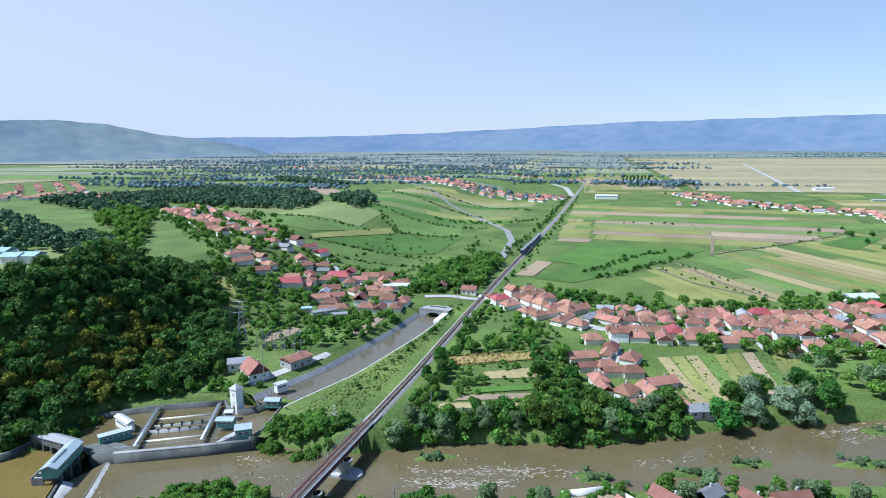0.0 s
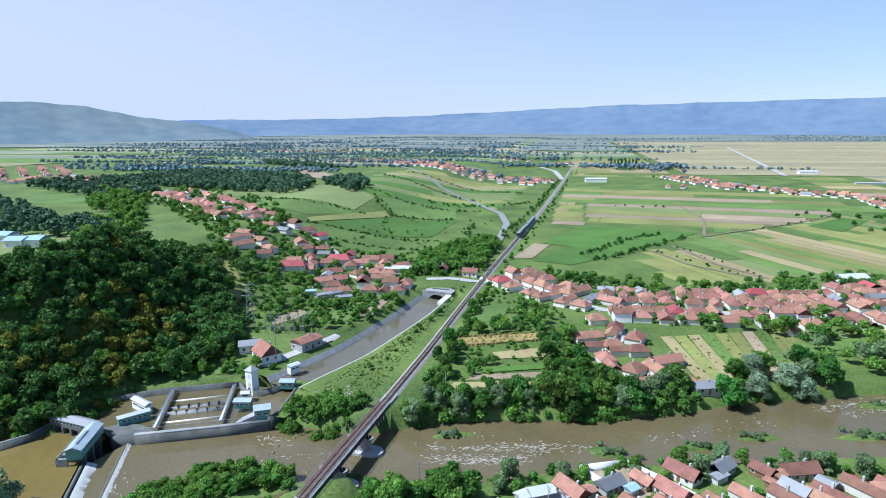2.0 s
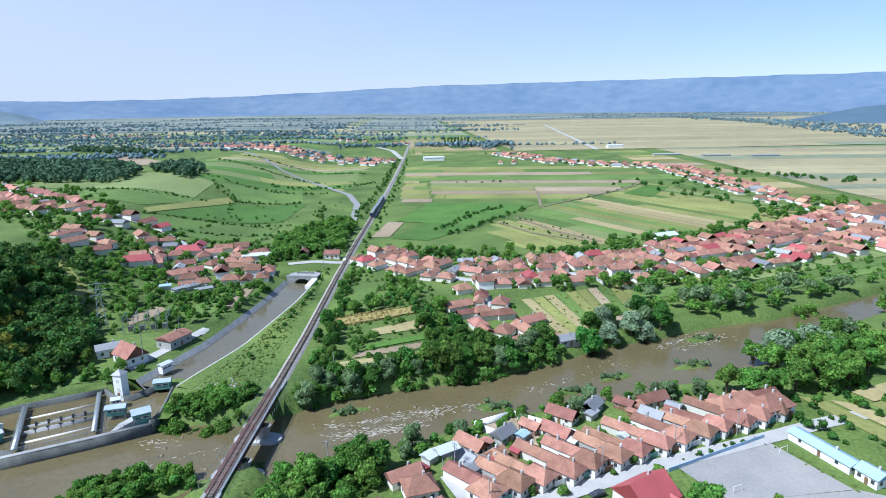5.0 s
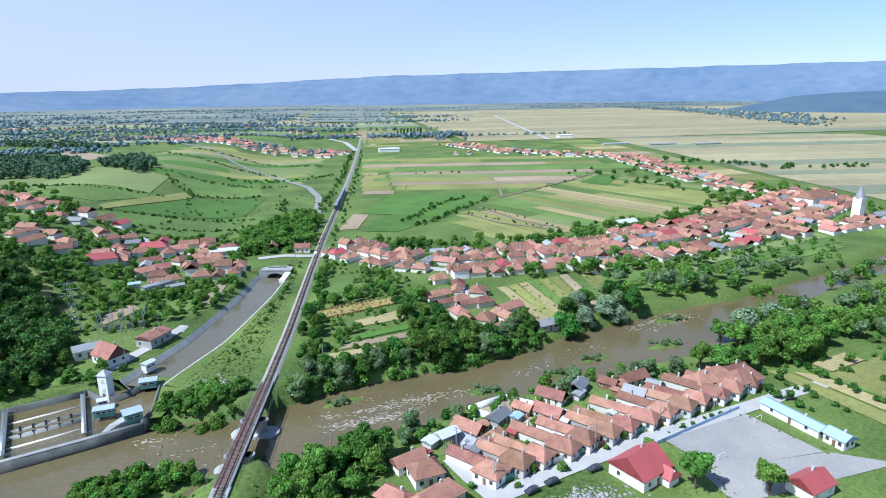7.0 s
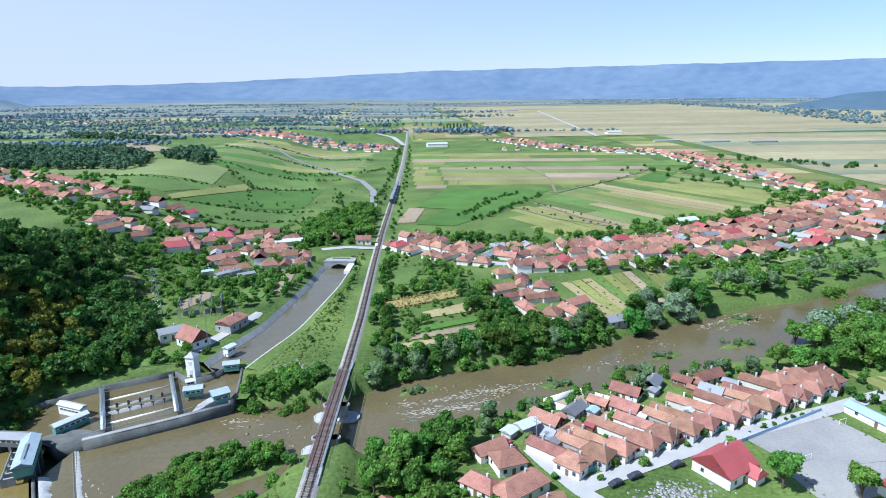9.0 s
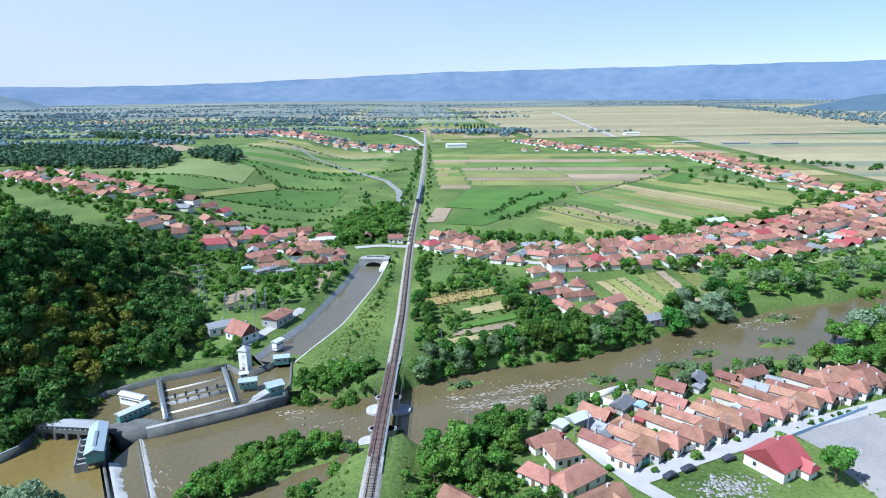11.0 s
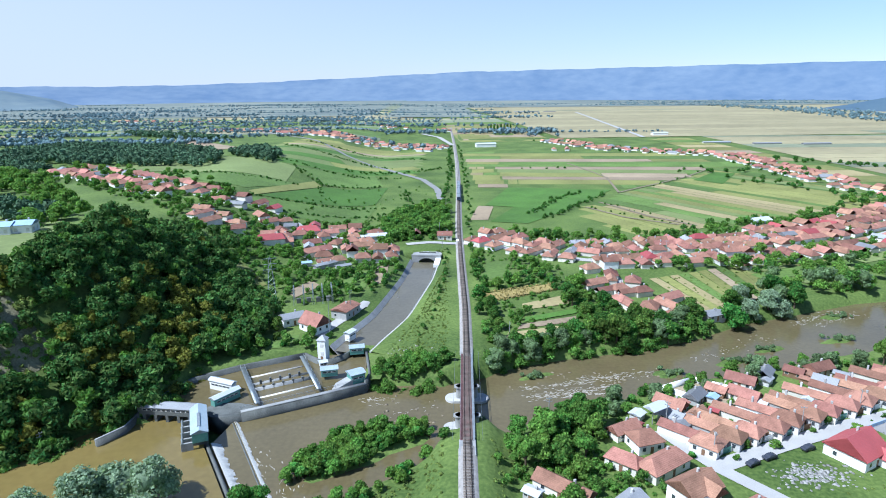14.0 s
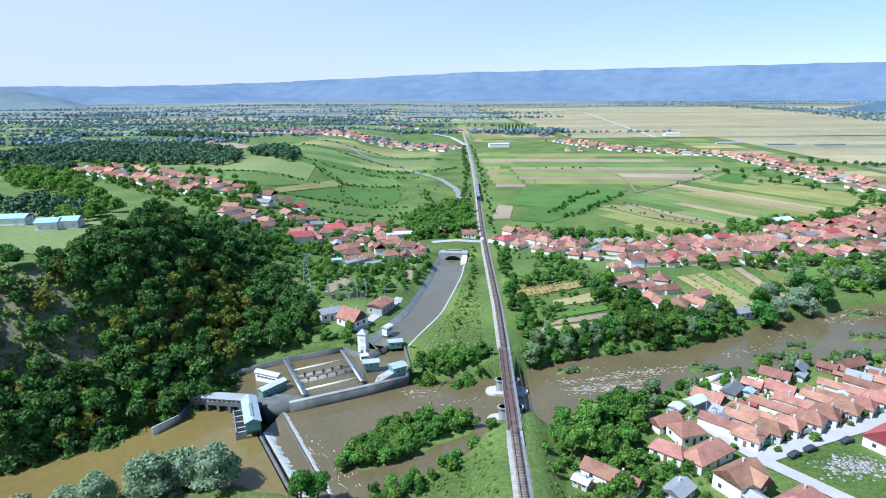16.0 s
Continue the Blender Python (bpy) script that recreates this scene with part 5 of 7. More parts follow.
def scatter(name, label, category, material, places, kinds, count, size, core=0.86, lobes=6, level=None):
    """One joined mass of trees or bushes: several models, each turned and sized by chance."""
    g = np.random.default_rng(len(places))
    models = []
    for kind, h, r in kinds:
        models.append(crown_arrays(g, lobes_for(g, kind, h, r)[:lobes], count, size, core, True))
    vs, fs, base = [], [], 0
    P = np.array(places)
    Z = land(P[:, 0], P[:, 1]) if level is None else np.full(len(P), level)
    for k, ((x, y, s), z) in enumerate(zip(places, Z)):
        v_, f_ = models[k % len(models)]
        a = g.uniform(0, 6.283)
        c_, s_ = math.cos(a) * s, math.sin(a) * s
        vs.append(np.stack([v_[:, 0] * c_ - v_[:, 1] * s_ + x, v_[:, 0] * s_ + v_[:, 1] * c_ + y, v_[:, 2] * s + z - 0.4], 1))
        fs.append(f_ + base)
        base += len(v_)
    return tagged(new(name, mesh_np(name, np.concatenate(vs), np.concatenate(fs), M[material])), label, category, kind="stuff")


def fill(poly, step, jitter=0.45, lo=0.8, hi=1.25, test=None, chance=1.0):
    xs_, ys_ = [p[0] for p in poly], [p[1] for p in poly]
    out = []
    for x in np.arange(min(xs_), max(xs_), step):
        for y in np.arange(min(ys_), max(ys_), step):
            px, py = x + rng.uniform(-jitter, jitter) * step, y + rng.uniform(-jitter, jitter) * step
            if inside(px, py, poly) and rng.random() < chance and (test is None or test(px, py)):
                out.append((px, py, float(rng.uniform(lo, hi))))
    return out


WOOD = [(-99, 150), (-95, 180), (-97, 205), (-96, 240), (-110, 262), (-118, 290), (-145, 306), (-160, 280), (-162, 240), (-160, 205), (-168, 188), (-182, 168), (-215, 136), (-250, 100), (-250, 36), (-200, 76), (-150, 112), (-128, 122), (-109, 139)]
CLEARING = [(-147, 298), (-137, 302), (-110, 272), (-94, 254), (-99, 243), (-126, 268)]
spots = fill([(-100, 150), (-95, 178), (-100, 232), (-150, 232), (-160, 140), (-190, 92), (-150, 112), (-128, 122), (-109, 139)], 4.6, lo=0.65, hi=1.0)
spots += fill(WOOD, 5.2, test=lambda x, y: free(x, y, 8) and not inside(x, y, CLEARING))
spots += fill([(-97, 178), (-86, 184), (-80, 196), (-81, 212), (-88, 232), (-99, 242), (-112, 258), (-104, 215)], 4.8, lo=0.85, hi=1.25, test=lambda x, y: free(x, y, 8))
SCRUB = [(-195, 125), (-151, 130), (-141, 137), (-132, 148), (-134, 156), (-140, 163), (-155, 160), (-195, 150)]
HILLTOP = [(-151, 168), (-150, 234), (-175, 262), (-240, 310), (-260, 250), (-240, 180), (-172, 160)]
spots += fill([(-232, 62), (-150, 108), (-128, 120), (-116, 132), (-132, 137), (-148, 129), (-185, 114), (-225, 90)], 3.8, lo=0.6, hi=1.0, test=lambda x, y: float(river(np.array([x]), np.array([y]))[0][0]) > 0.5)
spots = [p for p in spots if (not inside(p[0], p[1], SCRUB) or rng.random() < 0.16) and not inside(p[0], p[1], HILLTOP)]
yellow = [p for p in spots if rng.random() < (0.45 if (-125 < p[0] < -98 and 150 < p[1] < 215) else 0.06)]
ys_set = set(yellow)
green = [p for p in spots if p not in ys_set]
pale = [p for k, p in enumerate(green) if k % 4 == 0]
scatter("wood", "lighter green ash and lime trees in the hillside wood", "woodland", "leaf_light", pale, [("broad", 8.5, 3.8), ("broad", 7.5, 3.4)], 330, 0.6, 0.7)
scatter("wood", "dense dark green oak wood covering the hillside", "woodland", "leaf_dark", [p for k, p in enumerate(green) if k % 4], [("broad", 9.5, 4.4), ("broad", 8.5, 4.0), ("broad", 11, 4.6), ("broad", 7.5, 3.6)], 330, 0.64, 0.7)
scatter("wood", "trees turning yellow among the hillside oaks", "woodland", "leaf_autumn", yellow, [("broad", 8.5, 3.8), ("broad", 7.5, 3.4)], 330, 0.6, 0.7)
far = fill([(-480, 610), (-335, 545), (-228, 538), (-214, 556), (-236, 635), (-292, 695), (-470, 760)], 8)
far += fill([(-240, 655), (-205, 700), (-168, 625), (-172, 572), (-196, 596)], 8, chance=0.85) + fill([(-560, 1060), (-420, 930), (-335, 850), (-300, 870), (-420, 1010), (-540, 1100)], 10, chance=0.85)
far += fill([(-620, 520), (-330, 370), (-240, 330), (-210, 300), (-260, 280), (-420, 330), (-640, 420)], 9, chance=0.8)
far += fill([(-560, 560), (-380, 470), (-340, 510), (-480, 650)], 9, chance=0.7)
left = fill([(-409, 516), (-342, 416), (-273, 375), (-226, 278), (-205, 277), (-207, 315), (-316, 460)], 7.5, chance=0.75, test=lambda x, y: free(x, y, 9))
scatter("wood", "light green copse and orchards beside the hill village", "woodland", "leaf_light", left, [("broad", 8, 4.2), ("broad", 7, 3.8)], 150, 0.8)
scatter("wood", "belts of dark, haze-tinted woodland between the fields", "woodland", "leaf_belt_haze", far, [("broad", 9, 4.4), ("broad", 8, 4.6)], 130, 0.9)


def hedge(line, gap, width, lo=0.5, hi=1.0):
    out = []
    for (ax, ay), (bx, by) in zip(line, line[1:]):
        n_ = max(1, int(math.hypot(bx - ax, by - ay) / gap))
        for k in range(n_):
            t = (k + rng.uniform(0, 1)) / n_
            out.append((ax + (bx - ax) * t + rng.normal() * width, ay + (by - ay) * t + rng.normal() * width, float(rng.uniform(lo, hi))))
    return out


near = hedge([(10, 356), (16, 450), (24, 640), (33, 1000)], 12, 1.6, 0.4, 0.8) + hedge([(-3, 470), (5, 600), (12, 760), (20, 980)], 6, 2.5, 0.5, 1.0)
near += hedge([(60, 424), (94, 487), (122, 519)], 2.8, 1.6, 0.3, 0.8) + hedge([(70, 408), (106, 460), (143, 510)], 2.8, 1.6, 0.3, 0.85) + hedge([(125, 470), (168, 378)], 9, 0.8, 0.2, 0.5) + hedge([(109, 449), (157, 382)], 7, 0.8, 0.2, 0.5)
near += hedge([(90, 690), (150, 684)], 9, 1.0, 0.3, 0.7) + hedge([(196, 545), (309, 670)], 12, 1.5, 0.2, 0.5)
near += hedge([(-60, 400), (-30, 470), (-40, 540)], 2.5, 2.8, 0.25, 0.62) + hedge([(-150, 424), (-95, 446), (-50, 456)], 2.0, 1.1, 0.24, 0.50) + hedge([(-142, 396), (-90, 412), (-58, 420)], 2.1, 1.1, 0.24, 0.50)
near += hedge([(-232, 500), (-170, 492), (-128, 505)], 2.2, 1.5, 0.24, 0.56) + hedge([(-150, 590), (-112, 528), (-60, 566)], 2.5, 1.7, 0.25, 0.62) + hedge([(-225, 640), (-120, 606), (-40, 620)], 2.5, 2.1, 0.25, 0.62) + hedge([(-110, 640), (-40, 660), (0, 700)], 2.5, 3.5, 0.25, 0.68)
near += hedge([(-200, 760), (-110, 720), (-60, 700)], 2.5, 2.1, 0.25, 0.62) + hedge([(-190, 840), (-90, 800), (-20, 790)], 2.8, 2.1, 0.25, 0.62) + hedge([(-118, 530), (-100, 470), (-60, 440)], 4.3, 1.4, 0.23, 0.43)
near += hedge([(192, 1056), (255, 898), (385, 807), (378, 658), (373, 500)], 6, 14, 0.6, 1.2)
near += hedge([(260, 640), (400, 640)], 9, 12, 0.8, 1.4) + hedge([(300, 600), (345, 480), (380, 440)], 7, 8, 0.7, 1.3) + hedge([(420, 760), (520, 640), (620, 620)], 6, 8, 0.8, 1.4)
near += hedge([(-22, 186), (-14, 220), (-8, 270), (-5, 330)], 7, 0.8, 0.3, 0.6)
PLOTS = [[(8, 234), (44, 249), (45, 257), (9, 243)], [(24, 212), (48, 221), (49, 226), (25, 217)], [(20, 205), (47, 213), (47, 218), (22, 210)], [(14, 197), (46, 205), (46, 210), (16, 202)],
         [(14, 190), (42, 196), (44, 203), (14, 195)], [(25, 225), (48, 232), (47, 242), (26, 232)], [(8, 262), (22, 268), (30, 298), (16, 296)], [(-78, 240), (-69, 258), (-75, 266), (-83, 248)], [(106, 218), (150, 244), (172, 262), (160, 288), (98, 266)], CLEARING, [(-45, 258), (-38, 262), (-38, 292), (-44, 290)], [(-60, 246), (-47, 254), (-45, 286), (-58, 276)]]


def wild(x, y):
    """Ground that is left to bushes: off the plots, the houses, the water and the line."""
    if not free(x, y, 6.5) or abs(x - rail_x(y)) < 6.5 or any(inside(x, y, q) for q in PLOTS):
        return False
    if float(seg_dist(np.array([x]), np.array([y]), CANAL)[0]) < 11.5 or inside(x, y, BASIN):
        return False
    return float(river(np.array([x]), np.array([y]))[0][0]) > 1.0


thicket = fill([(2, 168), (36, 183), (66, 189), (100, 203), (130, 218), (122, 228), (98, 217), (62, 208), (46, 194), (8, 184)], 2.8, lo=0.6, hi=1.15, test=wild, chance=0.8)
thicket += fill([(4, 188), (60, 214), (64, 250), (48, 300), (6, 335), (3, 300)], 3.8, lo=0.35, hi=0.85, test=wild, chance=0.6)
thicket += fill([(-98, 214), (-74, 226), (-62, 244), (-30, 262), (-26, 305), (-80, 296), (-122, 320), (-116, 262)], 4.0, lo=0.5, hi=1.1, test=wild, chance=0.62)
thicket += fill([(-38, 162), (-10, 164), (-6, 178), (-24, 182), (-34, 176)], 2.6, lo=0.5, hi=1.0, test=wild, chance=0.8)
thicket += fill([(-96, 150), (-92, 182), (-66, 188), (-70, 194), (-98, 200), (-112, 160)], 3.4, lo=0.5, hi=1.0, test=wild, chance=0.5)
thicket += fill([(-140, 300), (-40, 300), (-30, 380), (-130, 400), (-330, 540), (-350, 500)], 5.2, lo=0.6, hi=1.2, test=wild, chance=0.5)
thicket += fill([(0, 120), (14, 136), (36, 148), (30, 128), (24, 112), (4, 94)], 3.0, lo=0.5, hi=1.0, test=wild, chance=0.6)
thicket += fill([(22, 104), (40, 96), (44, 106), (36, 110), (30, 120), (34, 128), (24, 126), (14, 116)], 2.6, lo=0.35, hi=0.8, test=lambda x, y: free(x, y, 4.6), chance=0.8)
thicket += fill([(62, 118), (150, 152), (146, 160), (60, 150)], 3.2, lo=0.25, hi=0.5, test=lambda x, y: free(x, y, 4.2) and float(seg_dist(np.array([x]), np.array([y]), [(60, 114), (108, 133), (190, 158)])[0]) > 5, chance=0.6)
thicket += fill([(36, 150), (66, 164), (110, 176), (150, 186), (150, 166), (64, 136)], 3.6, lo=0.35, hi=0.8, test=wild, chance=0.5)
thicket += fill([(150, 232), (190, 244), (300, 285), (330, 330), (250, 318), (190, 300), (110, 288), (100, 280), (150, 270)], 4.4, lo=0.4, hi=1.0, test=wild, chance=0.30)
thicket += fill([(160, 186), (200, 202), (330, 250), (420, 300), (420, 240), (250, 170), (175, 160)], 4.6, lo=0.4, hi=1.0, test=wild, chance=0.32)
thicket += fill([(10, 345), (110, 326), (230, 368), (300, 402), (290, 412), (190, 384), (110, 345), (24, 372)], 4.2, lo=0.6, hi=1.1, test=wild, chance=0.5)
thicket += fill([(50, 296), (250, 330), (430, 440), (430, 400), (250, 300), (100, 285)], 6.0, lo=0.5, hi=1.1, test=wild, chance=0.5)
thicket += fill([(-40, 345), (-6, 350), (0, 440), (-16, 470), (-50, 400)], 3.8, lo=0.9, hi=1.7, test=wild, chance=0.9)
thicket += fill([(-40, 400), (-10, 480), (-4, 560), (-30, 600), (-110, 560), (-120, 420)], 6, lo=0.25, hi=0.7, test=wild, chance=0.10)
thicket += hedge([(-150, 107), (-128, 119.5), (-113, 133), (-109, 140)], 2.2, 1.2, 0.8, 1.4)
LANES = [[(14, 342), (30, 326), (50, 308), (72, 297), (111, 302), (162, 306), (202, 317), (256, 336), (360, 400), (425, 445)], [(76, 298), (79, 262), (72, 240)], [(60, 114), (83, 123.5), (108, 133), (190, 158)], [(90, 78), (75, 95), (61.5, 113.5), (52.5, 133)], [(114, 130), (160, 138)]]


def yard(x, y):
    """Gaps between the houses, off the lanes."""
    return free(x, y, 5.0) and not wild(x, y) and abs(x - rail_x(y)) > 8 and all(float(seg_dist(np.array([x]), np.array([y]), q)[0]) > 4.6 for q in LANES)


thicket += fill([(18, 330), (60, 245), (90, 250), (110, 285), (250, 300), (400, 400), (400, 430), (230, 380), (110, 335)], 4.0, lo=0.5, hi=1.05, test=yard, chance=0.75)
thicket += fill([(22, 104), (60, 120), (150, 155), (200, 165), (190, 180), (60, 148), (30, 135)], 3.4, lo=0.3, hi=0.6, test=yard, chance=0.6)
weedy = fill([(-34, 176), (-10, 180), (-6, 325), (-12, 322), (-26, 216)], 1.9, lo=0.16, hi=0.34, test=wild, chance=0.75) + fill([(-12, 122), (-40, 98), (-12, 60), (-11, 110)], 2.2, lo=0.15, hi=0.35, test=wild, chance=0.6)
drape("scrub_slope", [(-192, 122), (-146, 131), (-131, 152), (-158, 163)], M["dry_slope"], "dry open slope of leaf litter and scrub", "slope", 0.15, 3)
weedy += fill(SCRUB, 2.0, lo=0.3, hi=0.9, chance=0.75)
thicket += fill(SCRUB, 3.2, lo=0.3, hi=0.75, chance=0.6)
weedy += fill([(104, 222), (150, 246), (170, 262), (158, 286), (98, 264)], 3.0, lo=0.15, hi=0.4, chance=0.5) + fill(CLEARING, 3.0, lo=0.2, hi=0.7, chance=0.5)
weedy += fill([(-44, 94), (-14, 122), (10, 124), (12, 58), (-16, 58)], 1.7, lo=0.12, hi=0.32, test=wild, chance=0.8) + fill([(-30, 178), (-4, 182), (-4, 330), (-10, 330)], 1.6, lo=0.12, hi=0.28, test=wild, chance=0.6)
weedy += hedge([(115.5, 131.5), (122, 117), (118, 104)], 1.0, 0.9, 0.12, 0.26) + hedge([(146, 145.5), (152, 132), (158, 118)], 1.1, 1.0, 0.12, 0.3)
weedy += fill([(60, 90), (96, 112), (112, 122), (118, 108), (90, 80)], 2.6, lo=0.12, hi=0.25, test=wild, chance=0.4) + fill([(100, 214), (150, 236), (160, 270), (96, 262)], 2.6, lo=0.2, hi=0.45, test=wild, chance=0.5)
scatter("weeds", "rough yellow-green weeds and tall grass", "grass", "weeds", weedy, [("bush", 2.6, 2.6), ("bush", 2.2, 3.0)], 44, 0.5, 0.7, lobes=2)
scatter("maize", "rows of ripe golden maize plants", "maize", "maize_leaf", fill([(7, 231), (45, 249), (46, 259), (8, 246)], 1.25, lo=0.3, hi=0.5), [("bush", 3.4, 1.8)], 34, 0.5, 0.6, lobes=2)
mixed = rng.random(len(thicket))
scatter("thicket", "dense green bushes and saplings filling gardens and banks", "thicket", "leaf", [p for p, q in zip(thicket, mixed) if q < 0.32], [("bush", 4.2, 2.7), ("bush", 3.2, 2.3), ("broad", 6.0, 2.8), ("bush", 4.8, 2.5)], 140, 0.46, 0.78)
scatter("thicket", "light green scrub and fruit bushes in gardens", "thicket", "leaf_light", [p for p, q in zip(thicket, mixed) if q >= 0.32], [("bush", 3.4, 2.6), ("bush", 2.6, 2.1), ("broad", 5.2, 2.6)], 140, 0.44, 0.78)
near += [p for k, ps in BEYOND.items() if k.name.startswith("shrub") for p in ps]
tall = [p for k, ps in BEYOND.items() if k.name.startswith("tree") and k not in WILLOW for p in ps]
scatter("wood", "light green orchard trees between the village houses", "woodland", "leaf_light", [p for k, p in enumerate(tall) if k % 4], [("broad", 8, 4.0), ("broad", 7, 3.8), ("broad", 9.5, 4.4)], 320, 0.52, 0.76)
scatter("wood", "garden and orchard trees between the village houses", "woodland", "leaf", tall[::4], [("broad", 9, 4.2), ("broad", 7.5, 3.8), ("broad", 10.5, 4.6), ("broad", 8, 3.6)], 320, 0.52, 0.76)
scatter("wood", "grey-green willows along the upper river", "woodland", "leaf_willow", [p for k in WILLOW for p in BEYOND.get(k, [])], [("willow", 9, 5)], 320, 0.58, 0.76)
near += hedge([(166, 183), (172, 160), (179, 139)], 3.2, 1.0, 0.35, 0.7) + hedge([(182, 182), (187, 166), (191, 154), (200, 120)], 3.6, 1.0, 0.3, 0.7) + hedge([(163, 158), (168, 140)], 2.6, 1.0, 0.35, 0.75) + hedge([(195, 180), (210, 140)], 5, 1.2, 0.3, 0.7)
near += hedge([(118, 135.6), (134, 141.2), (147, 146.2)], 3.6, 0.4, 0.2, 0.38)
near = [p for p in near if free(p[0], p[1], 4.5 if p[1] < 200 else 7) and abs(p[0] - rail_x(p[1])) > 5]
scatter("hedgerow", "scattered field hedges and bushes on the plain", "hedge", "leaf", near, [("bush", 4.5, 3.2), ("bush", 3.5, 2.6), ("broad", 6, 3.2)], 80, 0.6, lobes=4)
dist = hedge([(-100, 1250), (60, 1300), (230, 1180)], 7, 22, 0.8, 1.4) + hedge([(90, 1270), (240, 1260)], 3, 22, 0.9, 1.5) + hedge([(-440, 1210), (-240, 1085), (0, 940)], 9, 18, 0.7, 1.2)
for _ in range(95):
    y0 = float(1250 + 2500 * rng.random() ** 1.2)
    x0 = float(rng.uniform(-1.05, -0.05) * y0)
    ln = float(rng.uniform(120, 620))
    dist += hedge([(x0, y0), (x0 + ln, y0 + float(rng.uniform(-60, 90)))], 8, 5, 0.45, 1.0)
for _ in range(26):
    y0 = float(rng.uniform(2950, 3900))
    x0 = float(rng.uniform(0.0, 0.75) * y0)
    dist += hedge([(x0, y0), (x0 + float(rng.uniform(250, 800)), y0 - 60)], 8, 9, 0.5, 1.0)
for _ in range(18):
    y0 = float(rng.uniform(700, 1400))
    x0 = float(rng.uniform(-1.1, -0.4) * y0)
    dist += hedge([(x0, y0), (x0 + float(rng.uniform(80, 300)), y0 + float(rng.uniform(-20, 40)))], 5, 4, 0.45, 1.0)
for _ in range(16):
    y0 = float(rng.uniform(1300, 2600))
    x0 = float(rng.uniform(-0.8, 0.15) * y0)
    w_, d_ = float(rng.uniform(40, 130)), float(rng.uniform(15, 45))
    dist += [(x0 + float(rng.normal()) * w_, y0 + float(rng.normal()) * d_, float(rng.uniform(0.7, 1.2))) for _ in range(60)]
dist += hedge([(1333, 2851), (1326, 2297), (1224, 1745), (1100, 1326)], 5, 30, 0.7, 1.3) + hedge([(1400, 2600), (1385, 1900), (1250, 1500)], 6, 45, 0.8, 1.5)
dist = [p for p in dist if abs(p[0] - rail_x(p[1])) > 12]
scatter("wood", "distant haze-tinted tree belts and copses across the plain", "woodland", "leaf_far_haze", dist, [("broad", 8, 6.0), ("bush", 6, 6.5), ("broad", 7, 5.0)], 16, 1.9, lobes=2)


# ---- water works ----
def wall_line(name, line, thick, z0, z1, material, parent=None, label="", category="wall"):
    """An upright wall of even thickness along a polyline."""
    pts = np.array(line, dtype=float)
    tan = np.gradient(pts, axis=0)
    tan /= np.linalg.norm(tan, axis=1)[:, None]
    nor = np.stack([-tan[:, 1], tan[:, 0]], 1) * thick / 2
    a, b = pts + nor, pts - nor
    n_ = len(pts)
    v_ = np.concatenate([np.column_stack([a, np.full(n_, z0)]), np.column_stack([a, np.full(n_, z1)]), np.column_stack([b, np.full(n_, z1)]), np.column_stack([b, np.full(n_, z0)])])
    i_ = np.arange(n_ - 1)
    f_ = [np.stack([i_ + r * n_, i_ + 1 + r * n_, i_ + 1 + ((r + 1) % 4) * n_, i_ + ((r + 1) % 4) * n_], 1) for r in range(4)]
    f_.append(np.array([[0, n_, 2 * n_, 3 * n_], [4 * n_ - 1, 3 * n_ - 1, 2 * n_ - 1, n_ - 1]]))
    ob = part(name, mesh_np(name, v_, np.concatenate(f_), material), parent=parent)
    return ob if parent is not None else tagged(ob, label, category)


def flat(name, poly, z, material, label, category="water", kind="structure"):
    bm = bmesh.new()
    bm.faces.new([bm.verts.new((x, y, z)) for x, y in poly])
    bmesh.ops.triangulate(bm, faces=bm.faces[:])
    bmesh.ops.recalc_face_normals(bm, faces=bm.faces[:])
    if bm.faces[0].normal.z < 0:
        bmesh.ops.reverse_faces(bm, faces=bm.faces[:])
    return tagged(part(name, bm, material), label, category, kind=kind)


flat("water_pool", [(-86, 149), (-81, 129), (-64, 99), (-48, 70), (-400, -140), (-420, 0), (-160, 110), (-112, 150)], -5.4, M["pool"], "still brown water held back by the weir")
flat("water_basin", [(-71, 148), (-38, 162), (-40, 190), (-64, 187), (-84, 178), (-98, 170), (-105, 158), (-107, 147), (-86, 147)], -4.8, M["water"], "brown water standing in the settling basin")
flat("water_apron", [(-80, 131), (-77, 145), (-54.6, 101), (-46.5, 86), (-57, 86)], -6.5, M["water"], "shallow brown water between the two weir steps")

weir = thing("weir", "concrete river weir with white spilling water", "weir")


def spill(line, width, z0, z1, name="spill"):
    """White water sliding down a weir face, rippled along its length."""
    (ax, ay), (bx, by) = line
    n_ = int(math.hypot(bx - ax, by - ay) / 0.35)
    t = np.linspace(0, 1, n_)
    dx, dy = (bx - ax), (by - ay)
    ln = math.hypot(dx, dy)
    ox, oy = -dy / ln, dx / ln
    g_ = np.random.default_rng(n_)
    fray = np.convolve(g_.normal(0, 0.25, n_ + 1), np.ones(2) / 1.5, 'valid')
    rows_ = []
    for k in range(6):
        u = k / 5
        wv = width * u * (1 + np.clip(fray, -0.22, 0.28) * max(0.0, u - 0.4))
        rows_.append(np.stack([ax + dx * t + ox * wv, ay + dy * t + oy * wv, z0 + (z1 - z0) * u ** 1.5 + 0.07 * np.sin(t * 190 + k * 2.1)], 1))
    i_ = (np.arange(5)[:, None] * n_ + np.arange(n_ - 1)[None, :]).ravel()
    return part(name, mesh_np(name, np.concatenate(rows_), np.stack([i_, i_ + 1, i_ + 1 + n_, i_ + n_], 1), M["foam"]), parent=weir)


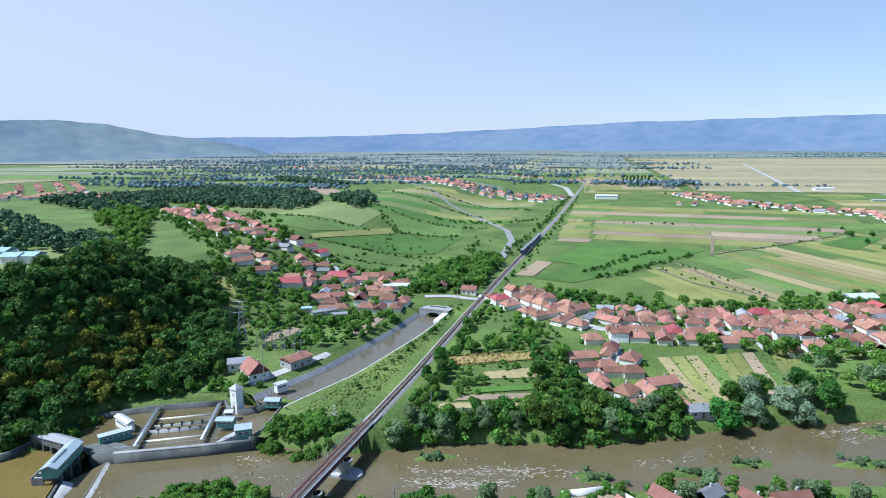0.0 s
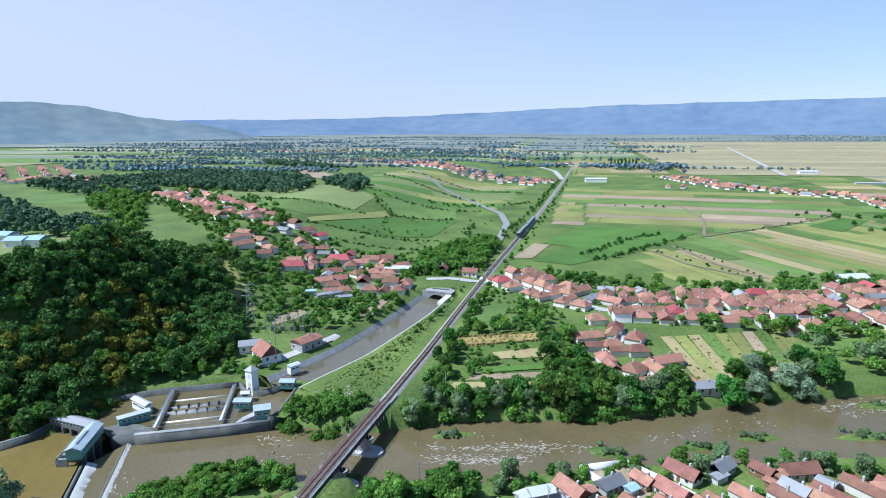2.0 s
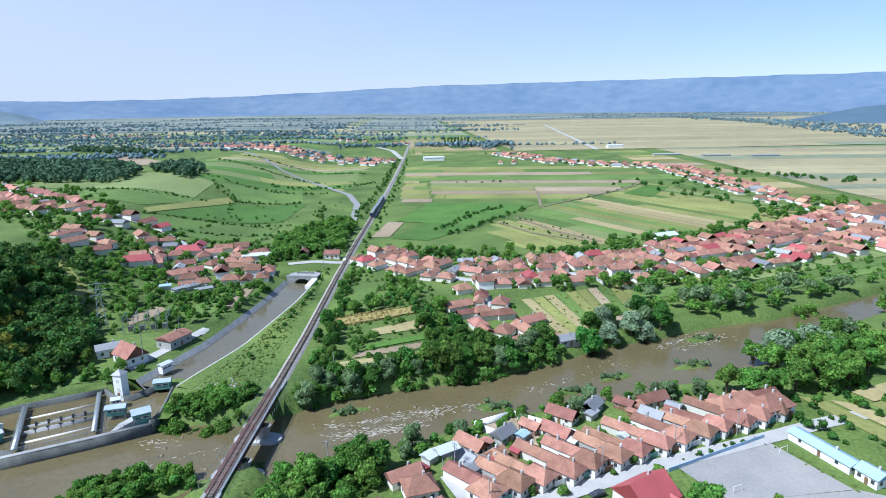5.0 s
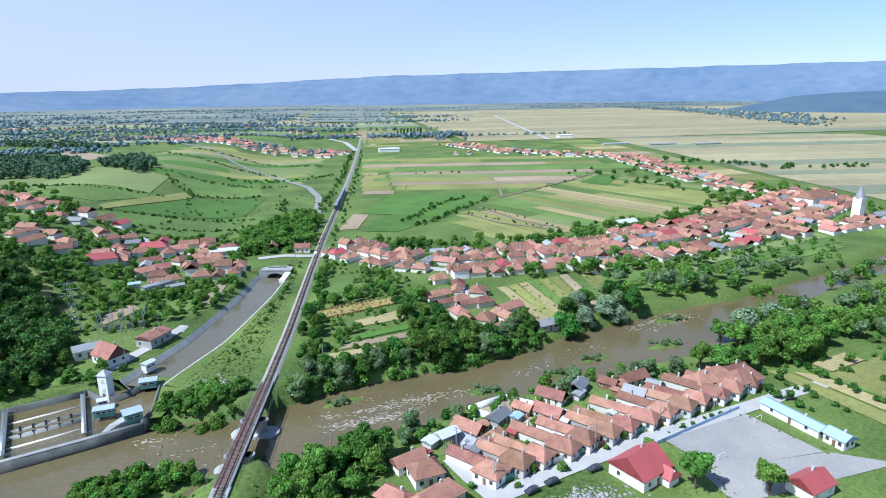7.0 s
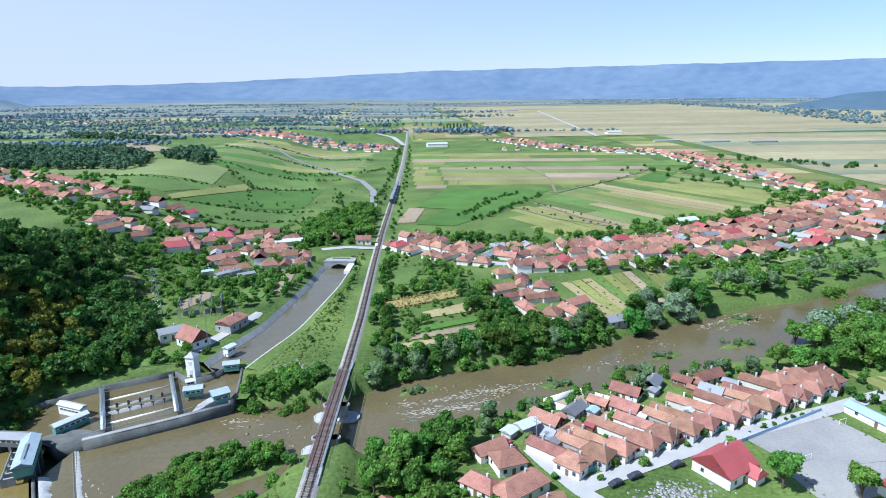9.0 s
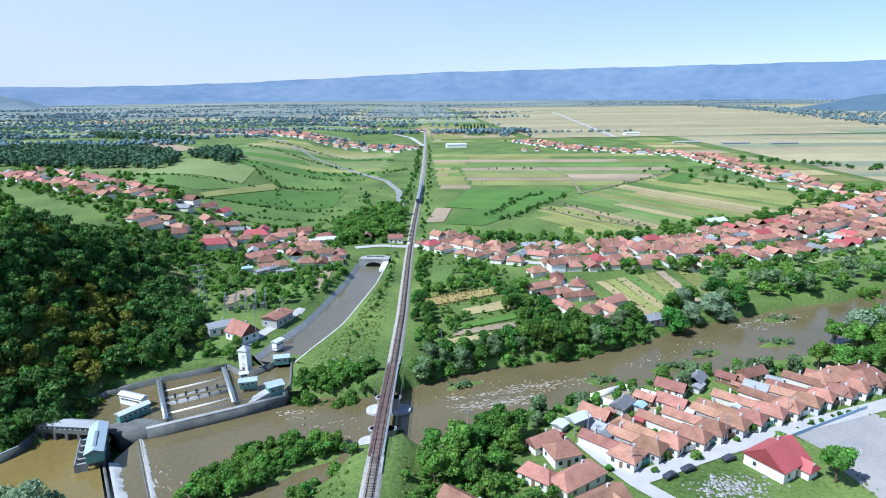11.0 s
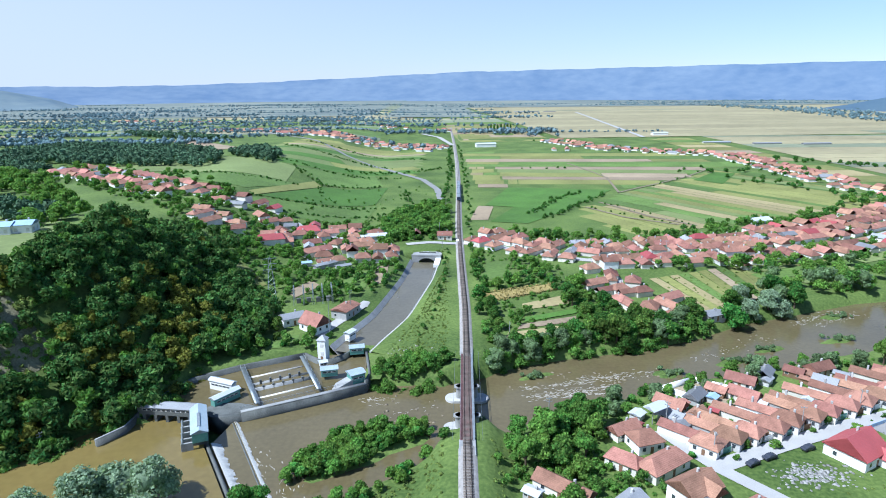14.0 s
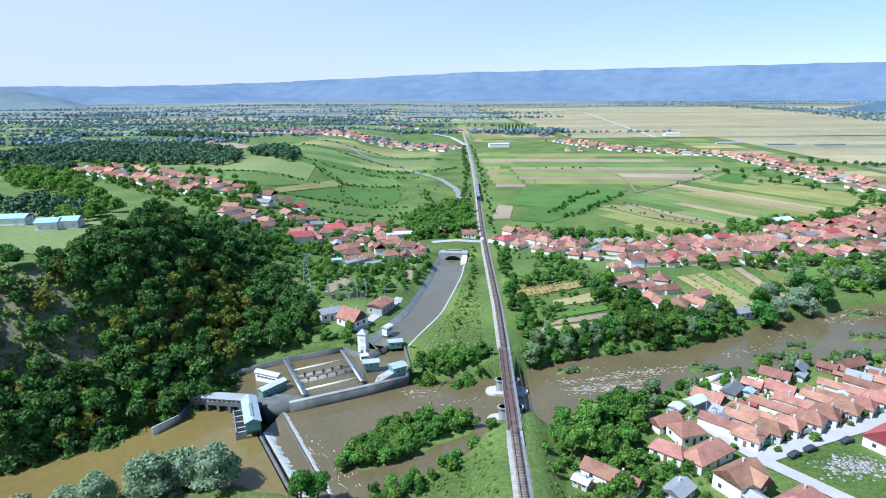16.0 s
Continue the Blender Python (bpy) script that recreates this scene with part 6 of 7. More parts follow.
spill([(-79.5, 130.5), (-62, 100)], 2.5, -5.35, -6.45)
spill([(-77.0, 144), (-54.5, 101)], 1.2, -6.45, -6.93)
spill([(-76.2, 144.6), (-68, 148)], 0.7, -6.5, -6.93)
wall_line("crest", [(-80.6, 130.2), (-63.2, 99.8)], 0.8, -10.5, -5.28, M["concrete_dark"], weir)
wall_line("sill", [(-77.3, 143.5), (-55.0, 100.8)], 0.4, -10.5, -6.47, M["concrete_dark"], weir)

basin = thing("settling_basin", "concrete settling basin with walkways and partitions", "basin")
wall_line("basin_wall", [(-75, 145), (-66, 149), (-52, 155.5), (-38, 162.5)], 1.3, -10, -3.7, M["concrete_dark"], basin)
wall_line("coping", [(-75, 145), (-66, 149), (-52, 155.5), (-38, 162.5)], 1.5, -3.7, -3.45, M["concrete"], basin)
wall_line("basin_wall", [(-106.5, 143), (-105, 152), (-102, 160), (-98, 167.5), (-92, 172), (-85, 176.5), (-74, 181.5), (-63, 186.5)], 1.0, -10, -2.9, M["concrete_dark"], basin)
wall_line("basin_wall", [(-63, 186.5), (-58, 181.5), (-52, 180.5), (-48, 185), (-45, 189)], 0.9, -10, -2.8, M["concrete_dark"], basin)
wall_line("basin_wall", [(-38, 162.5), (-37, 168), (-38.5, 178), (-40, 187)], 0.8, -10, -2.6, M["concrete_dark"], basin)
wall_line("basin_wall", [(-112, 130), (-107, 137), (-106.5, 143)], 1.0, -10, -3.2, M["concrete_dark"], basin)
wall_line("coping", [(-112, 130), (-107, 137), (-106.5, 143)], 0.5, -3.2, -3.05, M["concrete"], basin)
wall_line("walkway", [(-83.5, 176), (-71, 149.5)], 1.5, -3.45, -3.1, M["steel"], basin)
wall_line("walkway", [(-64, 184.5), (-53, 158.5)], 1.4, -3.45, -3.1, M["steel"], basin)
wall_line("partition", [(-77.4, 164.5), (-59.3, 173)], 0.5, -9, -4.2, M["concrete"], basin)
wall_line("partition", [(-75.4, 160.3), (-57.3, 169)], 0.7, -9, -3.8, M["concrete"], basin)
wall_line("partition", [(-80, 170), (-62.6, 178.8)], 0.4, -6, -4.45, M["wall"], basin)
wall_line("partition", [(-72.8, 155.2), (-54.8, 164.2)], 0.4, -6, -4.45, M["wall"], basin)
post = boxm("gate_post", (-0.35, -0.35, -1.5, 0.35, 0.35, 1.0), M["concrete_dark"], 0.05)
for a, b in (((-77.4, 164.5), (-59.3, 173)), ((-75.4, 160.3), (-57.3, 169))):
    for k in range(1, 6):
        t = k / 6
        part("gate_post", post, parent=basin, at=pose(a[0] + (b[0] - a[0]) * t, a[1] + (b[1] - a[1]) * t, -4.2, 0, 0, 25))
for (ax, ay), (bx, by), off in (((-83.5, 176), (-71, 149.5), 0.7), ((-83.5, 176), (-71, 149.5), -0.7), ((-64, 184.5), (-53, 158.5), 0.65), ((-75, 145), (-38, 162.5), 0.6)):
    ln = math.hypot(bx - ax, by - ay)
    ox, oy = -(by - ay) / ln * off, (bx - ax) / ln * off
    bm = bmesh.new()
    for z in (-2.55, -2.1):
        beam(bm, (ax + ox, ay + oy, z), (bx + ox, by + oy, z), 0.04, sides=5)
    for k in range(13):
        t = k / 12
        x, y = ax + ox + (bx - ax) * t, ay + oy + (by - ay) * t
        beam(bm, (x, y, -3.2), (x, y, -2.08), 0.04, sides=5)
    part("railing", bm, M["steel"], basin)
bm = bmesh.new()
for pts in ([(-50, 157.5, -3.3), (-42, 161.4, -3.3), (-42.8, 166, -3.3), (-49, 164, -3.3)],):
    lo = [bm.verts.new((x, y, -9)) for x, y, z in pts]
    hi = [bm.verts.new((x + (0.6 if k in (0, 3) else 0), y, (-4.6, -1.6, -1.6, -4.2)[k])) for k, (x, y, z) in enumerate(pts)]
    bm.faces.new(hi)
    for k in range(4):
        bm.faces.new((lo[k], lo[(k + 1) % 4], hi[(k + 1) % 4], hi[k]))
part("spillway_ramp", bm, M["concrete"], basin)
spill_v = spill([(-36.5, 163.5), (-41.5, 160.5)], -3.0, -4.4, -7.9, "side_spill")


def shed(name, L, W, z0, z1, rise, m, wall="green_paint", roof="pale_sheet", label="green sheet-clad gate hut with a pale roof", bands=2, legs=0):
    """A small gate hut: clad body, low pitched roof, window band, and legs where it stands over water."""
    ob = thing(name, label, "hut", m, group="gate huts")
    part("body", boxm("body", (-L / 2, -W / 2, z0, L / 2, W / 2, z1), M[wall], 0.04), parent=ob)
    part("roof", pydata("roof", roof_mesh(L, W, rise, 0.35, 0), M[roof]), parent=ob, at=pose(0, 0, z1))
    part("roof_end", pydata("roof_end", wall_mesh(L - 0.1, W - 0.1, 0.02, rise - 0.05, True, 0.0), M[wall]), parent=ob, at=pose(0, 0, z1))
    for s in (-1, 1):
        wb = part("window_band", boxm("window_band", (-L * 0.42, -0.05, -0.35, L * 0.42, 0.05, 0.35), M["frame"], 0.02), parent=ob, at=pose(0, s * W / 2, (z0 * 0.35 + z1 * 0.65)))
        for k in range(max(2, int(L / 1.8))):
            n_ = max(2, int(L / 1.8))
            part("pane", boxm("pane", (-0.32 * L / n_, -0.07, -0.26, 0.32 * L / n_, 0.07, 0.26), M["glass"], 0.01), parent=wb, at=pose(-L * 0.42 + L * 0.84 * (k + 0.5) / n_, 0, 0))
    for k in range(legs):
        x = -L / 2 + L * (k + 0.5) / legs
        part("leg", boxm("leg", (x - 0.5, -W / 2, -11 - 0, x + 0.5, W / 2, z0 + 0.02), M["concrete_dark"], 0.05), parent=ob)
    return ob


# intake house with its row of gates, and the weir's own gate house
shed("gate_house", 19, 3.8, -3.2, -0.6, 0.9, pose(-96.6, 144.6, 0, 0, 0, -9), wall="concrete_dark", roof="tile_grey", label="long grey-roofed intake gallery on concrete piers", legs=5)
gh = shed("gate_house", 16, 4.2, -3.6, -0.6, 0.9, pose(-84.2, 135.4, 0.2, 0, 0, -69), label="tall green weir gate house with a pale sheet roof", legs=3)
for x in (-5.5, -2.0, 1.5, 5.0, 7.6):
    part("gate_pier", boxm("gate_pier", (x - 0.3, -5.2, -11, x + 0.3, -2.0, -3.2), M["concrete"], 0.04), parent=gh)
for z in (-3.0, -4.4):
    part("gate_beam", boxm("gate_beam", (-6, -5.0, z - 0.2, 8, -4.7, z + 0.2), M["steel"], 0.03), parent=gh)
for x in (-3.75, -0.25, 3.25, 6.3):
    part("gate_leaf", boxm("gate_leaf", (x - 1.4, -3.6, -9, x + 1.4, -3.35, -4.6), M["concrete_dark"], 0.03), parent=gh)
part("roof_walk", boxm("roof_walk", (-2, -0.4, 0.35, 6, 0.4, 0.55), M["steel"], 0.03), parent=gh)
shed("gate_hut", 9.5, 2.3, -5.5, -1.5, 0.5, pose(-86, 162.2, 0.0, 0, 0, -24), roof="tile_white", wall="wall_white", label="white-roofed screen house over the intake")
shed("gate_hut", 9.5, 2.3, -5.5, -1.9, 0.5, pose(-82.5, 154.0, 0.1, 0, 0, 52), label="sloping green screen house with a white roof", roof="tile_white")
shed("gate_hut", 5.6, 3.0, -3.5, -0.9, 0.5, pose(-51.2, 169.3, 0, 0, 0, 12))
shed("gate_hut", 5.0, 4.2, -4.0, -0.2, 0.6, pose(-41.3, 164.4, 0, 0, 0, 30))
shed("gate_hut", 5.2, 3.2, -3.5, -0.8, 0.6, pose(-43.6, 187.2, 0, 0, 0, 10))
shed("gate_hut", 2.6, 2.2, -3.4, -1.6, 0.5, pose(-54.5, 176.2, 0, 0, 0, 20), wall="wall_white", roof="tile_white", label="small white annex below the tower")
shed("gate_hut", 4.2, 2.4, -2.0, 1.4, 0.4, pose(-47.5, 199.5, -1.2, 0, 0, 60), wall="wall_white", roof="tile_white", label="small white control hut on the canal bank")
flat("slab", [(-90, 147), (-83, 143.2), (-76, 145.2), (-70.5, 149.5), (-78, 152), (-84, 152)], -4.3, M["concrete_dark"], "stained concrete deck between the gate houses", "concrete deck")

flat("slab", [(-45.5, 190), (-39.5, 187), (-37.5, 176), (-36.5, 164), (-33, 164), (-31, 178), (-33, 192), (-44, 193)], -2.9, M["grass"], "grass edge round the basin", "bank")
pierw = thing("pier_block", "stained concrete pier joining weir and basin", "pier")
wall_line("block", [(-86, 146.5), (-81, 143.4), (-76, 145.2), (-71, 148.5)], 1.6, -10, -4.28, M["concrete_dark"], pierw)
tower = thing("tower", "slim white rendered tower with a grey pyramid roof", "tower", pose(-55.3, 182.3, -3.8, 0, 0, -14))
part("shaft", boxm("shaft", (-1.6, -1.6, -2, 1.6, 1.6, 8.3), M["wall_white"], 0.05), parent=tower)
bm = bmesh.new()
bmesh.ops.create_cone(bm, cap_ends=True, segments=4, radius1=2.75, radius2=0.02, depth=1.7, matrix=Matrix.Translation((0, 0, 9.15)) @ Matrix.Rotation(radians(45), 4, "Z"))
part("roof", bm, M["tile_grey"], tower)
for z in (3.0, 6.2):
    part("window", WINDOW, parent=tower, at=pose(0.2, -1.6, z))
part("door", DOOR, parent=tower, at=pose(0, -1.6, 0.0))


# ---- canal ----
cl = []
for (ax, ay), (bx, by) in zip(CANAL, CANAL[1:]):
    k_ = max(2, int(math.hypot(bx - ax, by - ay) / 3))
    cl += [(ax + (bx - ax) * t / k_, ay + (by - ay) * t / k_) for t in range(k_)]
cl = np.array(cl + [CANAL[-1]])
for _ in range(6):
    cl[1:-1] = (cl[:-2] + 2 * cl[1:-1] + cl[2:]) / 4
ct = np.gradient(cl, axis=0)
ct /= np.linalg.norm(ct, axis=1)[:, None]
cn = np.stack([ct[:, 1], -ct[:, 0]], 1)


def canal_strip(name, o0, z0, o1, z1, material, label, category="canal lining"):
    a, b = cl + cn * o0, cl + cn * o1
    za = land(a[:, 0], a[:, 1]) + 0.1 if z0 is None else np.full(len(a), z0)
    zb = land(b[:, 0], b[:, 1]) + 0.1 if z1 is None else np.full(len(b), z1)
    n_ = len(cl)
    i_ = np.arange(n_ - 1)
    return tagged(new(name, mesh_np(name, np.concatenate([np.column_stack([a, za]), np.column_stack([b, zb])]), np.stack([i_ + n_, i_ + 1 + n_, i_ + 1, i_], 1)[:, ::-1], material)), label, category, kind="structure")


canal_strip("water_canal", -7.1, -3.9, 6.4, -3.9, M["canal_water"], "brown water of the straight mill canal", "water")
canal_strip("canal_bank", 4.8, -5.6, 7.6, -2.4, M["concrete_dark"], "sloping concrete lining of the canal")
canal_strip("canal_bank", 8.4, -2.3, 14.0, None, M["grass"], "grass berm along the canal", "bank")
canal_strip("canal_bank", -8.9, -2.0, -14, None, M["grass"], "grass slope above the canal", "bank")
kerb = thing("canal_kerb", "white concrete kerb along the canal", "kerb")
side = thing("canal_wall", "stepped pale concrete slabs lining the canal slope", "canal wall")
ka, kb = cl + cn * 7.4, cl + cn * 8.6
for k in range(len(cl) - 1):
    for who, o0, z0, o1, z1, m_, nm in ((kerb, 7.7, -2.35, 8.4, -2.3, "pale_road", "kerb_stone"), (side, -5.0, -5.6, -6.9, -3.9, "concrete", "slab"), (side, -7.0, -3.8, -8.9, -1.95, "concrete", "slab")):
        q = [cl[k] + ct[k] * 0.06 + cn[k] * o0, cl[k] + ct[k] * 0.06 + cn[k] * o1, cl[k + 1] - ct[k] * 0.06 + cn[k + 1] * o1, cl[k + 1] - ct[k] * 0.06 + cn[k + 1] * o0]
        zs = (z0, z1, z1, z0)
        bm = bmesh.new()
        hi = [bm.verts.new((p[0], p[1], z)) for p, z in zip(q, zs)]
        lo = [bm.verts.new((p[0], p[1], z - 0.45)) for p, z in zip(q, zs)]
        bm.faces.new(hi)
        bm.faces.new(lo[::-1])
        for e in range(4):
            bm.faces.new((lo[e], lo[(e + 1) % 4], hi[(e + 1) % 4], hi[e]))
        bmesh.ops.recalc_face_normals(bm, faces=bm.faces[:])
        part(nm, bm, M[m_], who)
portal = thing("canal_portal", "concrete tunnel mouth where the canal ends", "tunnel portal", pose(-17.6, 312.5, 0, 0, 0, -6))
bm = bmesh.new()
R_, H0 = 4.6, -4.6
arch = [(-R_, -9)] + [(-R_ * math.cos(math.pi * k / 14), H0 + R_ * 0.62 * math.sin(math.pi * k / 14)) for k in range(15)] + [(R_, -9)]
outer = [(-8.5, -9), (-8.5, -0.6)] + [(-8.5 + 17 * k / 12, -0.6) for k in range(1, 12)] + [(8.5, -0.6), (8.5, -9)]
n_ = len(arch)
outer = [outer[round(k * (len(outer) - 1) / (n_ - 1))] for k in range(n_)]
for y, flip in ((0, 1), (2.0, -1)):
    va, vb = [bm.verts.new((x, y, z)) for x, z in arch], [bm.verts.new((x, y, z)) for x, z in outer]
    for k in range(n_ - 1):
        bm.faces.new((va[k], va[k + 1], vb[k + 1], vb[k])[::flip])
    if y == 0:
        fa, fb = va, vb
    else:
        for k in range(n_ - 1):
            bm.faces.new((fa[k], va[k], va[k + 1], fa[k + 1]))
            bm.faces.new((fb[k + 1], vb[k + 1], vb[k], fb[k]))
bmesh.ops.recalc_face_normals(bm, faces=bm.faces[:])
part("arch_wall", bm, M["concrete"], portal)
part("tunnel_back", boxm("tunnel_back", (-5, 7, -9, 5, 7.4, 0), M["concrete_dark"], 0.02), parent=portal)
part("parapet", boxm("parapet", (-8.6, -0.1, -0.62, 8.6, 0.4, 0.25), M["concrete"], 0.03), parent=portal)
part("deck", boxm("deck", (-8.5, 0.4, -1.1, 8.5, 14, -0.62), M["concrete"], 0.03), parent=portal)
part("wing_wall", boxm("wing_wall", (5.4, -14, -3.2, 8.6, 0.2, -1.4), M["wall_white"], 0.05), parent=portal)

# ---- yard beside the canal ----
place(house(10, 8, 3.4, 3.6, hip=0, wall="wall_white", label="white gabled keeper's house with a rusty red roof"), -62.5, 206, -38)
place(house(9, 6, 3.2, 1.4, roof="tile_grey", wall="wall_white", label="white store house with a pale grey roof"), -73, 212, 30)
place(house(11, 7.5, 3.6, 1.0, roof="tile", wall="wall_grey", label="low-roofed grey transformer building"), -52, 221, 65)
sub = thing("substation", "open-air electrical substation of steel lattice frames", "substation", pose(-68, 236, zat(-68, 236), 0, 0, 12))
for k in range(5):
    x = -9 + k * 4.2
    for yy in (-4, 4):
        bm = bmesh.new()
        for dx in (-0.35, 0.35):
            beam(bm, (x + dx, yy, -1), (x + dx * 0.4, yy, 7.5), 0.08, sides=4)
        for z in range(1, 7):
            beam(bm, (x - 0.32, yy, z), (x + 0.3, yy, z + 0.9), 0.045, sides=4)
        part("lattice_post", bm, M["steel"], sub)
    bm = bmesh.new()
    beam(bm, (x, -4, 7.3), (x, 4, 7.3), 0.16, sides=4)
    beam(bm, (x, -4, 5.2), (x, 4, 5.2), 0.10, sides=4)
    part("busbar", bm, M["steel"], sub)
for k in range(4):
    part("transformer", boxm("transformer", (-1, -0.8, -0.5, 1, 0.8, 2.2), M["concrete_dark"], 0.1) if k == 0 else bpy.data.meshes["transformer"], parent=sub, at=pose(-7 + k * 4.4, 0, 0))


def pylon(x, y, h):
    """A four-legged lattice power pylon with three pairs of arms."""
    ob = thing("pylon", "steel lattice power pylon on the hillside", "pylon", pose(x, y, zat(x, y), 0, 0, 20))
    for sx in (-1, 1):
        for sy in (-1, 1):
            bm = bmesh.new()
            beam(bm, (sx * 2, sy * 2, -1), (sx * 0.35, sy * 0.35, h), 0.12, 0.07, 4)
            part("leg", bm, M["steel"], ob)
    bm = bmesh.new()
    for k in range(9):
        z0, z1 = h * k / 9, h * (k + 1) / 9
        r0, r1 = 2 - 1.65 * k / 9, 2 - 1.65 * (k + 1) / 9
        for s in (-1, 1):
            beam(bm, (-r0, s * r0, z0), (r1, s * r1, z1), 0.06, sides=4)
            beam(bm, (s * r0, -r0, z0), (s * r1, r1, z1), 0.06, sides=4)
    part("bracing", bm, M["steel"], ob)
    for z in (h * 0.72, h * 0.84, h * 0.96):
        bm = bmesh.new()
        beam(bm, (-3.2, 0, z), (3.2, 0, z), 0.09, sides=4)
        part("arm", bm, M["steel"], ob)
    return ob


pylon(-87, 236, 21)


def pole(x, y, h, cross=1, lab="grey concrete power pole with a crossarm"):
    ob = thing("power_pole", lab, "power pole", group="power poles", m=pose(x, y, zat(x, y), 0, 0, float(rng.uniform(0, 180))))
    bm = bmesh.new()
    beam(bm, (0, 0, -1), (0, 0, h), 0.17, 0.10, 8)
    part("post", bm, M["concrete"], ob)
    for k in range(cross):
        bm = bmesh.new()
        box(bm, -0.9, -0.06, h - 0.5 - k * 0.9, 0.9, 0.06, h - 0.36 - k * 0.9)
        for dx in (-0.8, 0, 0.8):
            beam(bm, (dx, 0, h - 0.36 - k * 0.9), (dx, 0, h - 0.1 - k * 0.9), 0.05)
        part("crossarm", bm, M["steel"], ob)
    return ob


for x, y, h, c in ((-56, 202, 15, 1), (-50, 222, 11, 2), (-47, 192, 8, 1), (15, 192, 9, 1), (20, 138, 9, 2), (54.5, 134.2, 9, 2), (-101, 196, 10, 2), (-104, 150, 9, 2), (-126, 128, 9, 2), (94, 131.5, 8, 1), (118, 141, 8, 1), (140, 148, 8, 1),
                   (-8, 330, 9, 1), (-9, 360, 9, 1), (62, 119, 8, 1), (-31, 250, 8, 1), (60, 314, 8, 1), (120, 308, 8, 1), (180, 316, 8, 1)):
    pole(x, y, h, c)

# transformer stand by the river gardens
stand = thing("transformer_stand", "pole-mounted transformer with a pale hood", "transformer", pose(52.4, 137.2, zat(52.4, 137.2), 0, 0, 30))
for dx in (-1.2, 1.2):
    bm = bmesh.new()
    beam(bm, (dx, 0, -1), (dx, 0, 6.5), 0.15)
    part("post", bm, M["concrete"], stand)
part("hood", pydata("hood", roof_mesh(6.5, 4, 0.9, 0.2, 0), M["tile_white"]), parent=stand, at=pose(0, 0, 5.6))
part("tank", boxm("tank", (-0.8, -0.6, 3, 0.8, 0.6, 4.6), M["concrete"], 0.08), parent=stand)


# ---- train ----
def rail_car(y, kind):
    ang_ = math.degrees(math.atan2(float(rail_x(y + 5) - rail_x(y - 5)), 10))
    lab = "dark blue diesel locomotive on the railway" if kind == "locomotive" else "dark grey freight wagon on the railway"
    ob = thing(kind, lab, "train", group="freight train", m=pose(float(rail_x(y)), y, 0.32, 0, 0, -ang_))
    L = 17.0 if kind == "locomotive" else 14.0
    part("underframe", boxm("underframe", (-1.3, -L / 2, 0.85, 1.3, L / 2, 1.25), M["wagon"], 0.05), parent=ob)
    part("body", boxm("body", (-1.45, -L / 2 + 0.2, 1.25, 1.45, L / 2 - 0.2, 3.5 if kind == "locomotive" else 2.9), M["loco" if kind == "locomotive" else "wagon"], 0.12), parent=ob)
    part("roof", boxm("roof", (-1.3, -L / 2 + 0.4, 3.5 if kind == "locomotive" else 2.9, 1.3, L / 2 - 0.4, 3.9 if kind == "locomotive" else 3.05), M["steel"], 0.15), parent=ob)
    if kind == "locomotive":
        for s in (-1, 1):
            part("windscreen", boxm("windscreen", (-1.1, -0.06, -0.4, 1.1, 0.06, 0.4), M["glass"], 0.02), parent=ob, at=pose(0, s * (L / 2 - 0.2), 2.9))
    wheel = bpy.data.meshes.get("wheelset")
    if wheel is None:
        bm = bmesh.new()
        for sx in (-0.75, 0.75):
            bmesh.ops.create_cone(bm, cap_ends=True, segments=18, radius1=0.48, radius2=0.48, depth=0.14, matrix=Matrix.Translation((sx, 0, 0.48)) @ Matrix.Rotation(radians(90), 4, "Y"))
        beam(bm, (-0.75, 0, 0.48), (0.75, 0, 0.48), 0.08)
        wheel = bpy.data.meshes.new("wheelset")
        bm.to_mesh(wheel)
        bm.free()
        wheel.materials.append(M["rail"])
    for s in (-L * 0.38, -L * 0.25, L * 0.25, L * 0.38):
        part("wheelset", wheel, parent=ob, at=pose(0, s, 0))
    return ob


for k in range(6):
    rail_car(490 + k * (18.2 if k < 2 else 15.2) + (6 if k >= 2 else 0), "locomotive" if k < 2 else "wagon")


# ---- cars ----
def car_at(x, y, rot, paint="car"):
    ob = thing("car", "parked dark hatchback beside the street" if paint == "car" else "parked white car beside the houses", "car", group="parked cars", m=pose(x, y, zat(x, y) + 0.22, 0, 0, rot))
    prof_ = [(-2.0, 0.35), (-2.05, 0.75), (-1.85, 0.95), (-1.2, 1.02), (-0.55, 1.45), (0.9, 1.48), (1.65, 1.05), (2.0, 0.95), (2.05, 0.4)]
    bm = bmesh.new()
    rings = []
    for s in (-1, 1):
        rings.append([bm.verts.new((px, s * (0.85 if pz < 1.1 else 0.66), pz)) for px, pz in prof_])
    for k in range(len(prof_)):
        bm.faces.new((rings[0][k], rings[0][(k + 1) % len(prof_)], rings[1][(k + 1) % len(prof_)], rings[1][k]))
    bm.faces.new(rings[0][::-1])
    bm.faces.new(rings[1])
    bmesh.ops.recalc_face_normals(bm, faces=bm.faces[:])
    part("body", bm, M[paint], ob)
    part("window", boxm("window", (-0.5, -0.75, 1.08, 1.1, 0.75, 1.38), M["glass"], 0.05), parent=ob)
    for sx in (-1.3, 1.3):
        for sy in (-0.8, 0.8):
            bm = bmesh.new()
            bmesh.ops.create_cone(bm, cap_ends=True, segments=16, radius1=0.31, radius2=0.31, depth=0.2, matrix=Matrix.Translation((sx, sy, 0.31)) @ Matrix.Rotation(radians(90), 4, "X"))
            part("wheel", bm, M["rubber"], ob)
    return ob


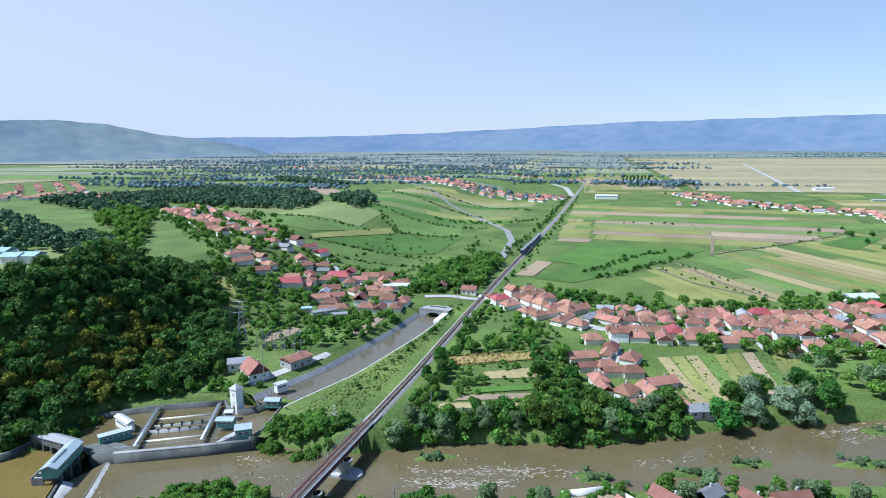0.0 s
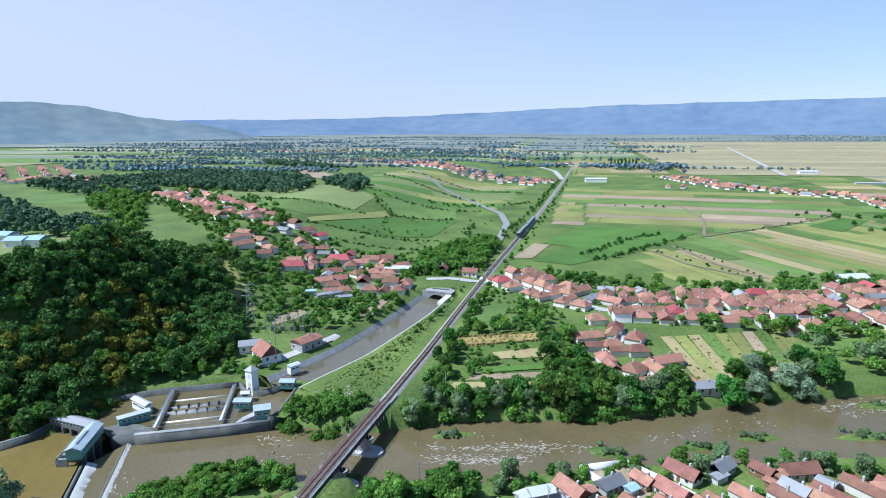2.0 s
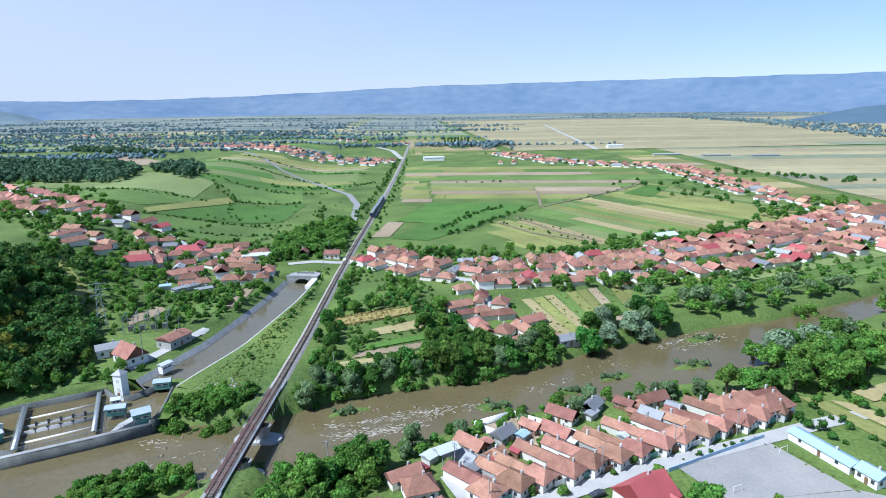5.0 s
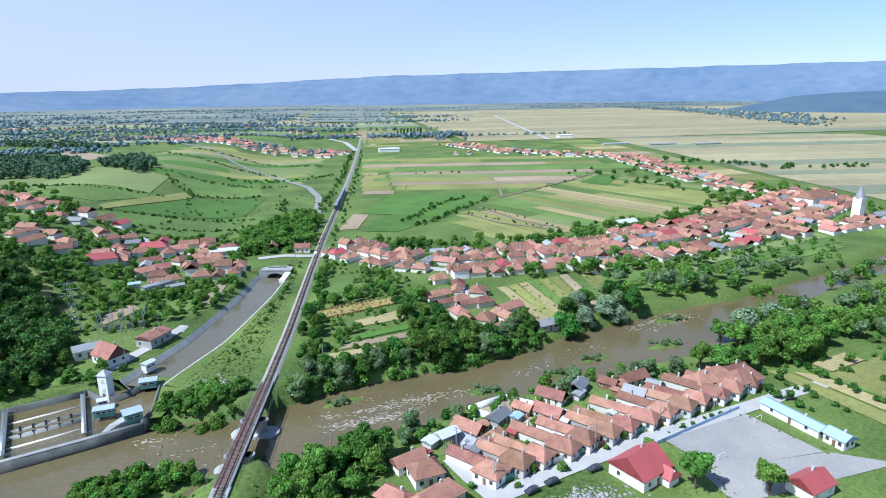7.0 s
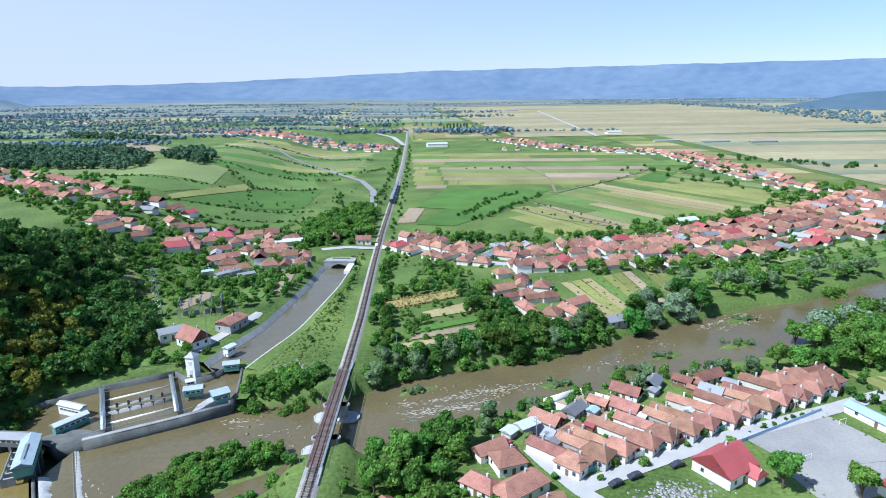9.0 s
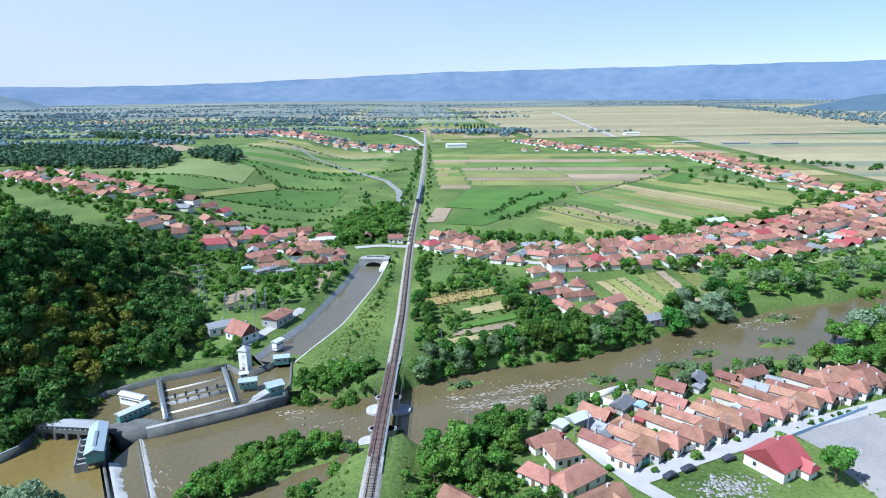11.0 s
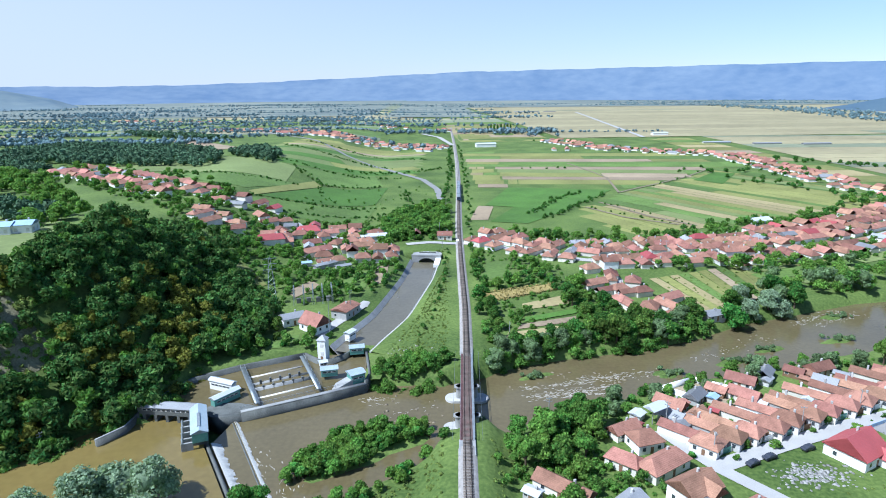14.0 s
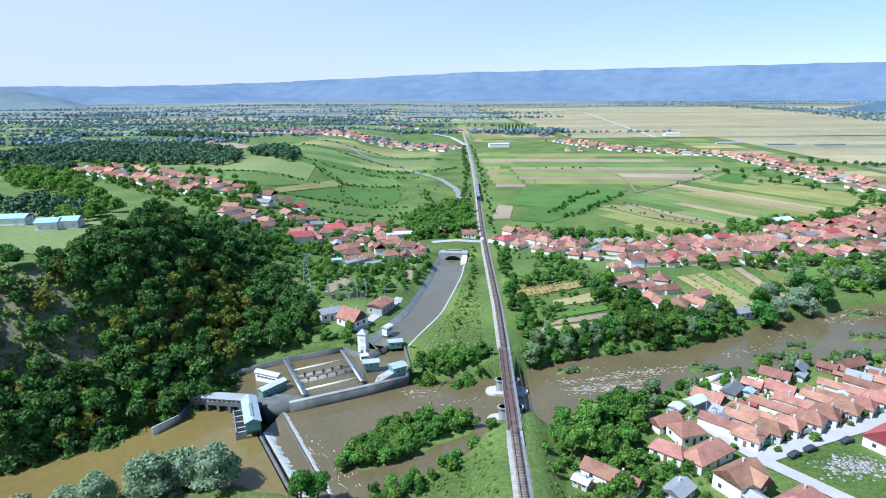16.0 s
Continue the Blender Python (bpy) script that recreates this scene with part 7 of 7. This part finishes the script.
for x, y, r, pnt in ((77, 117.6, 20, "car"), (71, 115.0, 25, "car"), (90, 121.5, 20, "car"), (-89, 338, 40, "car_white"), (88, 305, 5, "car_white"), (137, 303, 10, "car"), (58, 305, 140, "car_white"), (-36, 318, 60, "car_white"), (2, 346, 90, "car_white")):
    car_at(x, y, r, pnt)


# ---- rocks, shoals and walls ----
def rocks(name, label, places, size, material, flatten=0.6):
    g = np.random.default_rng(len(places) + 3)
    bm = bmesh.new()
    bmesh.ops.create_icosphere(bm, subdivisions=1, radius=1)
    bv, bf = np.array([q.co[:] for q in bm.verts]), np.array([[q.index for q in f_.verts] for f_ in bm.faces])
    bm.free()
    vs, fs = [], []
    for k, (x, y, z) in enumerate(places):
        s = size * g.uniform(0.4, 1.5)
        vs.append(bv * (1 + g.uniform(-0.3, 0.3, (len(bv), 1))) * s * np.array([g.uniform(0.7, 1.6), g.uniform(0.7, 1.3), flatten]) + (x, y, z))
        fs.append(bf + k * len(bv))
    return tagged(new(name, mesh_np(name, np.concatenate(vs), np.concatenate(fs), M[material])), label, "rocks", kind="stuff")


def in_river(poly, n_):
    out = []
    while len(out) < n_:
        x, y = rng.uniform(min(p[0] for p in poly), max(p[0] for p in poly)), rng.uniform(min(p[1] for p in poly), max(p[1] for p in poly))
        if inside(x, y, poly):
            out.append((x, y, -7.02))
    return out


RAPIDS = [(10, 164), (30, 176), (60, 172), (86, 178), (80, 172), (50, 164), (24, 152)]


def ripples(name, label, arcs, n_, spread):
    """Broken white water: short streaks gathered along the lines where the river breaks."""
    g = np.random.default_rng(n_)
    vs, fs = [], []
    for k in range(n_):
        (ax, ay), (bx, by) = arcs[g.integers(len(arcs))]
        t = g.beta(1.3, 1.3)
        x, y = ax + (bx - ax) * t + g.normal() * spread, ay + (by - ay) * t + g.normal() * spread * 0.6
        a = math.atan2(by - ay, bx - ax) + g.normal() * 0.35
        L_, W_ = g.uniform(0.25, 1.1), g.uniform(0.06, 0.2)
        ca, sa = math.cos(a), math.sin(a)
        z = -6.97
        base = len(vs)
        for u, w, h in ((-1, 0, 0), (-0.3, -1, 0.01), (0.5, -0.7, 0.01), (1, 0, 0), (0.4, 0.8, 0.01), (-0.4, 1, 0.01), (0, 0, 0.1)):
            vs.append((x + ca * L_ * u - sa * W_ * w, y + sa * L_ * u + ca * W_ * w, z + h))
        fs += [(base + e, base + (e + 1) % 6, base + 6) for e in range(6)]
    return tagged(new(name, mesh_np(name, vs, fs, M["ripple"])), label, "white water", kind="stuff")


ripples("rapids", "white broken water over shallow stones", [((14, 162), (60, 172)), ((22, 158), (50, 164)), ((30, 166), (70, 175)), ((16, 156), (44, 160))], 420, 2.2)
ripples("rapids", "white broken water at the river bend", [((142, 216), (160, 226)), ((150, 214), (178, 228)), ((160, 222), (172, 232))], 240, 2.0)
ripples("rapids", "foam trailing below the weir", [((-66, 128), (-60, 116)), ((-56, 118), (-50, 106)), ((-30, 146), (-14, 152)), ((-38, 158), (-30, 156)), ((84, 182), (110, 194))], 120, 2.2)
rocks("stones", "wet stones breaking the river surface", in_river(RAPIDS, 70) + in_river([(-30, 130), (-12, 136), (-12, 160), (-40, 160)], 30) + in_river([(90, 184), (130, 198), (120, 206), (86, 192)], 30), 0.4, "mud", 0.5)
rocks("stones", "pale rubble tipped on the grassy spit", [(px, py, zat(px, py)) for px, py in zip(rng.normal(-20, 4, 60), rng.normal(186, 2.6, 60))], 0.34, "stone", 0.6)
rocks("stones", "heap of pale rubble on the grass by the hall", [(px, py, zat(px, py)) for px, py in zip(rng.normal(85, 5.0, 300), rng.normal(110, 2.6, 300))], 0.40, "stone", 0.6)
SHOALS = [(-35, 127, 22, 8.5, 30), (98, 181, 9, 3, 20), (118, 191, 8, 2.2, 20), (70, 172, 7, 3.5, 15), (22, 172, 8, 2, 20), (150, 199, 10, 3, 22), (164, 224, 8, 3, 20), (-2, 142, 4, 2, 20)]
for x, y, a, b, r in SHOALS:
    th = np.linspace(0, 2 * math.pi, 26, endpoint=False)
    rr = 1 + 0.18 * np.sin(3 * th + x) + 0.1 * np.sin(7 * th)
    ca, sa = math.cos(radians(r)), math.sin(radians(r))
    vs = [(x, y, -6.2)]
    for fr, z in ((0.6, -6.4), (1.0, -7.4)):
        vs += [(x + (ca * a * math.cos(t) - sa * b * math.sin(t)) * q * fr, y + (sa * a * math.cos(t) + ca * b * math.sin(t)) * q * fr, z) for t, q in zip(th, rr)]
    fs = [(0, 1 + k, 1 + (k + 1) % 26) for k in range(26)]
    for k in range(26):
        fs += [(1 + k, 27 + k, 27 + (k + 1) % 26), (1 + k, 27 + (k + 1) % 26, 1 + (k + 1) % 26)]
    tagged(new("shoal", mesh_np("shoal", vs, fs, M["grass"])), "low grassy gravel shoal in the river", "shoal", kind="structure")
scatter("reeds", "grey-green willow scrub on the river shoals", "scrub", "leaf_willow",
        [(x + float(rng.normal(0, 0.42 * a)) * math.cos(radians(r)), y + float(rng.normal(0, 0.35 * b)) + float(rng.normal(0, 0.2 * a)) * math.sin(radians(r)), float(rng.uniform(0.35, 0.75))) for x, y, a, b, r in SHOALS[1:] for _ in range(int(a * b * 0.5))],
        [("bush", 3.0, 2.6), ("bush", 2.4, 2.2)], 150, 0.3, level=-6.5)
# walled garden and white sheds
gw = thing("garden_wall", "white rendered wall round a bare yard by the river", "wall")
for a, b in (((62, 157), (75, 163)), ((75, 163), (92, 150)), ((62, 157), (70, 150))):
    wall_line("wall_panel", [a, b], 0.35, -8.0, -3.6, M["wall_white"], gw)
flat("yard", [(62.5, 156.6), (75, 162.2), (91, 150), (78, 145)], -5.55, M["dirt"], "bare earth yard inside the garden wall", "yard")
for x, y, r, l in ((-208, 223, 8, 16), (-184, 212, 12, 8), (-177, 215, 12, 7)):
    place(house(l, 8, 3.6, 1.2, roof="tile_blue", wall="wall_white", label="white shed with a pale blue roof on the hilltop meadow", detail=1), x, y, r)
